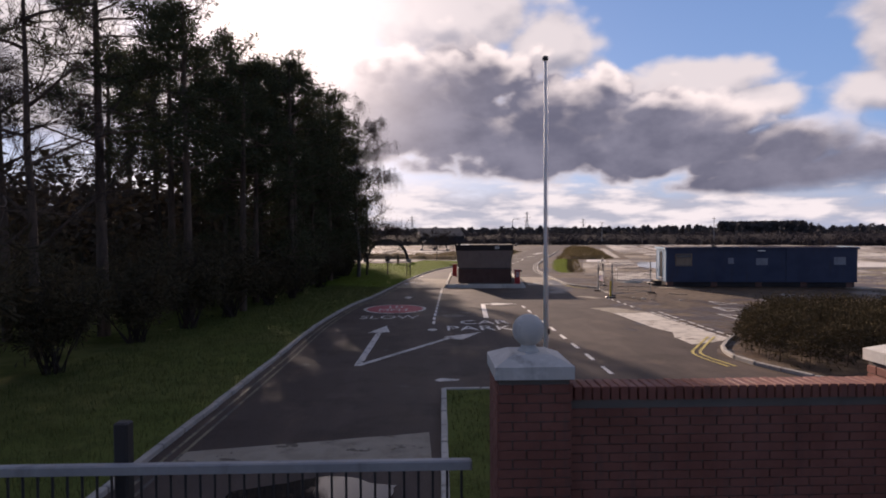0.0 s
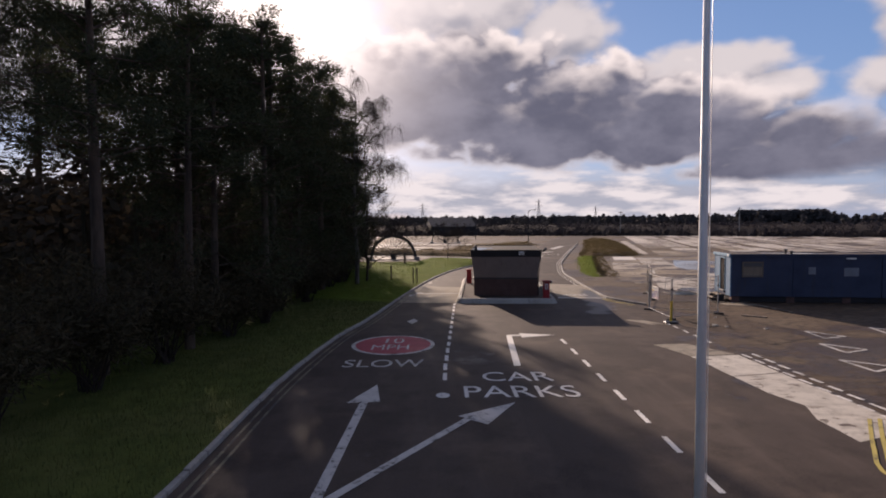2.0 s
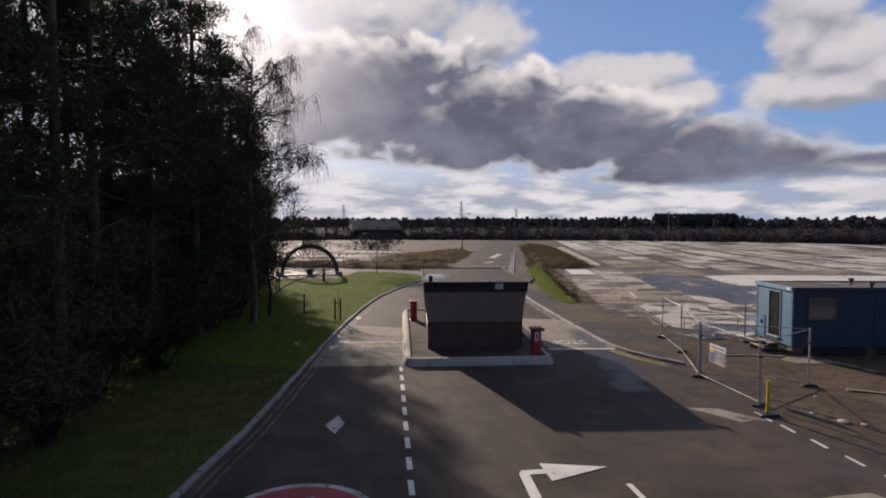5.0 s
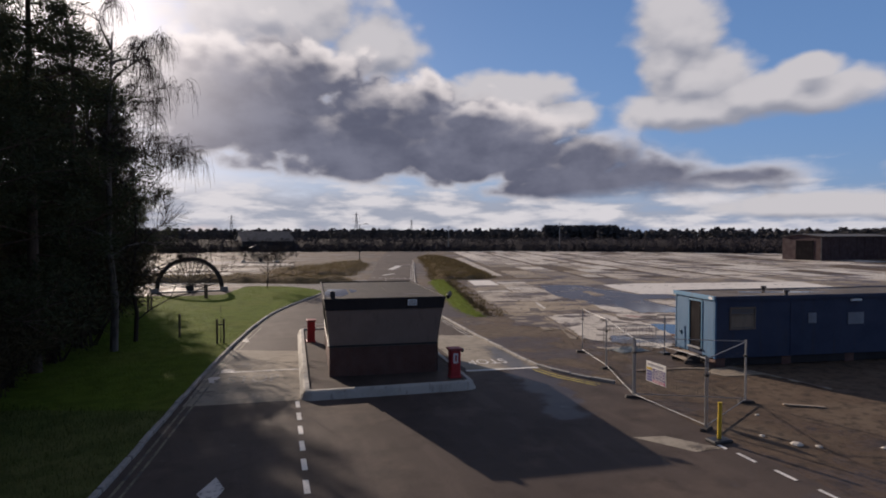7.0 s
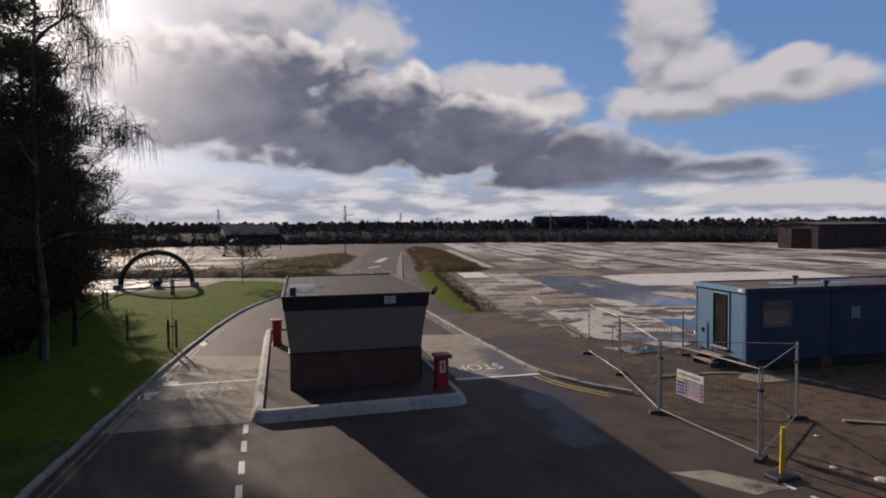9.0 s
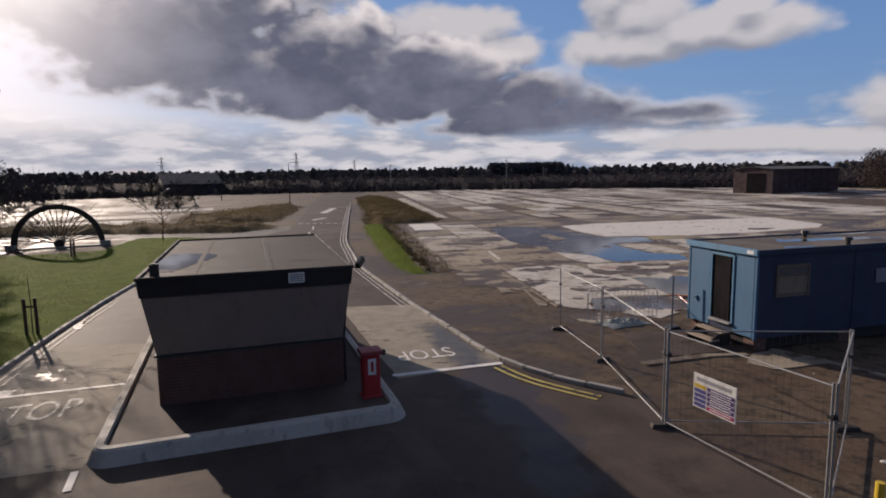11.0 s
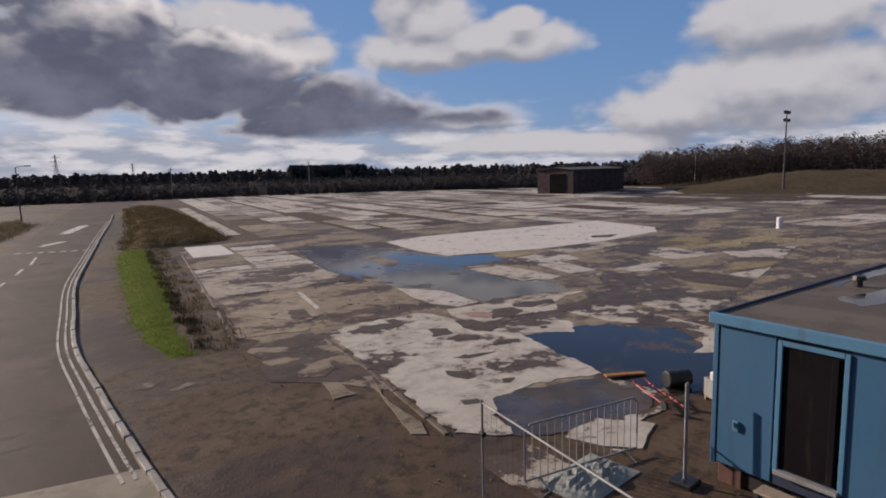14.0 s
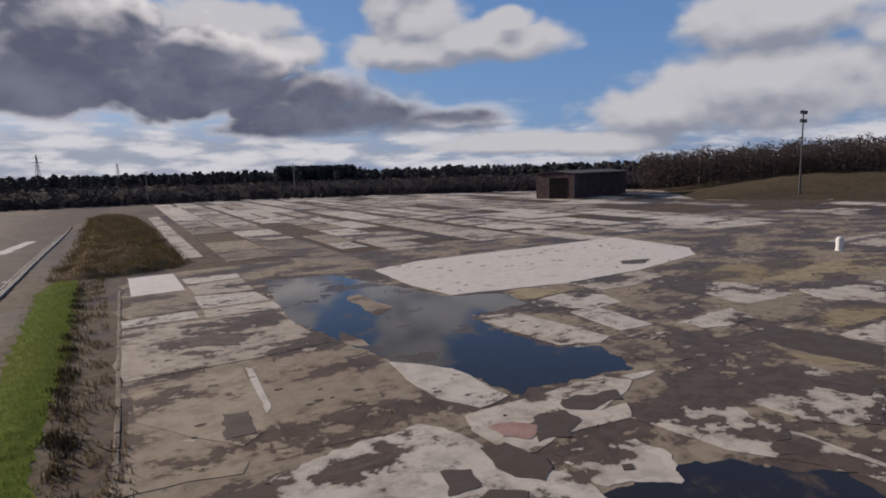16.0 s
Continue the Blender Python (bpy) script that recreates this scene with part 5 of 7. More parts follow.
slab([(26.59, 78.23), (29.35, 76.87), (28.90, 74.35), (25.75, 75.10)], CONCRETE_CLEAN, 0.05, 0.07)
slab([(25.68, 74.65), (28.82, 73.84), (28.34, 72.16), (25.20, 73.07)], CONCRETE, 0.05, 0.06)
slab([(21.89, 73.53), (28.21, 71.80), (27.22, 68.93), (27.02, 66.12), (26.62, 65.57), (23.58, 65.97), (20.10, 66.70), (20.62, 69.11)], CONCRETE, 0.05, 0.10)
slab([(19.94, 65.33), (21.73, 65.56), (23.23, 65.31), (22.31, 61.99), (21.52, 60.25), (20.74, 59.87), (20.02, 61.40), (19.41, 63.19)], CONCRETE_BROKEN, 0.05, 0.12)
slab([(23.30, 65.24), (23.42, 64.94), (22.27, 61.47), (22.04, 61.27)], CONCRETE_CLEAN, 0.05, 0.08)
slab([(24.06, 64.22), (26.14, 64.47), (25.34, 62.16), (24.00, 58.54), (23.48, 58.10), (21.87, 58.54), (22.17, 60.37), (23.03, 62.58)], CONCRETE_BROKEN, 0.05, 0.15)
slab([(18.89, 62.35), (19.66, 61.88), (20.54, 59.11), (20.18, 58.67), (19.22, 59.22), (18.10, 59.54)], CONCRETE_BROKEN, 0.05, 0.15)
slab([(22.19, 61.89), (21.98, 60.72), (21.41, 58.75), (21.12, 58.98), (21.38, 60.03)], CONCRETE_BROKEN, 0.05, 0.08)
slab([(20.36, 57.93), (22.24, 58.20), (24.43, 57.64), (24.60, 56.42), (24.50, 54.69), (24.98, 53.82), (23.29, 49.12), (21.64, 49.86), (20.82, 50.05), (20.07, 50.03), (19.38, 49.45), (19.14, 48.86), (18.99, 48.50), (18.22, 49.29), (18.41, 50.16), (18.98, 51.97), (19.72, 54.64), (19.92, 55.98), (20.28, 56.82)], CONCRETE_SPLASHED, 0.05, 0.10)
slab([(25.45, 57.33), (27.73, 56.79), (30.20, 56.38), (30.56, 55.48), (29.64, 55.18), (27.94, 54.99), (28.93, 54.78), (28.18, 54.21), (26.20, 54.96), (25.13, 54.80), (24.65, 55.12), (24.94, 56.57)], CONCRETE, 0.05, 0.12)
slab([(26.82, 62.14), (27.74, 60.11), (27.21, 57.36), (26.06, 57.35), (25.76, 58.65), (26.12, 60.40)], CONCRETE_CLEAN, 0.05, 0.15)
slab([(28.18, 54.03), (29.97, 53.42), (30.89, 53.04), (30.16, 51.98), (29.89, 51.17), (29.43, 49.31), (28.95, 49.23), (28.50, 49.96), (28.59, 50.90), (28.43, 51.99), (28.51, 53.19)], CONCRETE_SPLASHED, 0.05, 0.15)
slab([(25.23, 54.13), (27.19, 53.64), (27.03, 52.63), (26.13, 52.02), (24.94, 53.08)], CONCRETE_SPLASHED, 0.05, 0.15)
slab([(23.93, 54.33), (24.79, 54.25), (24.41, 53.00), (23.58, 53.80)], CONCRETE_SPLASHED, 0.05, 0.15)
slab([(31.10, 52.74), (34.76, 52.57), (35.09, 52.05), (34.33, 50.16), (31.74, 49.71), (30.84, 50.96)], CONCRETE_SPLASHED, 0.05, 0.18)
slab([(32.73, 64.01), (34.74, 63.31), (34.08, 58.31), (33.19, 58.14), (31.96, 59.04), (32.44, 61.76)], CONCRETE, 0.05, 0.08)
slab([(33.02, 58.13), (34.57, 57.41), (33.52, 55.03), (32.62, 55.46), (32.18, 56.97)], CONCRETE_DIRTY, 0.05, 0.12)
slab([(30.64, 55.89), (31.75, 55.39), (30.62, 55.42)], CONCRETE_CLEAN, 0.05, 0.12)
slab([(36.70, 64.05), (39.38, 63.96), (40.20, 62.31), (39.33, 60.85), (37.42, 61.07), (36.10, 62.82)], CONCRETE_CLEAN, 0.05, 0.06)
slab([(36.18, 61.59), (37.76, 61.17), (36.60, 57.93), (35.02, 58.39)], CONCRETE_CLEAN, 0.05, 0.05)
slab([(37.59, 77.26), (41.81, 77.80), (61.21, 73.86), (58.36, 66.23), (55.38, 64.36), (47.39, 64.33), (41.43, 65.39), (35.45, 67.97), (35.79, 71.50)], CONCRETE_WHITE, 0.05, 0.15)
slab([(37.66, 66.54), (38.96, 66.30), (40.01, 64.06), (37.11, 64.31), (36.88, 64.98)], CONCRETE_MOSS, 0.05, 0.10)
slab([(41.48, 65.07), (47.04, 64.14), (46.97, 62.39), (43.06, 62.33), (40.88, 62.98)], CONCRETE, 0.05, 0.15)
slab([(39.67, 61.18), (43.44, 60.68), (42.55, 58.61), (39.63, 58.59), (38.07, 59.33)], CONCRETE_DIRTY, 0.05, 0.15)
slab([(37.48, 57.43), (41.12, 56.79), (40.02, 55.25), (37.47, 56.15)], CONCRETE_SPLASHED, 0.05, 0.12)
slab([(48.25, 61.93), (51.61, 61.43), (58.06, 57.99), (53.26, 57.21), (47.56, 58.10), (46.88, 60.81)], CONCRETE_MOSS, 0.05, 0.08)
slab([(47.54, 58.37), (56.36, 57.19), (61.54, 54.84), (54.98, 53.71), (49.73, 56.10)], CONCRETE_MOSS, 0.05, 0.08)
slab([(44.18, 61.65), (46.89, 58.70), (45.82, 55.57), (42.46, 56.35), (43.00, 59.07)], CONCRETE_SPLASHED, 0.05, 0.12)
slab([(40.61, 56.60), (42.68, 56.42), (45.59, 55.46), (43.83, 53.69), (40.89, 53.94), (39.55, 54.73)], CONCRETE_DIRTY, 0.05, 0.08)
slab([(46.98, 55.80), (49.73, 55.09), (51.99, 53.19), (46.16, 52.19), (45.43, 54.51)], CONCRETE_SPLASHED, 0.05, 0.08)
slab([(41.16, 53.63), (44.71, 53.28), (45.44, 52.07), (43.46, 51.73), (40.53, 52.58)], CONCRETE_MOSS, 0.05, 0.08)
slab([(39.48, 52.41), (42.86, 51.62), (39.40, 51.03), (39.17, 51.91)], CONCRETE, 0.05, 0.06)
slab([(36.01, 53.18), (36.37, 52.07), (36.24, 51.15), (35.64, 51.75)], CONCRETE_MOSS, 0.05, 0.08)
slab([(25.36, 54.44), (26.94, 53.61), (26.30, 52.11), (24.96, 52.96)], CONCRETE_SPLASHED, 0.05, 0.12)
slab([(28.13, 54.22), (29.98, 53.14), (29.74, 51.97), (30.01, 50.94), (29.59, 49.38), (29.28, 47.84), (28.42, 47.54), (28.72, 48.60), (28.83, 49.90), (28.02, 51.83)], CONCRETE, 0.05, 0.15)
slab([(28.22, 48.86), (28.23, 48.28), (27.72, 47.30), (26.59, 46.96), (27.23, 48.07)], CONCRETE_DIRTY, 0.05, 0.12)
slab([(30.46, 49.21), (31.94, 48.96), (30.80, 48.21), (29.60, 47.93)], CONCRETE_DIRTY, 0.05, 0.12)
slab([(22.99, 48.81), (23.22, 48.24), (23.09, 47.52), (22.73, 47.42), (22.83, 48.17)], CONCRETE_CLEAN, 0.05, 0.10)
slab([(21.31, 47.32), (22.20, 47.09), (22.44, 47.02), (22.21, 46.89), (20.96, 47.04)], CONCRETE_CLEAN, 0.05, 0.10)
slab([(19.11, 55.52), (19.54, 55.40), (19.08, 53.30), (18.79, 53.12)], CONCRETE_DIRTY, 0.05, 0.10)
slab([(18.88, 53.46), (18.96, 53.25), (18.27, 51.55), (18.06, 50.24), (17.77, 49.70), (17.54, 49.94)], CONCRETE_DIRTY, 0.05, 0.12)
slab([(17.80, 55.13), (18.81, 55.29), (18.71, 54.61), (18.16, 54.22), (17.66, 54.62)], CONCRETE_DIRTY, 0.05, 0.12)
slab([(17.88, 53.95), (18.18, 53.54), (18.04, 52.58), (17.44, 52.70)], CONCRETE_DIRTY, 0.05, 0.12)
mud_patch([(24.42, 55.84), (25.07, 55.58), (24.86, 54.09), (24.17, 53.88), (23.98, 54.91)])
mud_patch([(23.09, 55.72), (23.57, 55.35), (23.25, 54.74), (22.56, 54.89)])
mud_patch([(23.27, 54.57), (23.74, 53.89), (23.20, 53.61), (22.63, 54.38)])
mud_patch([(21.54, 52.89), (22.33, 52.61), (22.83, 52.37), (21.80, 52.50)])
mud_patch([(20.62, 52.21), (21.03, 51.78), (20.90, 51.31), (20.57, 51.35), (20.42, 51.82)])
mud_patch([(19.47, 50.47), (19.83, 50.27), (19.76, 49.99), (19.38, 50.23)])
mud_patch([(21.17, 50.72), (21.48, 50.57), (21.16, 50.40), (20.99, 50.49)])
mud_patch([(19.94, 53.95), (20.07, 53.81), (19.85, 53.53), (19.74, 53.64)])
mud_patch([(23.70, 53.21), (24.25, 52.75), (24.00, 52.46), (23.46, 52.91)])
mud_patch([(27.97, 56.21), (29.52, 55.43), (29.08, 55.00), (27.83, 55.25), (27.53, 55.73)])
mud_patch([(26.49, 55.93), (27.50, 55.88), (27.20, 54.92), (26.20, 54.65), (25.60, 55.08), (25.72, 55.58)])
mud_patch([(23.32, 70.35), (24.72, 69.95), (25.04, 68.61), (24.20, 67.77), (23.05, 69.08)])
mud_patch([(21.11, 62.00), (21.74, 61.69), (21.26, 60.37), (20.61, 60.49)])
mud_patch([(29.40, 51.43), (29.90, 51.23), (29.51, 51.06), (29.18, 51.25)])
mud_patch([(28.71, 51.16), (29.10, 50.94), (28.82, 50.75), (28.50, 50.98)])
mud_patch([(33.91, 51.89), (34.24, 50.24), (33.58, 50.36), (33.43, 51.63)])
mud_patch([(25.88, 53.18), (26.07, 53.05), (25.89, 52.90), (25.71, 53.03)])
mud_patch([(49.73, 66.94), (51.72, 65.85), (49.82, 65.25), (48.69, 66.03)])
slab([(26.5, 48.2), (29.3, 49.0), (30.5, 47.2), (28.4, 46.2)], CONCRETE, 0.045, 0.3)
slab([(19.6, 47.6), (20.8, 47.7), (21.4, 46.7), (20.2, 46.3)], CONCRETE_CLEAN, 0.045, 0.25)
slab([(17.7, 48.2), (18.9, 48.0), (18.8, 46.4), (17.5, 46.6)], CONCRETE, 0.045, 0.3)
slab([(31.6, 93.4), (33.0, 93.1), (47.5, 148), (46.0, 148.6)], CONCRETE, 0.12, 0.1, 1.2)


def crowded(x, y, r):
    for p in taken:
        if inside(x, y, p):
            return True
        for a in p:
            if (a[0] - x) ** 2 + (a[1] - y) ** 2 < r * r:
                return True
    return False


PUDDLE_A = [(31.23, 79.54), (34.91, 77.83), (34.99, 73.90), (35.15, 70.65), (35.02, 67.93), (37.56, 66.07), (36.23, 63.94), (32.92, 64.29), (32.03, 61.55), (31.70, 58.98), (32.84, 57.97), (31.49, 55.96), (29.39, 56.82), (27.34, 57.37), (27.56, 58.85), (27.74, 59.99), (26.86, 62.14), (27.04, 63.98), (27.31, 66.78), (27.30, 69.16), (28.52, 72.92)]
PUDDLE_B = [(24.57, 52.90), (27.06, 52.24), (28.64, 49.82), (27.67, 48.65), (26.76, 47.08), (25.01, 46.39), (23.45, 47.06), (23.15, 47.49), (23.07, 48.94), (24.04, 51.56)]
PUDDLE_C = [(20.08, 50.04), (20.71, 49.97), (22.71, 49.14), (23.08, 49.01), (23.01, 47.89), (22.71, 47.30), (22.02, 47.20), (21.16, 47.29), (20.60, 47.38), (19.81, 47.66), (19.05, 48.43), (19.37, 49.05)]
MUD_POOL = [(37.27, 54.94), (39.38, 54.38), (38.93, 50.95), (36.56, 50.54), (36.50, 52.42)]
for poly, z, mat_, lab in ((PUDDLE_A, .0165, WATER, "wide still rainwater puddle between concrete slabs"), (PUDDLE_B, .0165, WATER, "dark still rainwater puddle behind the cabin"), (PUDDLE_C, .0165, WET_MUD, "shallow muddy puddle beside the pale slab"), (MUD_POOL, .0165, MUD, "smooth damp mud in a sunken floor panel"),
                           ([(24, 44.8), (27, 46.2), (30, 46.0), (33, 44.6), (28, 44.9)], .02, WATER, "narrow puddle along the cabin"),
                           ([(-0.9, 7.0), (1.3, 7.2), (1.6, 8.6), (0.2, 9.0), (-1.0, 8.4)], .024, WATER, "rainwater puddle behind the gate")):
    amp = 0.2 if poly in (PUDDLE_A, PUDDLE_B, PUDDLE_C) else 0.12
    solid("puddle", Geo().sheet(torn_line(poly, amp, rnd.random() * 30), z), mat_, lab, "puddle", "structure")
    if poly in (PUDDLE_A, PUDDLE_B, MUD_POOL):
        taken.append(poly)
for poly in ([(31.71, 71.80), (32.80, 71.96), (31.76, 68.10), (30.39, 67.45)], [(27.77, 66.49), (27.71, 64.90), (27.49, 64.08), (27.10, 64.74)]):
    solid("mud_bank", Geo().prism(ragged_line(poly, .3, .35, rnd.random() * 20), 0, .021), CONCRETE_DIRTY, "low muddy rise in the puddle", "mud", "structure")

NAMED = [(19.0, 58.0), (26.0, 89.0), (31.0, 80.5), (38.0, 79.0), (63.0, 75.0), (66.0, 52.0), (40.0, 46.0), (22.0, 45.0)]
rest = Geo()
count = 0
v = 50.0
while v < 84:
    dv = rnd.uniform(4.0, 8.5) if v < 92 else rnd.uniform(3.0, 6.5)
    u = 2.3 if v < 90 else 6.5
    while u < 112:
        du = rnd.uniform(3.4, 8.5) * (1.0 if rnd.random() < 0.8 else 1.9) * (1.0 if v < 92 else 2.0)
        cx, cy = uv(u + du / 2, v + dv / 2)
        keep = 0.92 if v > 95 else 0.78
        if u > 42 and v < 112:
            keep *= 0.9 if u < 58 else 0.3 if u < 72 else 0.15
        if u > 70:
            keep *= 0.7
        if cy < 50.5 or (cx < 37 and cy < 56) or (u < 3 and v < 62):
            keep = 0
        if inside(cx, cy, NAMED):
            keep = 0
        if rnd.random() < keep and not crowded(cx, cy, 0.62 * min(du, dv)) and not any(inside(*uv(u + a * du, v + b * dv), p) for p in taken for a in (0.15, .5, .85) for b in (.15, .5, .85)):
            jv = rnd.uniform(-.15, .15)
            gap = .08 if rnd.random() < (.6 if v < 92 else .25) else rnd.uniform(.4, 1.8)
            pts = [uv(u + rnd.uniform(.05, .3), v + gap + jv), uv(u + du - rnd.uniform(.05, .3), v + gap), uv(u + du - rnd.uniform(.05, .3), v + dv - .08), uv(u + rnd.uniform(.05, .3), v + dv - .08 + jv)]
            m_ = CONCRETE if rnd.random() < .55 else CONCRETE_DIRTY if rnd.random() < .6 else CONCRETE_CLEAN
            if 30 < u < 75 and 58 < v < 92 and rnd.random() < .5:
                m_ = CONCRETE_MOSS
            far_ = v > 128
            if not far_ and count < 258:
                part("slab", Geo().prism(ragged_line(pts, .9, .07, rnd.random() * 60), -.05, rnd.uniform(.017, .026)), m_, field)
                count += 1
            else:
                rest.prism(ragged_line(pts, 1.6, .2, rnd.random() * 60), -.05, rnd.uniform(.017, .026))
        u += du
    v += dv
# long strips of floor that run away from the road
u = 8.9
while u < 112:
    du = 4.1 if u < 12 else rnd.uniform(2.6, 6.4)
    v = 84.5 + rnd.uniform(0, 3)
    worn_ = rnd.uniform(.04, .16)
    while v < 205:
        dv = rnd.uniform(4.5, 13) * (1 if v < 125 else 1.6)
        cx, cy = uv(u + du / 2, v + dv / 2)
        lost = worn_ + (0 if u < 44 else .25 if u < 62 else .5 if u < 80 else .6) * (1 if v < 120 else .4)
        if rnd.random() > lost and not any(inside(*uv(u + a * du, v + b * dv), p) for p in taken for a in (.1, .5, .9) for b in (.05, .35, .65, .95)):
            gap = .12 if rnd.random() < .6 else rnd.uniform(.4, 1.6)
            side_ = .1 if rnd.random() < .7 else rnd.uniform(.2, 1.1)
            pts = [uv(u + .08, v + gap), uv(u + du - side_, v + gap + rnd.uniform(-.2, .2)), uv(u + du - side_, v + dv - .1), uv(u + .08, v + dv - .1)]
            m_ = rnd.choice((CONCRETE, CONCRETE, CONCRETE, CONCRETE_CLEAN, CONCRETE_CLEAN, CONCRETE_SPLASHED, CONCRETE_DIRTY))
            if v < 120 and u < 60 and count < 250:
                part("slab", Geo().prism(ragged_line(pts, .6, .09, rnd.random() * 60), -.05, rnd.uniform(.017, .026)), m_, field)
                count += 1
            else:
                rest.prism(ragged_line(pts, 1.6, .15, rnd.random() * 60), -.05, rnd.uniform(.017, .026))
        v += dv
    u += du + (0 if rnd.random() < .85 else rnd.uniform(.4, 1.2))
tagged(part("far_slabs", rest, FAR_CONCRETE, field, "far concrete slabs"), kind="stuff")
for x, y, a in ((-8, 96, 5), (-16, 104, 8), (-6, 108, 0), (-24, 98, 4), (-2, 118, 6), (-14, 122, 3), (-30, 112, 6), (4, 132, 4), (-22, 136, 0), (-36, 128, 2)):
    part("slab", Geo().prism(ragged_line([tuple(Matrix.Rotation(radians(-a), 2) @ Vector(q) + Vector((x, y))) for q in ((-5.5, -3), (5.5, -3.4), (5.2, 3), (-5, 3.3))], 1.0, .3, rnd.random() * 30), -.05, .05), CONCRETE_CLEAN if a < 5 else CONCRETE, field)
# flakes of concrete in the mud and scabs of mud on the slabs
def flakes(name, label, material_, count_, low, high, z0, z1, on_slabs):
    g = Geo()
    water_ = (PUDDLE_A, PUDDLE_B, PUDDLE_C, MUD_POOL)
    while count_ > 0:
        x, y = rnd.uniform(18, 62), rnd.uniform(45, 82)
        if not inside(x, y, NAMED) or any(inside(x, y, p) for p in water_) or any(inside(x, y, p) for p in solid_slabs) != on_slabs:
            continue
        if noise.noise((x * .22, y * .22, 3.0 if on_slabs else 8.0)) < (.02 if on_slabs else -.12):
            continue
        r = rnd.uniform(low, high) * (.6 + .4 * (y - 45) / 20)
        k = rnd.uniform(.35, .8)
        ring_ = []
        for i in range(14):
            a = 6.28318 * i / 14
            q = r * (1 + 1.1 * noise.noise((math.cos(a) * 1.9 + x, math.sin(a) * 1.9 + y, 2.0)))
            u, v = q * math.cos(a), q * k * math.sin(a)
            ring_.append((x + u * math.cos(GRID) + v * math.sin(GRID), y - u * math.sin(GRID) + v * math.cos(GRID)))
        g.prism(ring_, z0, z1 + rnd.uniform(0, .002))
        count_ -= 1
    tagged(part(name, g, material_, field, label), kind="stuff")


solid_slabs = [p for p in taken if p not in (PUDDLE_A, PUDDLE_B, MUD_POOL)]
flakes("concrete_flakes", "small broken flakes of pale concrete in the mud", make_concrete("flaked_concrete", (0.50, 0.44, 0.36), (0.30, 0.25, 0.19), (0.085, 0.062, 0.046), 0.57, island=True), 420, .04, .22, 0.0, .018, False)
flakes("mud_scabs", "small dark scabs of mud lying on the slabs", MUD, 160, .03, .16, .0, .03, True)
dirty_mesh = stone_mesh.copy()
dirty_mesh.materials.clear()
dirty_mesh.materials.append(make_plain("muddy_edging", (.15, .115, .085), .9, .6, local=False))
kerb_line("kerb_3", curve_through([(17.9, 59.3), (20.3, 68), (24.6, 84)], .92), "broken concrete edging along the slab field", dirty_mesh, lift=-.085)
kerb_line("kerb_4", curve_through([(20.1, 57.4), (19.3, 54), (18.0, 49.2)], .92), "broken concrete edging beside the pale slab", dirty_mesh, lift=-.07)

# worn pads and patches by the cabin, red stain on a slab
solid("yard_pad", Geo().prism(ragged_line([(16.2, 42.9), (18.3, 42.7), (19.4, 42.3), (20.4, 44.2), (17.7, 45.3)], .25, .3, 4.0), -.05, .03), ASPHALT, "dark worn tarmac pad inside the fence", "pad", "structure")
solid("pad_edging", Geo().prism(ragged_line([(16.2, 42.62), (18.3, 42.42), (19.3, 42.0), (19.35, 42.25), (18.3, 42.66), (16.2, 42.88)], .2, .06, 8.0), -.05, .036), CONCRETE_DIRTY, "broken pale edging of the tarmac pad", "edging", "structure")
solid("yard_slab", Geo().prism(ragged_line([(19.5, 42.1), (20.5, 42.0), (20.7, 40.7), (18.9, 40.9), (18.7, 41.6)], .25, .10, 14.0), -.05, .026), CONCRETE_DIRTY, "muddy concrete slab beside the cabin", "slab", "structure")
solid("yard_edging", Geo().prism(ragged_line([(20.2, 42.15), (20.55, 40.8), (20.9, 38.2), (21.1, 38.25), (20.75, 40.85), (20.4, 42.2)], .25, .05, 17.0), -.05, .034), CONCRETE_DIRTY, "pale broken concrete strip along the cabin's front", "edging", "structure")
for poly in ([(14.15, 57.0), (14.6, 57.35), (14.95, 57.1), (14.5, 56.75)], [(14.85, 56.3), (15.4, 56.55), (15.6, 56.3), (15.0, 56.1)]):
    solid("concrete_patch", Geo().sheet(ragged_line(poly, .12, .05, rnd.random() * 9), .008), CONCRETE_DIRTY, "small pale patch on the worn tarmac", "patch", "structure")
solid("red_stain", Geo().sheet(ragged_line([(25.3, 56.5), (26.0, 56.2), (26.2, 55.6), (25.6, 55.3), (25.1, 55.8)], .08, .22, 3.0), .032), make_plain("faded_red_stain", (.40, .25, .21), .8, .7, scale=3.0, local=False), "faded red paint stain on a concrete slab", "stain", "structure")

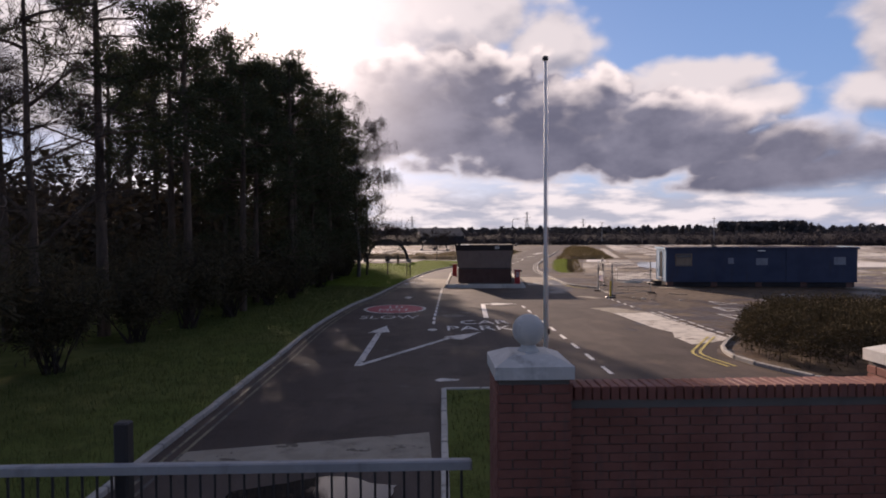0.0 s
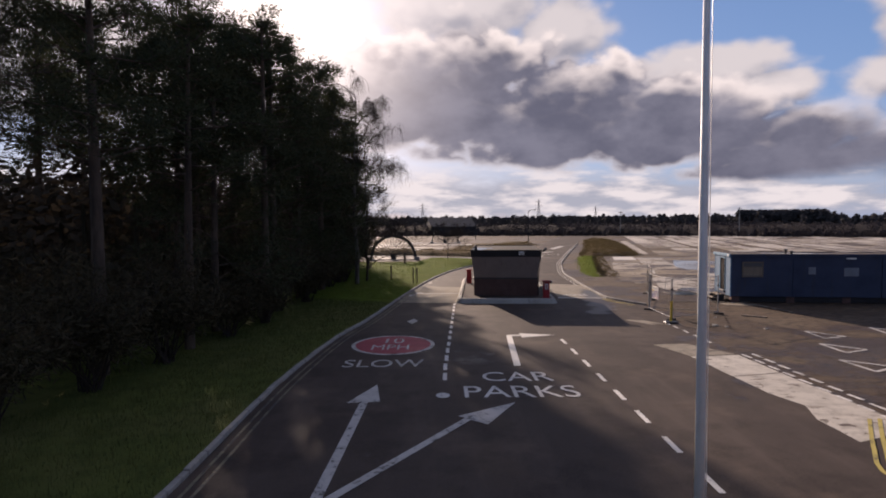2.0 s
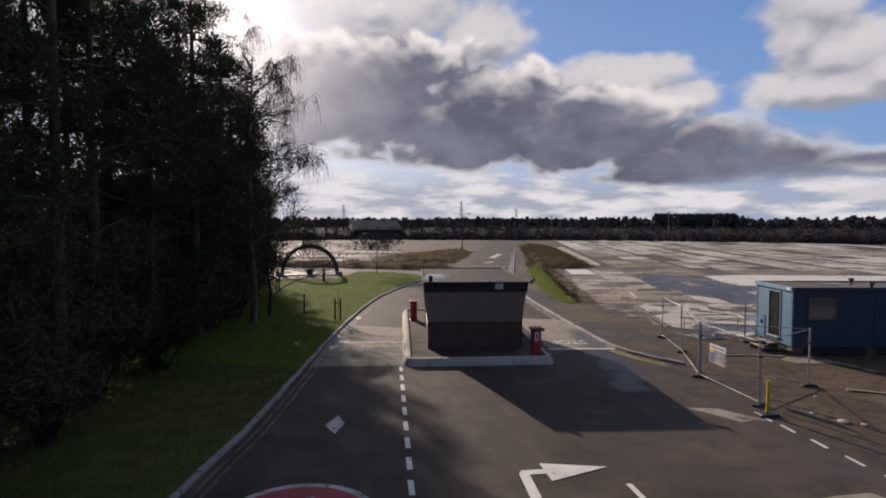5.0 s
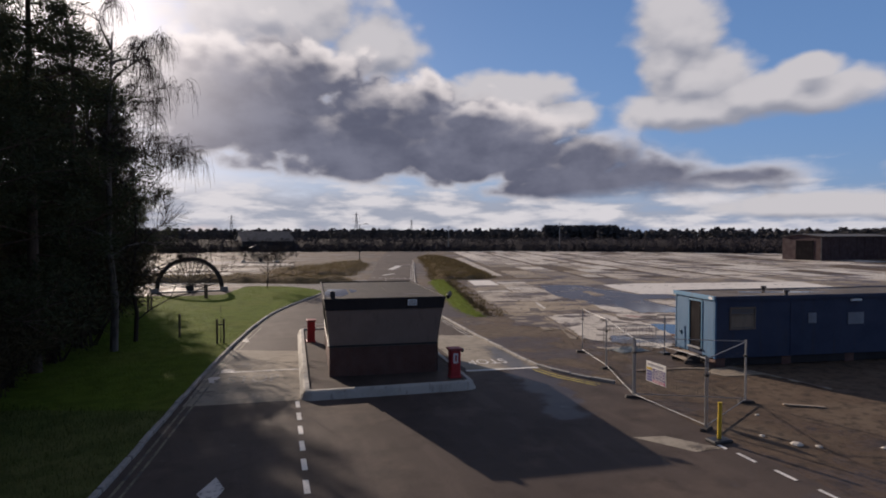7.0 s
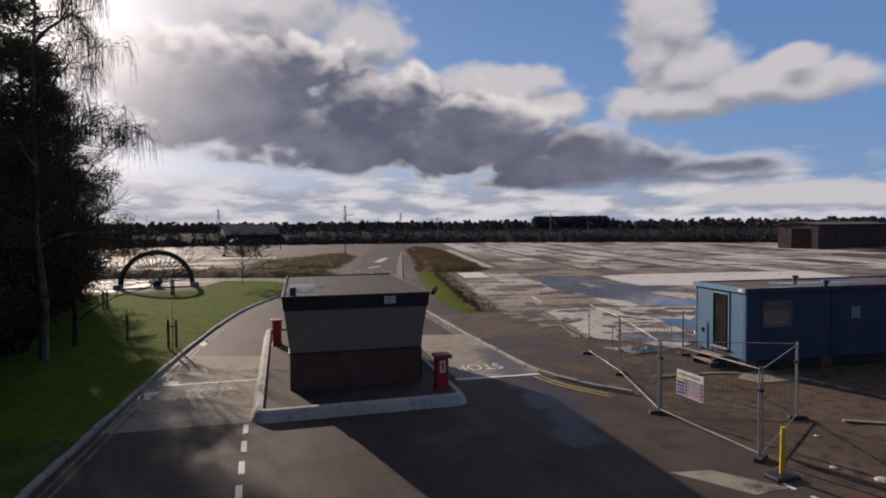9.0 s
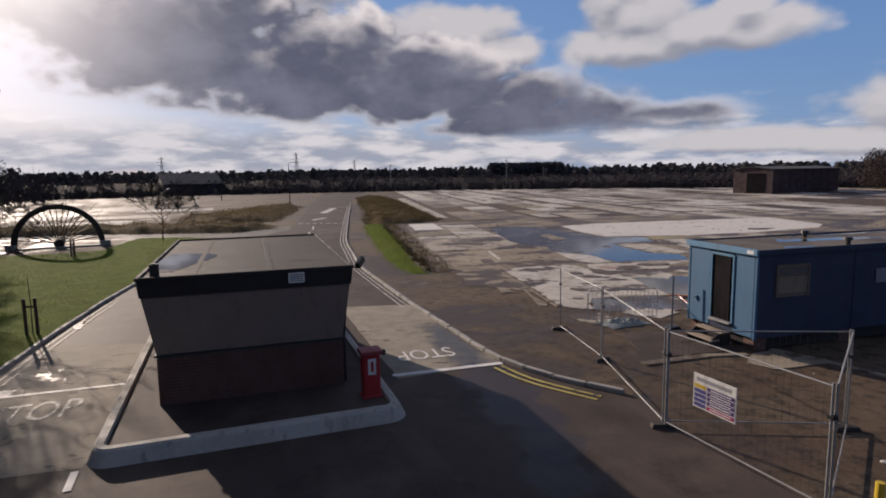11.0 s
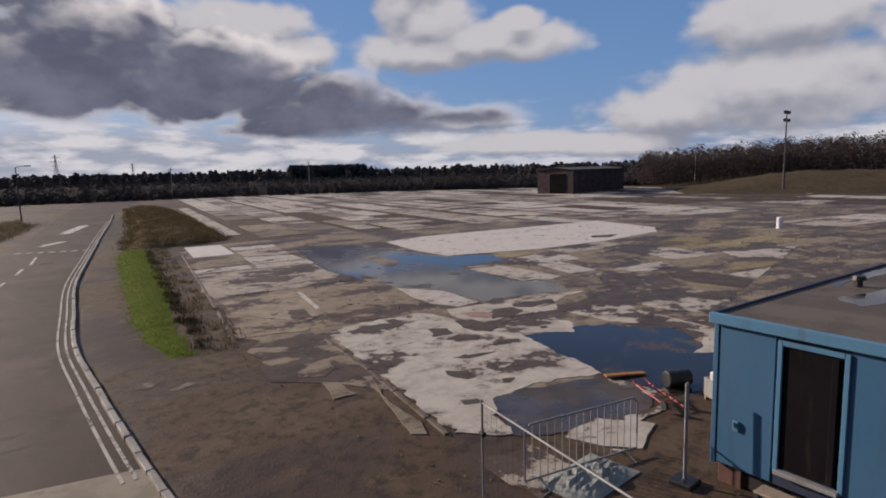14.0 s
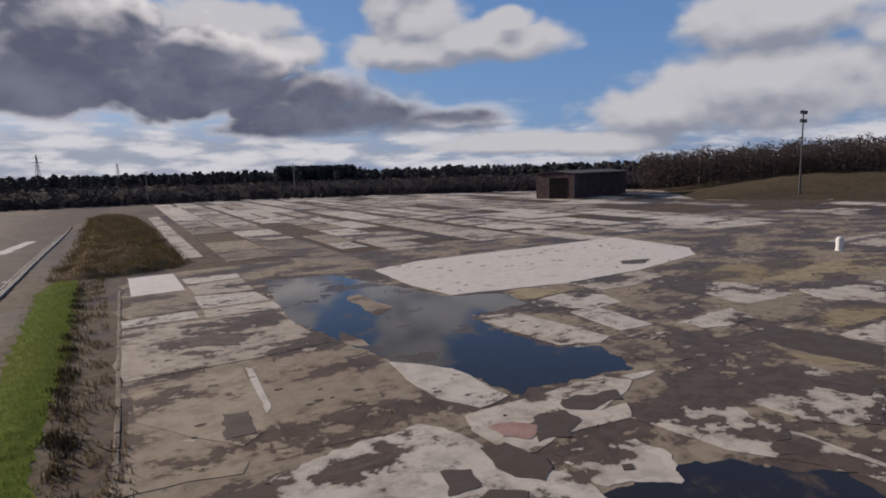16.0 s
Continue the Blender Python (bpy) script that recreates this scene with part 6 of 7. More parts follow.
# grass strip and rough banks
def mound(name, poly, height, material_, label, cell=0.9, rough_=0.25, slope=2.2):
    xs, ys = [p[0] for p in poly], [p[1] for p in poly]
    nx, ny = int((max(xs) - min(xs)) / cell) + 2, int((max(ys) - min(ys)) / cell) + 2
    idx, verts, faces = {}, [], []
    def dist(x, y):
        best = 1e9
        for (x1, y1), (x2, y2) in zip(poly, poly[1:] + poly[:1]):
            dx, dy = x2 - x1, y2 - y1
            t = max(0, min(1, ((x - x1) * dx + (y - y1) * dy) / (dx * dx + dy * dy)))
            best = min(best, math.hypot(x - x1 - t * dx, y - y1 - t * dy))
        return best
    for i in range(nx):
        for j in range(ny):
            x, y = min(xs) + i * cell + rnd.uniform(-.2, .2) * cell, min(ys) + j * cell + rnd.uniform(-.2, .2) * cell
            if inside(x, y, poly):
                d = dist(x, y)
                k = min(1, max(0, d - cell) / max(1.0, height * slope))
                z = height * k * k * (3 - 2 * k) * (1 + rough_ * 2 * noise.noise((x * .5, y * .5, 2.0))) + (-.03 if d < cell else .02)
                idx[i, j] = len(verts)
                verts.append((x, y, z))
    for (i, j) in list(idx):
        q = [(i, j), (i + 1, j), (i + 1, j + 1), (i, j + 1)]
        if all(c in idx for c in q):
            faces.append(tuple(idx[c] for c in q))
    solid(name, Geo().add(verts, faces), material_, label, "bank", "structure", smooth=True)
    return verts


GRASS_STRIP = [(15.3, 58.6), (15.7, 63.7), (16.8, 69), (17.6, 73), (18.8, 78), (20.6, 86), (22.4, 90.5), (24.0, 89.5), (22.9, 84.0), (19.8, 71), (18.3, 65.5), (17.2, 61.5), (16.8, 58.5)]
vs = mound("grass_strip", GRASS_STRIP, .12, LAWN, "bright green grass strip beside the exit lane", .35)
edge_spots = []
for i in range(2600):
    k = rnd.random()
    y_ = 58.5 + 31 * k
    x_ = 16.9 + 7.1 * k ** 1.12 + rnd.uniform(-.25, 1.35)
    if noise.noise((x_ * 1.3, y_ * .8, 4.0)) > -.1:
        edge_spots.append((x_, y_, .012))
blades("edge_weeds", "brown weeds between the grass strip and the slabs", STRAW, edge_spots, .05, .22, .03)
tuft_spots = []
for i in range(70):
    k = rnd.random()
    x_, y_ = 16.9 + 6.6 * k ** 1.12 + rnd.uniform(-.25, .2), 58.5 + 29 * k
    tuft_spots += [(x_ + rnd.gauss(0, .12), y_ + rnd.gauss(0, .05), .015) for _ in range(26)]
blades("edge_tufts", "dark ragged grass tufts at the strip's edge", BRAMBLE, tuft_spots, .08, .25, .022)
# blades paler than the lawn's: the strip's backlight is put into their colour
blades("strip_grass", "short bright grass on the strip", make_leaf("backlit_strip_blades", (0.14, 0.17, 0.042), (0.19, 0.205, 0.068), 0.35), [(x + rnd.uniform(-.2, .2), y + rnd.uniform(-.2, .2), z) for x, y, z in vs for _ in range(22)], .04, .10, .014)
BANK = [(22.0, 89.5), (23.6, 95), (28, 111), (33.5, 133), (39.6, 157), (45.2, 153), (40.4, 130), (34.2, 104), (31.0, 90.2), (27.2, 88.4)]
vs = mound("rough_bank", BANK, .32, ROUGH_GRASS, "overgrown brown-green earth bank beside the road", .6, .8)
blades("bank_stalks", "dry stalks and weeds on the bank", STRAW, [(x + rnd.uniform(-.4, .4), y + rnd.uniform(-.4, .4), z) for x, y, z in vs for _ in range(14)], .12, .45, .025)
clumps = []
for x, y, z in rnd.sample(vs, 260):
    clumps += [(x + rnd.gauss(0, .3), y + rnd.gauss(0, .3), z) for _ in range(38)]
blades("bank_tussocks", "taller brown tussocks and docks on the bank", TUSSOCK, clumps, .18, .55, .03)
BANK2 = [(7, 100), (14.6, 98.5), (18.0, 110), (23, 129), (18, 131), (10, 118), (3, 109)]
vs = mound("rough_bank", BANK2, .5, ROUGH_GRASS, "overgrown grassy bank beside the far junction", .8, .4)
blades("bank_stalks", "dry stalks and weeds on the bank", STRAW, [(x + rnd.uniform(-.4, .4), y + rnd.uniform(-.4, .4), z) for x, y, z in vs for _ in range(16)], .15, .5, .02)
vs = mound("rough_bank", [(-30, 95), (-14, 94), (-2, 92.2), (4.7, 89.2), (9.6, 87.4), (13.2, 89.8), (14.0, 93), (9, 97.5), (0, 100), (-14, 102), (-30, 103)], .5, ROUGH_GRASS, "low weedy bank behind the side road", .8, .4)
blades("bank_stalks", "dry stalks and weeds on the bank", STRAW, [(x + rnd.uniform(-.4, .4), y + rnd.uniform(-.4, .4), z) for x, y, z in vs for _ in range(14)], .15, .5, .02)
RIGHT_BANK = [(112, 92), (118, 78), (122, 60), (126, 40), (132, 15), (230, -10), (300, 60), (260, 140), (190, 150), (150, 118)]
vs = mound("grassy_hill", RIGHT_BANK, 3.4, DRY_GRASS, "dry grassy slope rising behind the works", 3.0, .10, 9.0)

# weeds and rubble along the joints
spots = []
for i in range(5200):
    u, v = rnd.uniform(2, 70), rnd.uniform(50, 135)
    x_, y_ = uv(u, v)
    if noise.noise((u * .35, v * .12, 9.0)) > 0.15 and not any(inside(x_, y_, p) for p in taken) and not inside(x_, y_, PUDDLE_A) and not inside(x_, y_, PUDDLE_B) and not inside(x_, y_, PUDDLE_C):
        spots.append((*uv(u, v), 0.02))
blades("joint_weeds", "low dry weeds in the slab joints", STRAW, spots, .06, .22, .03)
g = Geo()
for i in range(70):
    if i < 25:
        x, y = rnd.uniform(15, 45), rnd.uniform(33, 66)
    else:
        x, y = rnd.gauss(17.2, .9), rnd.uniform(46, 60)
    if x < 15.5 and y > 44:
        continue
    if inside(x, y, PUDDLE_A) or inside(x, y, PUDDLE_B) or inside(x, y, PUDDLE_C):
        continue
    s = rnd.uniform(.01, .026) * (1.8 if rnd.random() < .08 else 1)
    mm = pose(x, y, s * .3 + .006, rnd.uniform(0, 90), rnd.uniform(0, 90), rnd.uniform(0, 360))
    g.box(-s, -s * .7, -s * .5, s, s * .7, s * .5, mm)
solid("rubble", g, CONCRETE_DIRTY, "scattered broken concrete rubble", "rubble", "stuff")

# ---- trees ----
def limb(g, p, d, length, r, depth, tips, bend=0.25, droop=0.0, side=6):
    """A branching limb: adds tubes to g and its end points to tips."""
    pts, rad = [p], [r]
    d = d.normalized()
    steps = 3 if depth else 2
    for i in range(steps):
        d = (d + Vector((rnd.uniform(-bend, bend), rnd.uniform(-bend, bend), rnd.uniform(-bend, bend) - droop))).normalized()
        p = p + d * (length / steps)
        pts.append(p)
        rad.append(r * (1 - .62 * (i + 1) / steps))
    g.tube(pts, rad, side if depth > 1 else 4 if depth else 3, False)
    if depth:
        for _ in range(3 if depth > 1 else 4):
            k = rnd.uniform(.35, 1.0)
            q = pts[min(len(pts) - 1, 1 + int(k * (len(pts) - 1)))]
            nd = (d + Vector((rnd.uniform(-1, 1), rnd.uniform(-1, 1), rnd.uniform(-.5, .8)))).normalized()
            limb(g, q, nd, length * rnd.uniform(.5, .72), r * .42, depth - 1, tips, bend, droop, side)
    tips.append((p, d))


def needles(g, p, size, n):
    """One clump of needle sprays round a point."""
    for _ in range(n):
        d = Vector((rnd.gauss(0, 1), rnd.gauss(0, 1), rnd.gauss(.15, .7))).normalized()
        a = d.orthogonal().normalized()
        a = (a * math.cos(t := rnd.uniform(0, 6.28)) + d.cross(a) * math.sin(t))
        q = p + d * rnd.uniform(0, .8) * size
        L, w = size * rnd.uniform(.25, .5), size * rnd.uniform(.022, .045)
        g.add([q - a * w * .4, q + d * L * .55 - a * w, q + d * L, q + d * L * .5 + a * w], [(0, 1, 2, 3)])


def pine(label, height, crown_from, spread, n_limbs, dense):
    t = thing("pine_tree", label, "tree", pose(0, 0, 0), "pines along the verge")
    g, tips = Geo(), []
    lean = Vector((rnd.uniform(-.3, .3), rnd.uniform(-.3, .3), 0))
    axis = [Vector((0, 0, 0)) + lean * (k / 6) ** 1.5 * 1.5 + Vector((0, 0, height * k / 6)) for k in range(7)]
    g.tube(axis, [.20 * (1 - .8 * k / 6) * height / 14 + .02 for k in range(7)], 8, False)
    part("trunk", g, BARK, t, smooth=True)
    g2, leaf = Geo(), Geo()
    for i in range(n_limbs):
        k = crown_from + (1 - crown_from) * (i / n_limbs) ** .9
        z = k * height
        base = axis[min(5, int(k * 6))].lerp(axis[min(6, int(k * 6) + 1)], k * 6 - int(k * 6))
        a = i * 2.4 + rnd.uniform(-.5, .5)
        reach = spread * (1.12 - k) / (1.12 - crown_from) * rnd.uniform(.55, 1.15) + .5
        mine = []
        limb(g2, base, Vector((math.cos(a), math.sin(a), rnd.uniform(-.1, .45))), reach, .045 * height / 14, 1, mine, .3, .02, 5)
        for p, d in mine:
            if rnd.random() < dense:
                needles(leaf, p, rnd.uniform(.4, .7), 64)
                needles(leaf, p - d * reach * .14 + Vector((rnd.uniform(-.2, .2), rnd.uniform(-.2, .2), .1)), rnd.uniform(.4, .7), 56)
                needles(leaf, p - d * reach * .28 + Vector((rnd.uniform(-.2, .2), rnd.uniform(-.2, .2), .1)), rnd.uniform(.4, .7), 50)
    for k in range(5):
        needles(leaf, axis[6] - Vector((0, 0, k * .4)), .8, 90)
    part("branching", g2, BARK, t)
    part("crown", leaf, NEEDLE, t, "dark green needle clumps")
    return t


def bare_tree(name, label, height, spread, material_, droop_twigs, n, group="", fork=.3, levels=3, stout=1.0):
    t = thing(name, label, "tree", pose(0, 0, 0), group)
    g, g2, tips = Geo(), Geo(), []
    axis = [Vector((.25 * noise.noise((k * .8, height, 1)), .25 * noise.noise((k * .8, height, 5)), height * k / 6)) for k in range(7)]
    axis[0] = Vector((0, 0, 0))
    g.tube(axis, [(.012 * height) * (1 - .85 * k / 6) + .01 for k in range(7)], 8, False)
    for i in range(n):
        k = fork + (1 - fork) * i / n
        base = axis[min(5, int(k * 6))].lerp(axis[min(6, int(k * 6) + 1)], k * 6 - int(k * 6))
        a = i * 2.4 + rnd.uniform(-.4, .4)
        limb(g2, base, Vector((math.cos(a), math.sin(a), rnd.uniform(.4, 1.0))), spread * (1.15 - k * .7) * rnd.uniform(.7, 1.1), .005 * height * stout, levels, tips, .22, .05 if droop_twigs else .02, 5)
    part("trunk", g, material_, t, smooth=True)
    part("branching", g2, material_, t)
    tw = Geo()
    for p, d in tips:
        for _ in range(5 if droop_twigs else 3):
            q = p - d * rnd.uniform(0, .5)
            if droop_twigs:
                L = rnd.uniform(.4, 1.3)
                o = Vector((rnd.uniform(-.45, .45), rnd.uniform(-.45, .45), 0))
                pts = [q, q + o * .6 + Vector((0, 0, -.12 * L)), q + o + Vector((0, 0, -.55 * L)), q + o * 1.1 + Vector((0, 0, -L))]
            else:
                nd = (d + Vector((rnd.uniform(-.9, .9), rnd.uniform(-.9, .9), rnd.uniform(-.3, .9)))).normalized()
                L = rnd.uniform(.35, .9)
                pts = [q, q + nd * L * .5, q + nd * L + Vector((rnd.uniform(-.1, .1), rnd.uniform(-.1, .1), 0))]
            tw.tube(pts, [.009 * stout] + [.005 * stout] * (len(pts) - 1), 3, False)
    tagged(part("fine_twig_growth", tw, TWIG, t, "fine bare twigs"), kind="stuff")
    return t


def shrub(label, height, width, stems, group):
    t = thing("shrub", label, "shrub", pose(0, 0, 0), group)
    g, tips = Geo(), []
    for i in range(stems):
        a = rnd.uniform(0, 6.28)
        limb(g, Vector((rnd.uniform(-.3, .3), rnd.uniform(-.3, .3), 0)), Vector((math.cos(a) * width / height, math.sin(a) * width / height, rnd.uniform(.8, 1.3))), height * rnd.uniform(.5, .95), .03, 1, tips, .25, 0, 4)
    lf = Geo()
    for p, d in tips:
        needles(lf, p, rnd.uniform(.4, .7), 36)
        needles(lf, p * .7 + Vector((0, 0, .1)), rnd.uniform(.4, .7), 24)
    part("stem_clump", g, TWIG, t)
    part("foliage", lf, BRAMBLE, t, "dull brown-green leaves")
    return t


GROUND_UP = .09
kinds = [pine("tall dark Scots pine with a dense crown", 16.0, .26, 3.0, 40, .88), pine("slender dark pine with bare lower trunk", 15.0, .48, 2.5, 25, .68), pine("bushy dark pine branching low", 13.0, .12, 3.0, 38, .97)]
spots = [(-6.2, 49.5, 0, .98), (-6.8, 45.0, 2, 1.1), (-7.2, 41.0, 0, .96), (-6.6, 37.2, 1, .88), (-7.8, 33.5, 2, .95), (-7.4, 29.8, 1, .84), (-8.6, 26.0, 1, .95), (-10.5, 22.5, 1, 1.02), (-9.0, 47.0, 1, 1.1),
         (-10.2, 43.0, 0, 1.02), (-10.6, 38.6, 1, 1.1), (-10.0, 34.8, 1, .93), (-11.2, 30.4, 1, 1.0), (-13.5, 46.5, 1, 1.0), (-14.0, 41.0, 1, 1.08), (-14.5, 36.0, 1, .98),
         (-18.5, 38.0, 1, 1.05), (-8.8, 51.5, 2, 1.0), (-12.5, 51.0, 1, 1.06),
         (-22, 48, 1, 1.15)]
first = {}
for x, y, kind_, s in spots:
    m = pose(x, y, GROUND_UP, 0, 0, rnd.uniform(0, 360))
    if kind_ not in first:
        first[kind_] = True
        kinds[kind_].matrix_basis = m
    else:
        c = copy_thing(kinds[kind_], m)
        c.scale = (s, s, s)
birch = bare_tree("birch_tree", "tall bare birch with drooping twigs at the wood's edge", 14.5, 3.5, BIRCH, True, 13, "birches")
birch.matrix_basis = pose(-4.2, 53.2, .1, 0, 0, 40)
bush_tree = bare_tree("bare_tree", "small bare tree with upright twigs at the wood's edge", 7.0, 2.5, TWIG, False, 11, "bare trees", .12)
bush_tree.matrix_basis = pose(-3.7, 55.6, .1, 0, 0, 0)
bush_tree.scale = (1.15, 1.15, 1.25)
winter = bare_tree("bare_tree", "tall bare deciduous tree among the pines", 13.5, 3.0, BARK, False, 11, "bare trees", .25)
winter.matrix_basis = pose(-10.5, 18.5, .09, 0, 0, 0)
for x, y, s in ((-13.5, 21.5, 1.05), (-15.5, 17.5, 1.1), (-17.5, 24, 1.12), (-20.5, 20, 1.15), (-23, 27, 1.1), (-12.5, 14.5, 1.0), (-9.5, 13, .85), (-25, 17, 1.2), (-30, 24, 1.1), (-18, 12, 1.05)):
    c = copy_thing(winter, pose(x, y, .09, 0, 0, rnd.uniform(0, 360)))
    c.scale = (s, s, s)
low = shrub("dense dark undergrowth shrub beneath the pines", 2.6, 1.5, 26, "undergrowth")
low.matrix_basis = pose(-6.4, 47.2, .09)
wood_edge = [(-6.2, 43.3), (-6.6, 39.5), (-6.3, 35.3), (-7.0, 31.8), (-7.3, 27.9), (-7.9, 24.2), (-8.6, 20.6), (-8.6, 16.8), (-9, 12.8), (-9.4, 9.5), (-6.3, 51.2), (-7.6, 54), (-8.4, 57.5), (-8.8, 61.5), (-8.7, 65.5), (-8.6, 69.5), (-8.8, 73.5), (-9.2, 77.5), (-10, 81),
             (-6.6, 56), (-6.3, 58.4), (-6.8, 60.6), (-7.1, 63.2), (-7.4, 66.2), (-7.6, 69), (-5.9, 54.6), (-9.5, 45), (-10, 40), (-10, 36), (-10.4, 31), (-11, 27), (-12, 22), (-13, 16), (-14, 10), (-12, 50), (-12, 56), (-12.5, 61), (-13, 66), (-13, 71), (-13.5, 76), (-16, 45), (-17, 37), (-18, 29), (-18, 52), (-18, 60), (-18, 68), (-20, 76)]
for x, y in wood_edge:
    s = rnd.uniform(.7, 1.25)
    c = copy_thing(low, pose(x + rnd.uniform(-.4, .4), y + rnd.uniform(-.6, .6), .09, 0, 0, rnd.uniform(0, 360)))
    if 54 < y < 70 and x > -8:
        s *= 1.35
    c.scale = (s, s, s * rnd.uniform(.8, 1.3))
for x, y, s in ((-6.6, 56.5, 1.06), (-6.9, 61.5, 1.0), (-7.2, 66.0, .9), (-7.6, 71, .8), (-8.0, 76, .66), (-8.6, 55.5, 1.0), (-9.2, 60.5, 1.0), (-9.6, 65.5, .95), (-10, 70.5, .95), (-10.4, 75.5, .9), (-10.8, 80, .85)):
    c = copy_thing(kinds[1] if y in (71, 60.5, 65.5) else kinds[2] if x < -8.2 else kinds[0], pose(x, y, .1, 0, 0, rnd.uniform(0, 360)))
    c.scale = (s, s, s * .9)

inner_ = []
for i in range(640):
    inner_.append((rnd.uniform(-46, -12), rnd.uniform(30, 84), .05))
WOOD_LEAF = make_leaf("wood_interior_foliage", (.05, .045, .034), (.085, .068, .052))


# hedge by the car park mouth
hedge = thing("hedge", "low brown clipped hedge inside the car park kerb", "hedge", pose(0, 0, 0))
lf, st = Geo(), Geo()
for i in range(900):
    x, y = rnd.uniform(12.6, 22), rnd.uniform(15.4, 25)
    edge_d = min(x - (12.4 + max(0, (y - 19) * .62)), y - (15.2 + max(0, (x - 14) * .12)), 25 - y)
    if edge_d < .1:
        continue
    h = min(1.15, .35 + edge_d * .8) * rnd.uniform(.75, 1.05)
    needles(lf, Vector((x, y, h)), rnd.uniform(.3, .5), 60)
    needles(lf, Vector((x, y, h * .55)), rnd.uniform(.3, .5), 24)
    if i % 4 == 0:
        st.tube([(x, y, 0), (x + rnd.uniform(-.1, .1), y + rnd.uniform(-.1, .1), h)], .012, 3, False)
part("foliage", lf, HEDGE, hedge, "brown-green winter leaves")
tagged(part("stem_clump", st, TWIG, hedge), kind="stuff")
kerb_line("kerb_5", curve_through([(13.9, 21.6), (12.9, 20.3), (12.1, 19.0), (11.8, 17.6), (12.1, 16.2), (13.0, 14.4), (15.5, 12.4)], .92), "pale kerbstones round the car park corner", stone_mesh)

# young trees on the lawn
young = bare_tree("young_tree", "small bare young tree with spreading twigs on the lawn", 3.4, 2.3, TWIG, False, 14, "young trees", .3, 2, 1.9)
young.matrix_basis = pose(3.4, 83.2, .1)
sap = thing("staked_sapling", "thin bare sapling tied to two dark timber stakes", "sapling", pose(.35, 53.7, .1), "staked saplings")
part("stem", Geo().tube([(0, 0, 0), (.02, .03, 1.0), (.0, .05, 1.9)], [.02, .016, .006], 5), TWIG, sap)
part("stake", Geo().bevel_box(-.21, -.045, 0, -.12, .045, 1.2, .008), STAKE, sap)
part("stake", Geo().bevel_box(.10, -.045, 0, .19, .045, 1.2, .008), STAKE, sap)
part("tie", Geo().bevel_box(-.16, -.045, .9, .14, -.03, .96, .004), BLACK, sap)
for x, y in ((-4.9, 68.4), (-1.7, 75.6)):
    copy_thing(sap, pose(x, y, .1, 0, 0, rnd.uniform(0, 90)))
single = thing("timber_stake", "single dark timber stake standing in the lawn", "stake", pose(-1.75, 56.2, .1))
part("stake", Geo().bevel_box(-.05, -.05, 0, .05, .05, 1.2, .008), STAKE, single)

# ---- pit wheel memorials ----
def pit_wheel(m, label, radius, inner=.87):
    w = thing("pit_wheel", label, "pit wheel", m, "half pit wheels")
    n = 26
    rim = [(radius * math.cos(math.pi * i / n), 0, .3 + radius * math.sin(math.pi * i / n)) for i in range(n + 1)]
    g = Geo()
    for i in range(n):
        a, b_ = Vector(rim[i]), Vector(rim[i + 1])
        c = Vector((0, 0, .3))
        for p, q in ((a, b_),):
            ia, ib = c + (p - c) * inner, c + (q - c) * inner
            g.add([p + Vector((0, -.13, 0)), q + Vector((0, -.13, 0)), q + Vector((0, .13, 0)), p + Vector((0, .13, 0)), ia + Vector((0, -.13, 0)), ib + Vector((0, -.13, 0)), ib + Vector((0, .13, 0)), ia + Vector((0, .13, 0))],
                  [(0, 3, 2, 1), (4, 5, 6, 7), (0, 1, 5, 4), (3, 7, 6, 2)])
    part("rim", g, DARK_METAL, w)
    part("hub", Geo().tube([(0, -.25, .35), (0, .25, .35)], .34, 14), DARK_METAL, w)
    for i in range(1, 20):
        a = math.pi * i / 20
        s = .1 if i % 2 else -.1
        part("spoke", Geo().tube([(.3 * math.cos(a), s * 1.6, .35 + .3 * math.sin(a)), (.94 * radius * math.cos(a), s * .5, .3 + .94 * radius * math.sin(a))], .035, 5), DARK_METAL, w)
    for s in (-1, 1):
        part("plinth", Geo().bevel_box(s * radius - .35, -.3, 0, s * radius + .35, .3, .42, .03), KERB, w)
    part("base", Geo().bevel_box(-radius, -.4, -.05, radius, .4, .12, .03), KERB, w)
    return w


pit_wheel(pose(-3.5, 82.0, .09, 0, 0, 3), "half of a dark steel colliery winding wheel set upright", 2.95)
pit_wheel(pose(3.8, 141.5, 0, 0, 0, 5), "far half of a dark steel colliery winding wheel", 3.1, .94)

# ---- things behind the cabin ----
drum = thing("plastic_drum", "dark plastic drum lying on its side in the wet", "drum", pose(23.75, 47.35, .21, 90, 0, 62))
drum.scale = (.7, .7, .7)
part("shell", Geo().lathe([(.25, -.45), (.29, -.42), (.29, -.15), (.30, -.13), (.29, -.11), (.29, .15), (.30, .17), (.29, .19), (.29, .42), (.25, .45)], 18), BLACK, drum, smooth=False)
part("bung", Geo().lathe([(.05, .44), (.05, .47)], 10, (.12, .0)), GREY_METAL, drum)
CRATE_AT = pose(23.65, 46.1, .01, 0, 0, -30)
crate = thing("storage_crate", "grey slatted crate standing behind the cabin", "crate", CRATE_AT)
crate.scale = (.68, .68, .7)
part("floor", Geo().bevel_box(-.6, -.45, .1, .6, .45, .16, .01), TIMBER, crate)
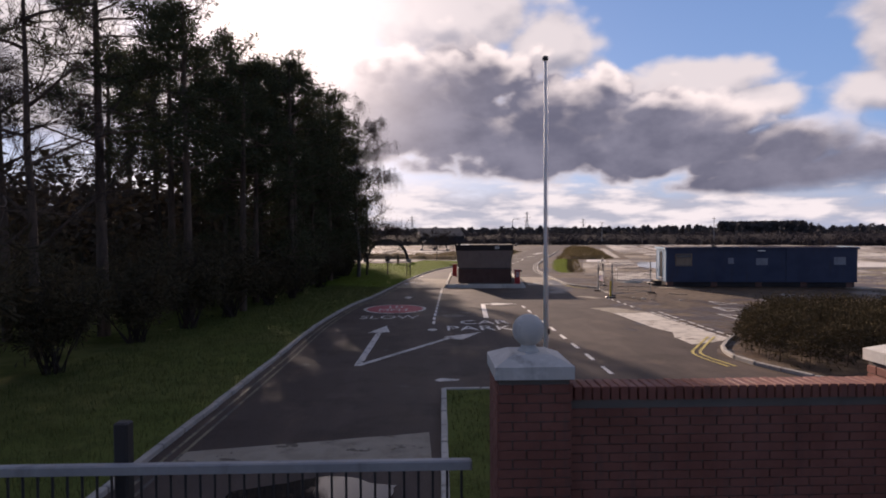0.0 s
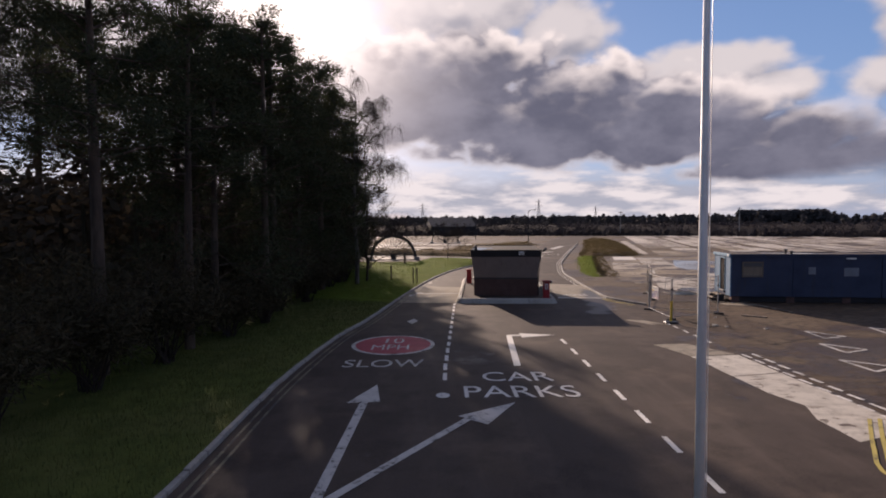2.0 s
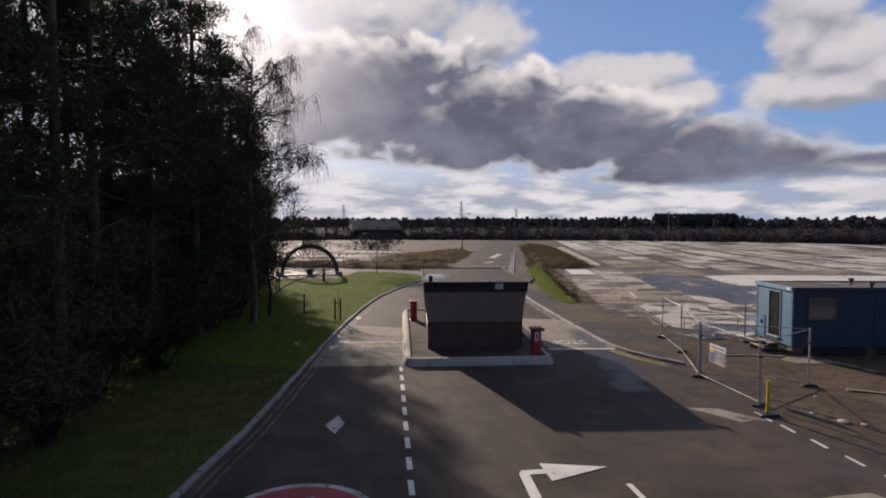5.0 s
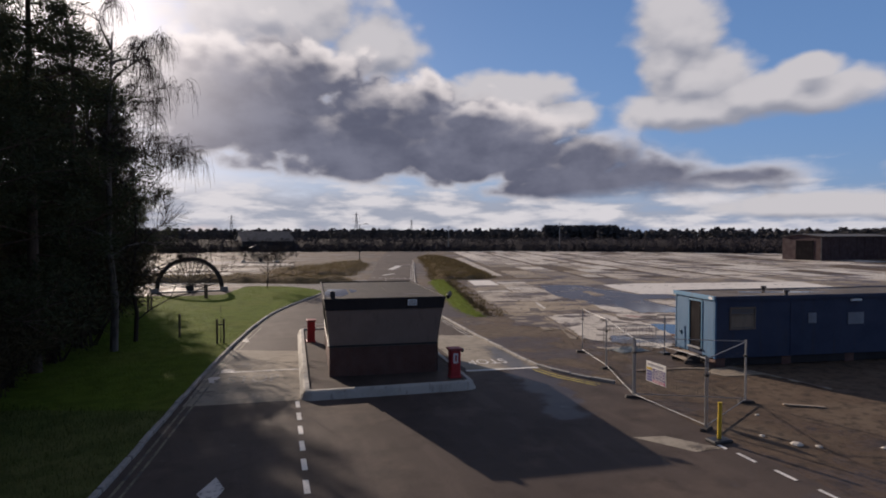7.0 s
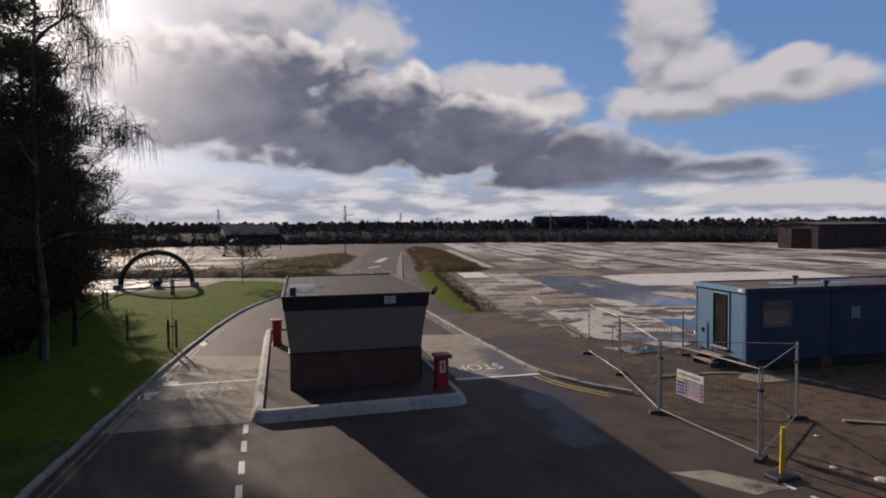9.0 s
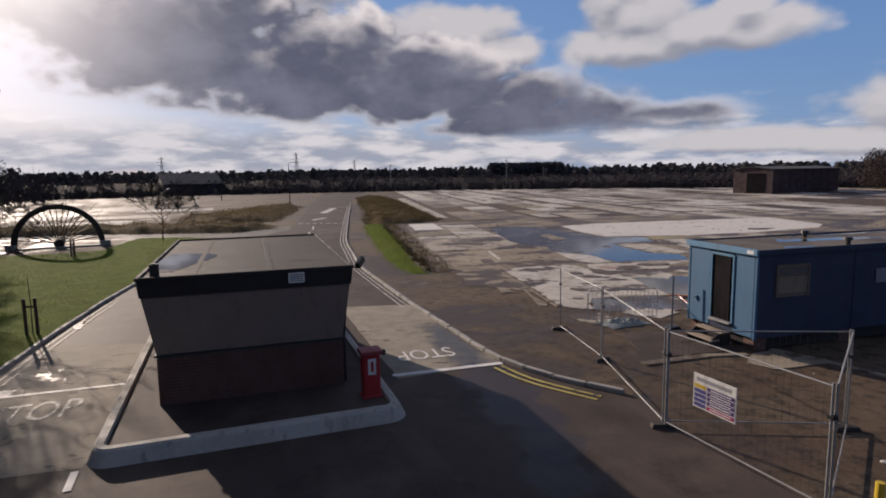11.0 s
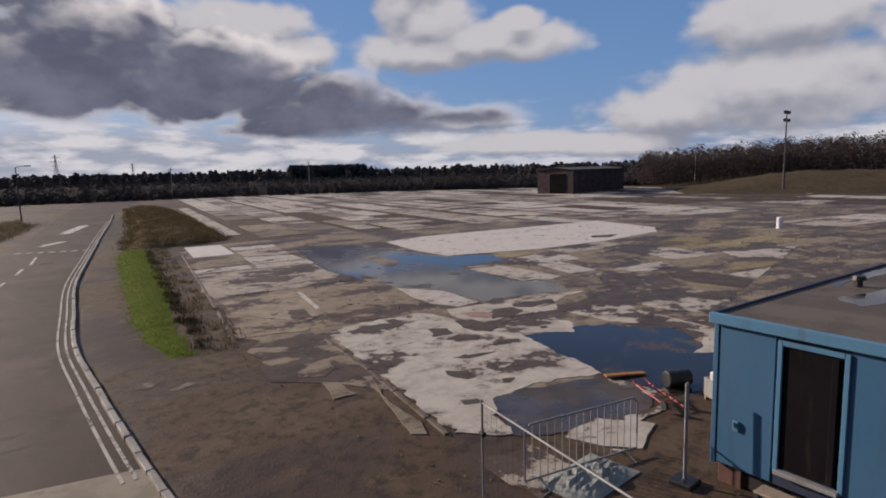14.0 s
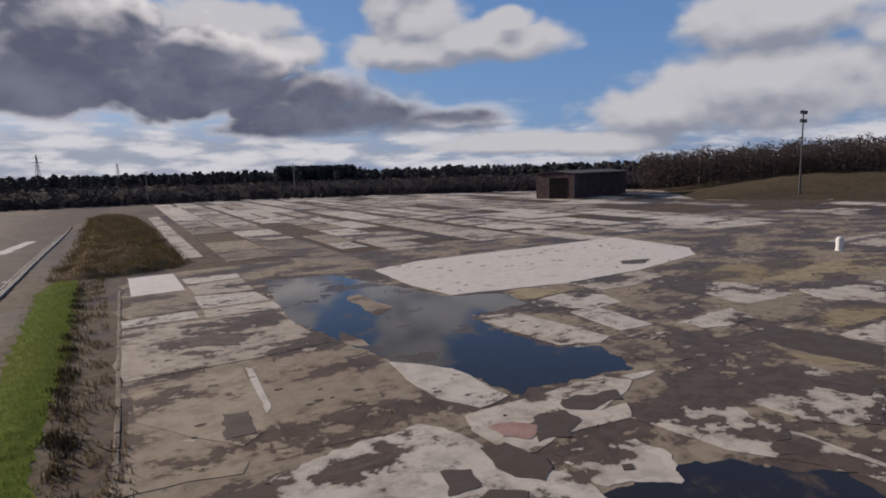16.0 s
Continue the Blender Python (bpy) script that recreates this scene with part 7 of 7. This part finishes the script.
for s in (-1, 1):
    part("side", Geo().bevel_box(-.6, s * .45 - .02, .16, .6, s * .45 + .02, .72, .01), GREY_METAL, crate)
    part("end", Geo().bevel_box(s * .6 - .02, -.43, .16, s * .6 + .02, .43, .72, .01), GREY_METAL, crate)
    part("runner", Geo().bevel_box(-.6, s * .38 - .05, 0, .6, s * .38 + .05, .1, .01), TIMBER, crate)
for x, y, lab in ((-.35, .2, "white plastic container with a red mark on the crate"), (.25, .1, "white plastic jerrycan on the crate")):
    can = thing("plastic_container", lab, "container", CRATE_AT @ pose(x * .6, y * .6, .112, 0, 0, rnd.uniform(-20, 20)))
    part("body", Geo().bevel_box(-.14, -.11, 0, .14, .11, .55, .03), WHITE, can)
    part("cap", Geo().lathe([(.04, .55), (.04, .59)], 10, (.05, 0)), RED, can)
trolley = thing("sack_trolley", "rusty red sack trolley lying in the mud", "trolley", pose(22.5, 47.2, .06, 0, 0, 70))
for s in (-.18, .18):
    part("rail", Geo().tube([(-.6, s, .04), (.5, s, .22), (.62, s, .3)], .02, 6), RED, trolley)
    part("wheel", Geo().tube([(-.5, s * 1.5 - .03, .1), (-.5, s * 1.5 + .03, .1)], .1, 12), BLACK, trolley)
for x in (-.35, 0, .35):
    part("crossbar", Geo().tube([(x, -.18, .08 + .16 * (x + .6)), (x, .18, .08 + .16 * (x + .6))], .015, 5), RED, trolley)
plank = thing("timber_plank", "orange timber plank floating at the puddle's edge", "plank", pose(23.5, 48.6, .05, 0, 2, -30))
part("board", Geo().bevel_box(-.55, -.09, 0, .55, .09, .04, .006), make_plain("orange_timber", (.42, .18, .05), .7, .4), plank)
sheet_ = thing("plastic_sheeting", "crumpled pale plastic sheeting heaped beside the barrier", "sheeting", pose(18.6, 46.4, .02))
gx = Geo()
nn = 16
gx.add([(-.8 + 1.6 * i / nn, -.5 + 1.0 * j / nn, max(0, .13 * (1 - ((i - nn / 2) / (nn / 2)) ** 2) * (1 - ((j - nn / 2) / (nn / 2)) ** 2)) * (1 + .9 * noise.noise((i * .6, j * .6, 4)))) for i in range(nn + 1) for j in range(nn + 1)],
       [(i * (nn + 1) + j, (i + 1) * (nn + 1) + j, (i + 1) * (nn + 1) + j + 1, i * (nn + 1) + j + 1) for i in range(nn) for j in range(nn)])
part("sheet", gx, make_plain("grey_sheeting", (.27, .29, .26), .5, .5, scale=2.5), sheet_)
wb = thing("white_bollard", "small white plastic bollard standing on the dirt", "bollard", pose(62.5, 57.6, 0))
part("shaft", Geo().lathe([(.28, 0), (.24, .1), (.24, .85), (.15, .95)], 12), WHITE, wb)

board = thing("timber_plank", "weathered timber plank lying on the dirt before the cabin", "plank", pose(18.3, 37.0, .015, 0, 1, -31))
part("board", Geo().bevel_box(-.6, -.06, 0, .6, .06, .035, .006), TIMBER, board)
for x, y, s, a in ((15.1, 34.5, .16, 20), (15.5, 34.2, .10, 70), (14.8, 35.3, .08, 10), (17.0, 33.6, .09, 44), (16.2, 36.8, .07, 80)):
    lump = thing("concrete_lump", "pale broken lump of concrete lying on the dirt", "rubble", pose(x, y, .0, 0, 0, a), "concrete lumps")
    part("lump", Geo().lathe([(s * .75, -.01), (s, s * .12), (s * .8, s * .34), (s * .35, s * .45), (.004, s * .46)], 7), CONCRETE_CLEAN, lump)

# ---- distant buildings, lamps, woods ----
def barn(m, length, width, eaves, ridge, wall_mat, roof_mat, label, door=(0, 0)):
    b = thing("industrial_shed", label, "shed", m)
    h = width / 2
    g = Geo().add([(0, -h, 0), (length, -h, 0), (length, h, 0), (0, h, 0), (0, -h, eaves), (length, -h, eaves), (length, h, eaves), (0, h, eaves), (0, 0, ridge), (length, 0, ridge)],
                  [(0, 1, 5, 4), (2, 3, 7, 6), (0, 4, 8, 7, 3), (1, 2, 6, 9, 5)])
    wl_ = part("wall", g, wall_mat, b)
    for s in (-1, 1):
        part("roof", Geo().add([(-.3, s * (h + .3), eaves - .15), (length + .3, s * (h + .3), eaves - .15), (length + .3, 0, ridge + .02), (-.3, 0, ridge + .02), (-.3, s * (h + .3), eaves - .03), (length + .3, s * (h + .3), eaves - .03), (length + .3, 0, ridge + .14), (-.3, 0, ridge + .14)],
             [(0, 1, 2, 3), (4, 7, 6, 5), (0, 4, 5, 1), (1, 5, 6, 2), (3, 2, 6, 7), (0, 3, 7, 4)]), roof_mat, b)
    # no opening is cut: a near-black panel paints the dark inside
    part("door", Geo().box(-.06, door[0], 0, .02, door[1], eaves * .82), DOOR_DARK, b, "dark open doorway")
    for i in range(1, int(length / 3)):
        part("cladding_rib", Geo().box(i * 3 - .06, -h - .05, 0, i * 3 + .06, -h, eaves), wall_mat, wl_)
    part("gable_post", Geo().box(-.08, -h - .05, 0, .1, -h + .12, eaves), SHED_ROOF, b)
    return b


barn(pose(111.4, 116.4, 0, 0, 0, 7.5), 25.5, 8.3, 5.0, 5.35, SHED_CLAD, SHED_ROOF, "brown clad industrial shed with an open end door", (-2.6, 1.2))
barn(pose(-1.5, 226, 0, 0, 0, 8), 16, 20, 3.2, 6.2, make_plain("grey_barn", (.04, .037, .038), .8, .3, local=False), make_plain("dark_sheet_roof", (.05, .05, .052), .9, .3, local=False), "grey open-fronted barn far across the site", (-9, 3))
barn(pose(-62, 205, 0, 0, 0, 8), 20, 18, 4.4, 7.0, make_plain("pale_barn", (.16, .15, .14), .7, .3, local=False), SHED_ROOF, "low dull barn beyond the lawn", (-4, 3))


def street_lamp(m, height, label):
    l = thing("street_lamp", label, "street lamp", m, "street lamps")
    part("column", Geo().tube([(0, 0, 0), (0, 0, height * .35), (0, 0, height)], [.10, .07, .05], 8), DARK_METAL, l)
    part("arm", Geo().tube([(0, 0, height - .05), (.5, 0, height + .12), (1.2, 0, height + .15)], .035, 6), DARK_METAL, l)
    part("lantern", Geo().bevel_box(.9, -.13, height + .08, 1.65, .13, height + .22, .04), GREY_METAL, l)
    return l


street_lamp(pose(21.5, 133, 0), 7.2, "dark steel street lamp beside the far road")
street_lamp(pose(12.5, 168, 0, 0, 0, 180), 5.8, "short dark street lamp beyond the junction")
mast = thing("floodlight_mast", "tall grey floodlight mast with two lamp clusters", "floodlight mast", pose(129, 78.5, 0))
part("column", Geo().tube([(0, 0, 0), (0, 0, 7), (0, 0, 14)], [.2, .15, .10], 8), SHED_ROOF, mast)
for z in (12.6, 14.0):
    part("crossarm", Geo().bevel_box(-.9, -.06, z - .06, .9, .06, z + .06, .01), DARK_METAL, mast)
    for x in (-.8, .8):
        part("lamp_head", Geo().bevel_box(x - .35, -.3, z - .1, x + .35, .2, z + .45, .05), DARK_METAL, mast)
part("plinth", Geo().bevel_box(-.6, -.6, 0, .6, .6, .5, .05), KERB, mast)
for x, y, h in ((158, 108, 8.5), (96, 190, 9), (62, 200, 8)):
    p = thing("timber_pole", "thin pale service pole standing far off", "pole", pose(x, y, 0), "service poles")
    part("shaft", Geo().tube([(0, 0, 0), (0, 0, h)], [.14, .09], 6), KERB, p)
    part("crossarm", Geo().box(-.7, -.05, h - .5, .7, .05, h - .38), TIMBER, p)


def pylon(m, h):
    p = thing("pylon", "distant lattice steel electricity pylon on the horizon", "pylon", m, "pylons")
    for sx in (-1, 1):
        for sy in (-1, 1):
            part("leg", Geo().tube([(sx * 3.2, sy * 3.2, 0), (sx * 1.1, sy * 1.1, h * .6), (sx * .3, sy * .3, h)], [.35, .28, .2], 4), GREY_METAL, p)
    for k, w in ((.62, 5.5), (.76, 7.0), (.90, 5.0)):
        part("crossarm", Geo().tube([(-w, 0, h * k), (0, 0, h * k + .8), (w, 0, h * k)], .28, 4), GREY_METAL, p)
    for k in range(7):
        r0, r1 = 3.2 * (1 - .88 * k / 7), 3.2 * (1 - .88 * (k + 1) / 7)
        part("brace", Geo().tube([(-r0, -r0, h * k / 7), (r1, -r1, h * (k + 1) / 7)], .15, 4), GREY_METAL, p)
        part("brace", Geo().tube([(r0, -r0, h * k / 7), (-r1, -r1, h * (k + 1) / 7)], .15, 4), GREY_METAL, p)
    return p


for a, d, h in ((9.9, 900, 38), (-1.5, 1000, 36), (15.2, 1300, 36)):
    pylon(pose(2 + d * math.sin(radians(a)), 24 + d * math.cos(radians(a)), 0, 0, 0, 20), h)


def far_wood(name, label, spots_, low_h, high_h, mat_, leaf, wide=.3):
    g = Geo()
    for x, y, z in spots_:
        h = rnd.uniform(low_h, high_h)
        w = h * rnd.uniform(.28, .45)
        g.box(x - .06, y - .06, z, x + .06, y + .06, z + h * .6)
        for _ in range(84):
            k = rnd.uniform(.08, 1.0)
            r = w * math.sin(math.pi * min(1, .12 + k * .86)) ** .7
            a, q = rnd.uniform(0, 6.28), math.sqrt(rnd.random())
            c = Vector((x + r * q * math.cos(a), y + r * q * math.sin(a), z + k * h))
            d = Vector((rnd.gauss(0, 1), rnd.gauss(0, 1), rnd.gauss(.1, .5))).normalized()
            b_ = d.orthogonal().normalized()
            s = leaf * rnd.uniform(.6, 1.2)
            g.add([c - d * s * .6, c - b_ * s * wide, c + d * s * .6, c + b_ * s * wide], [(0, 1, 2, 3)])
    return solid(name, g, mat_, label, "woodland", "stuff")


ridge = Geo()
rows_ = []
for i in range(93):
    a = radians(-26 + i)
    top_ = 3.3 + .7 * noise.noise((i * .35, 0, 1))
    rows_.append([(4 + d * math.sin(a), 20 + d * math.cos(a), z) for d, z in ((192, -.1), (204, .75 * top_), (222, top_), (300, top_ * .8))])
ridge.add([p for r in rows_ for p in r], [(4 * i + k, 4 * i + 4 + k, 4 * i + 5 + k, 4 * i + 1 + k) for i in range(92) for k in range(3)])
solid("scrub_bank", ridge, make_grass("dark_scrub", (.032, .027, .026), (.046, .038, .035), .5), "dark scrub-covered bank along the far edge", "bank", "structure", smooth=True)
far_wood("wood_interior", "dense dark undergrowth inside the wood", inner_, 6.0, 10.0, WOOD_LEAF, .5)
belt = []
for i in range(1700):
    a = radians(rnd.uniform(-26, 66))
    d = rnd.uniform(196, 250) if math.degrees(a) < 38 else rnd.uniform(188, 240)
    belt.append((4 + d * math.sin(a), 20 + d * math.cos(a), -.3))
far_wood("tree_belt", "dark bare tree belt along the far edge of the site", belt, 3.4, 4.8, FAR_LEAF, .5)
scrub_ = []
for i in range(900):
    a = radians(rnd.uniform(-26, 62))
    d = rnd.uniform(186, 197)
    scrub_.append((4 + d * math.sin(a), 20 + d * math.cos(a), -.2))
far_wood("scrub_thicket", "dark low scrub along the foot of the bank", scrub_, 1.2, 2.6, FAR_LEAF, .45, .35)
back_ = []
for i in range(2000):
    a = radians(rnd.uniform(-34, 80))
    d = rnd.uniform(420, 640)
    back_.append((4 + d * math.sin(a), 20 + d * math.cos(a), rnd.uniform(0, 2.0)))
far_wood("far_woodland", "hazy dark woodland on the horizon", back_, 5.0, 8.2, FAR_PINE, 2.0, .42)
hill = []
for i in range(420):
    a = radians(rnd.uniform(27.6, 34.3))
    d = rnd.uniform(430, 470)
    hill.append((8 + d * math.sin(a), 26 + d * math.cos(a), 1.5))
far_wood("hilltop_copse", "rounded dark copse standing above the tree line", hill, 8.5, 10.4, FAR_PINE, 1.9, .42)
right_ = []
for i in range(1500):
    a = radians(rnd.uniform(61.0, 98))
    d = rnd.uniform(150, 215)
    t = (math.degrees(a) - 61.5) / 18
    right_.append((12 + d * math.sin(a), 42 + d * math.cos(a), min(2.6, .3 + 2.8 * t)))
far_wood("hill_woodland", "bare brown woodland on the slope", right_, 6.4, 9.2, HILL_TWIG, .6, .2)
left_ = []
for i in range(260):
    left_.append((rnd.uniform(-120, -22), rnd.uniform(80, 190), 0))
far_wood("left_woodland", "dark woodland beyond the lawn", left_, 4, 8, FAR_LEAF, 1.0)
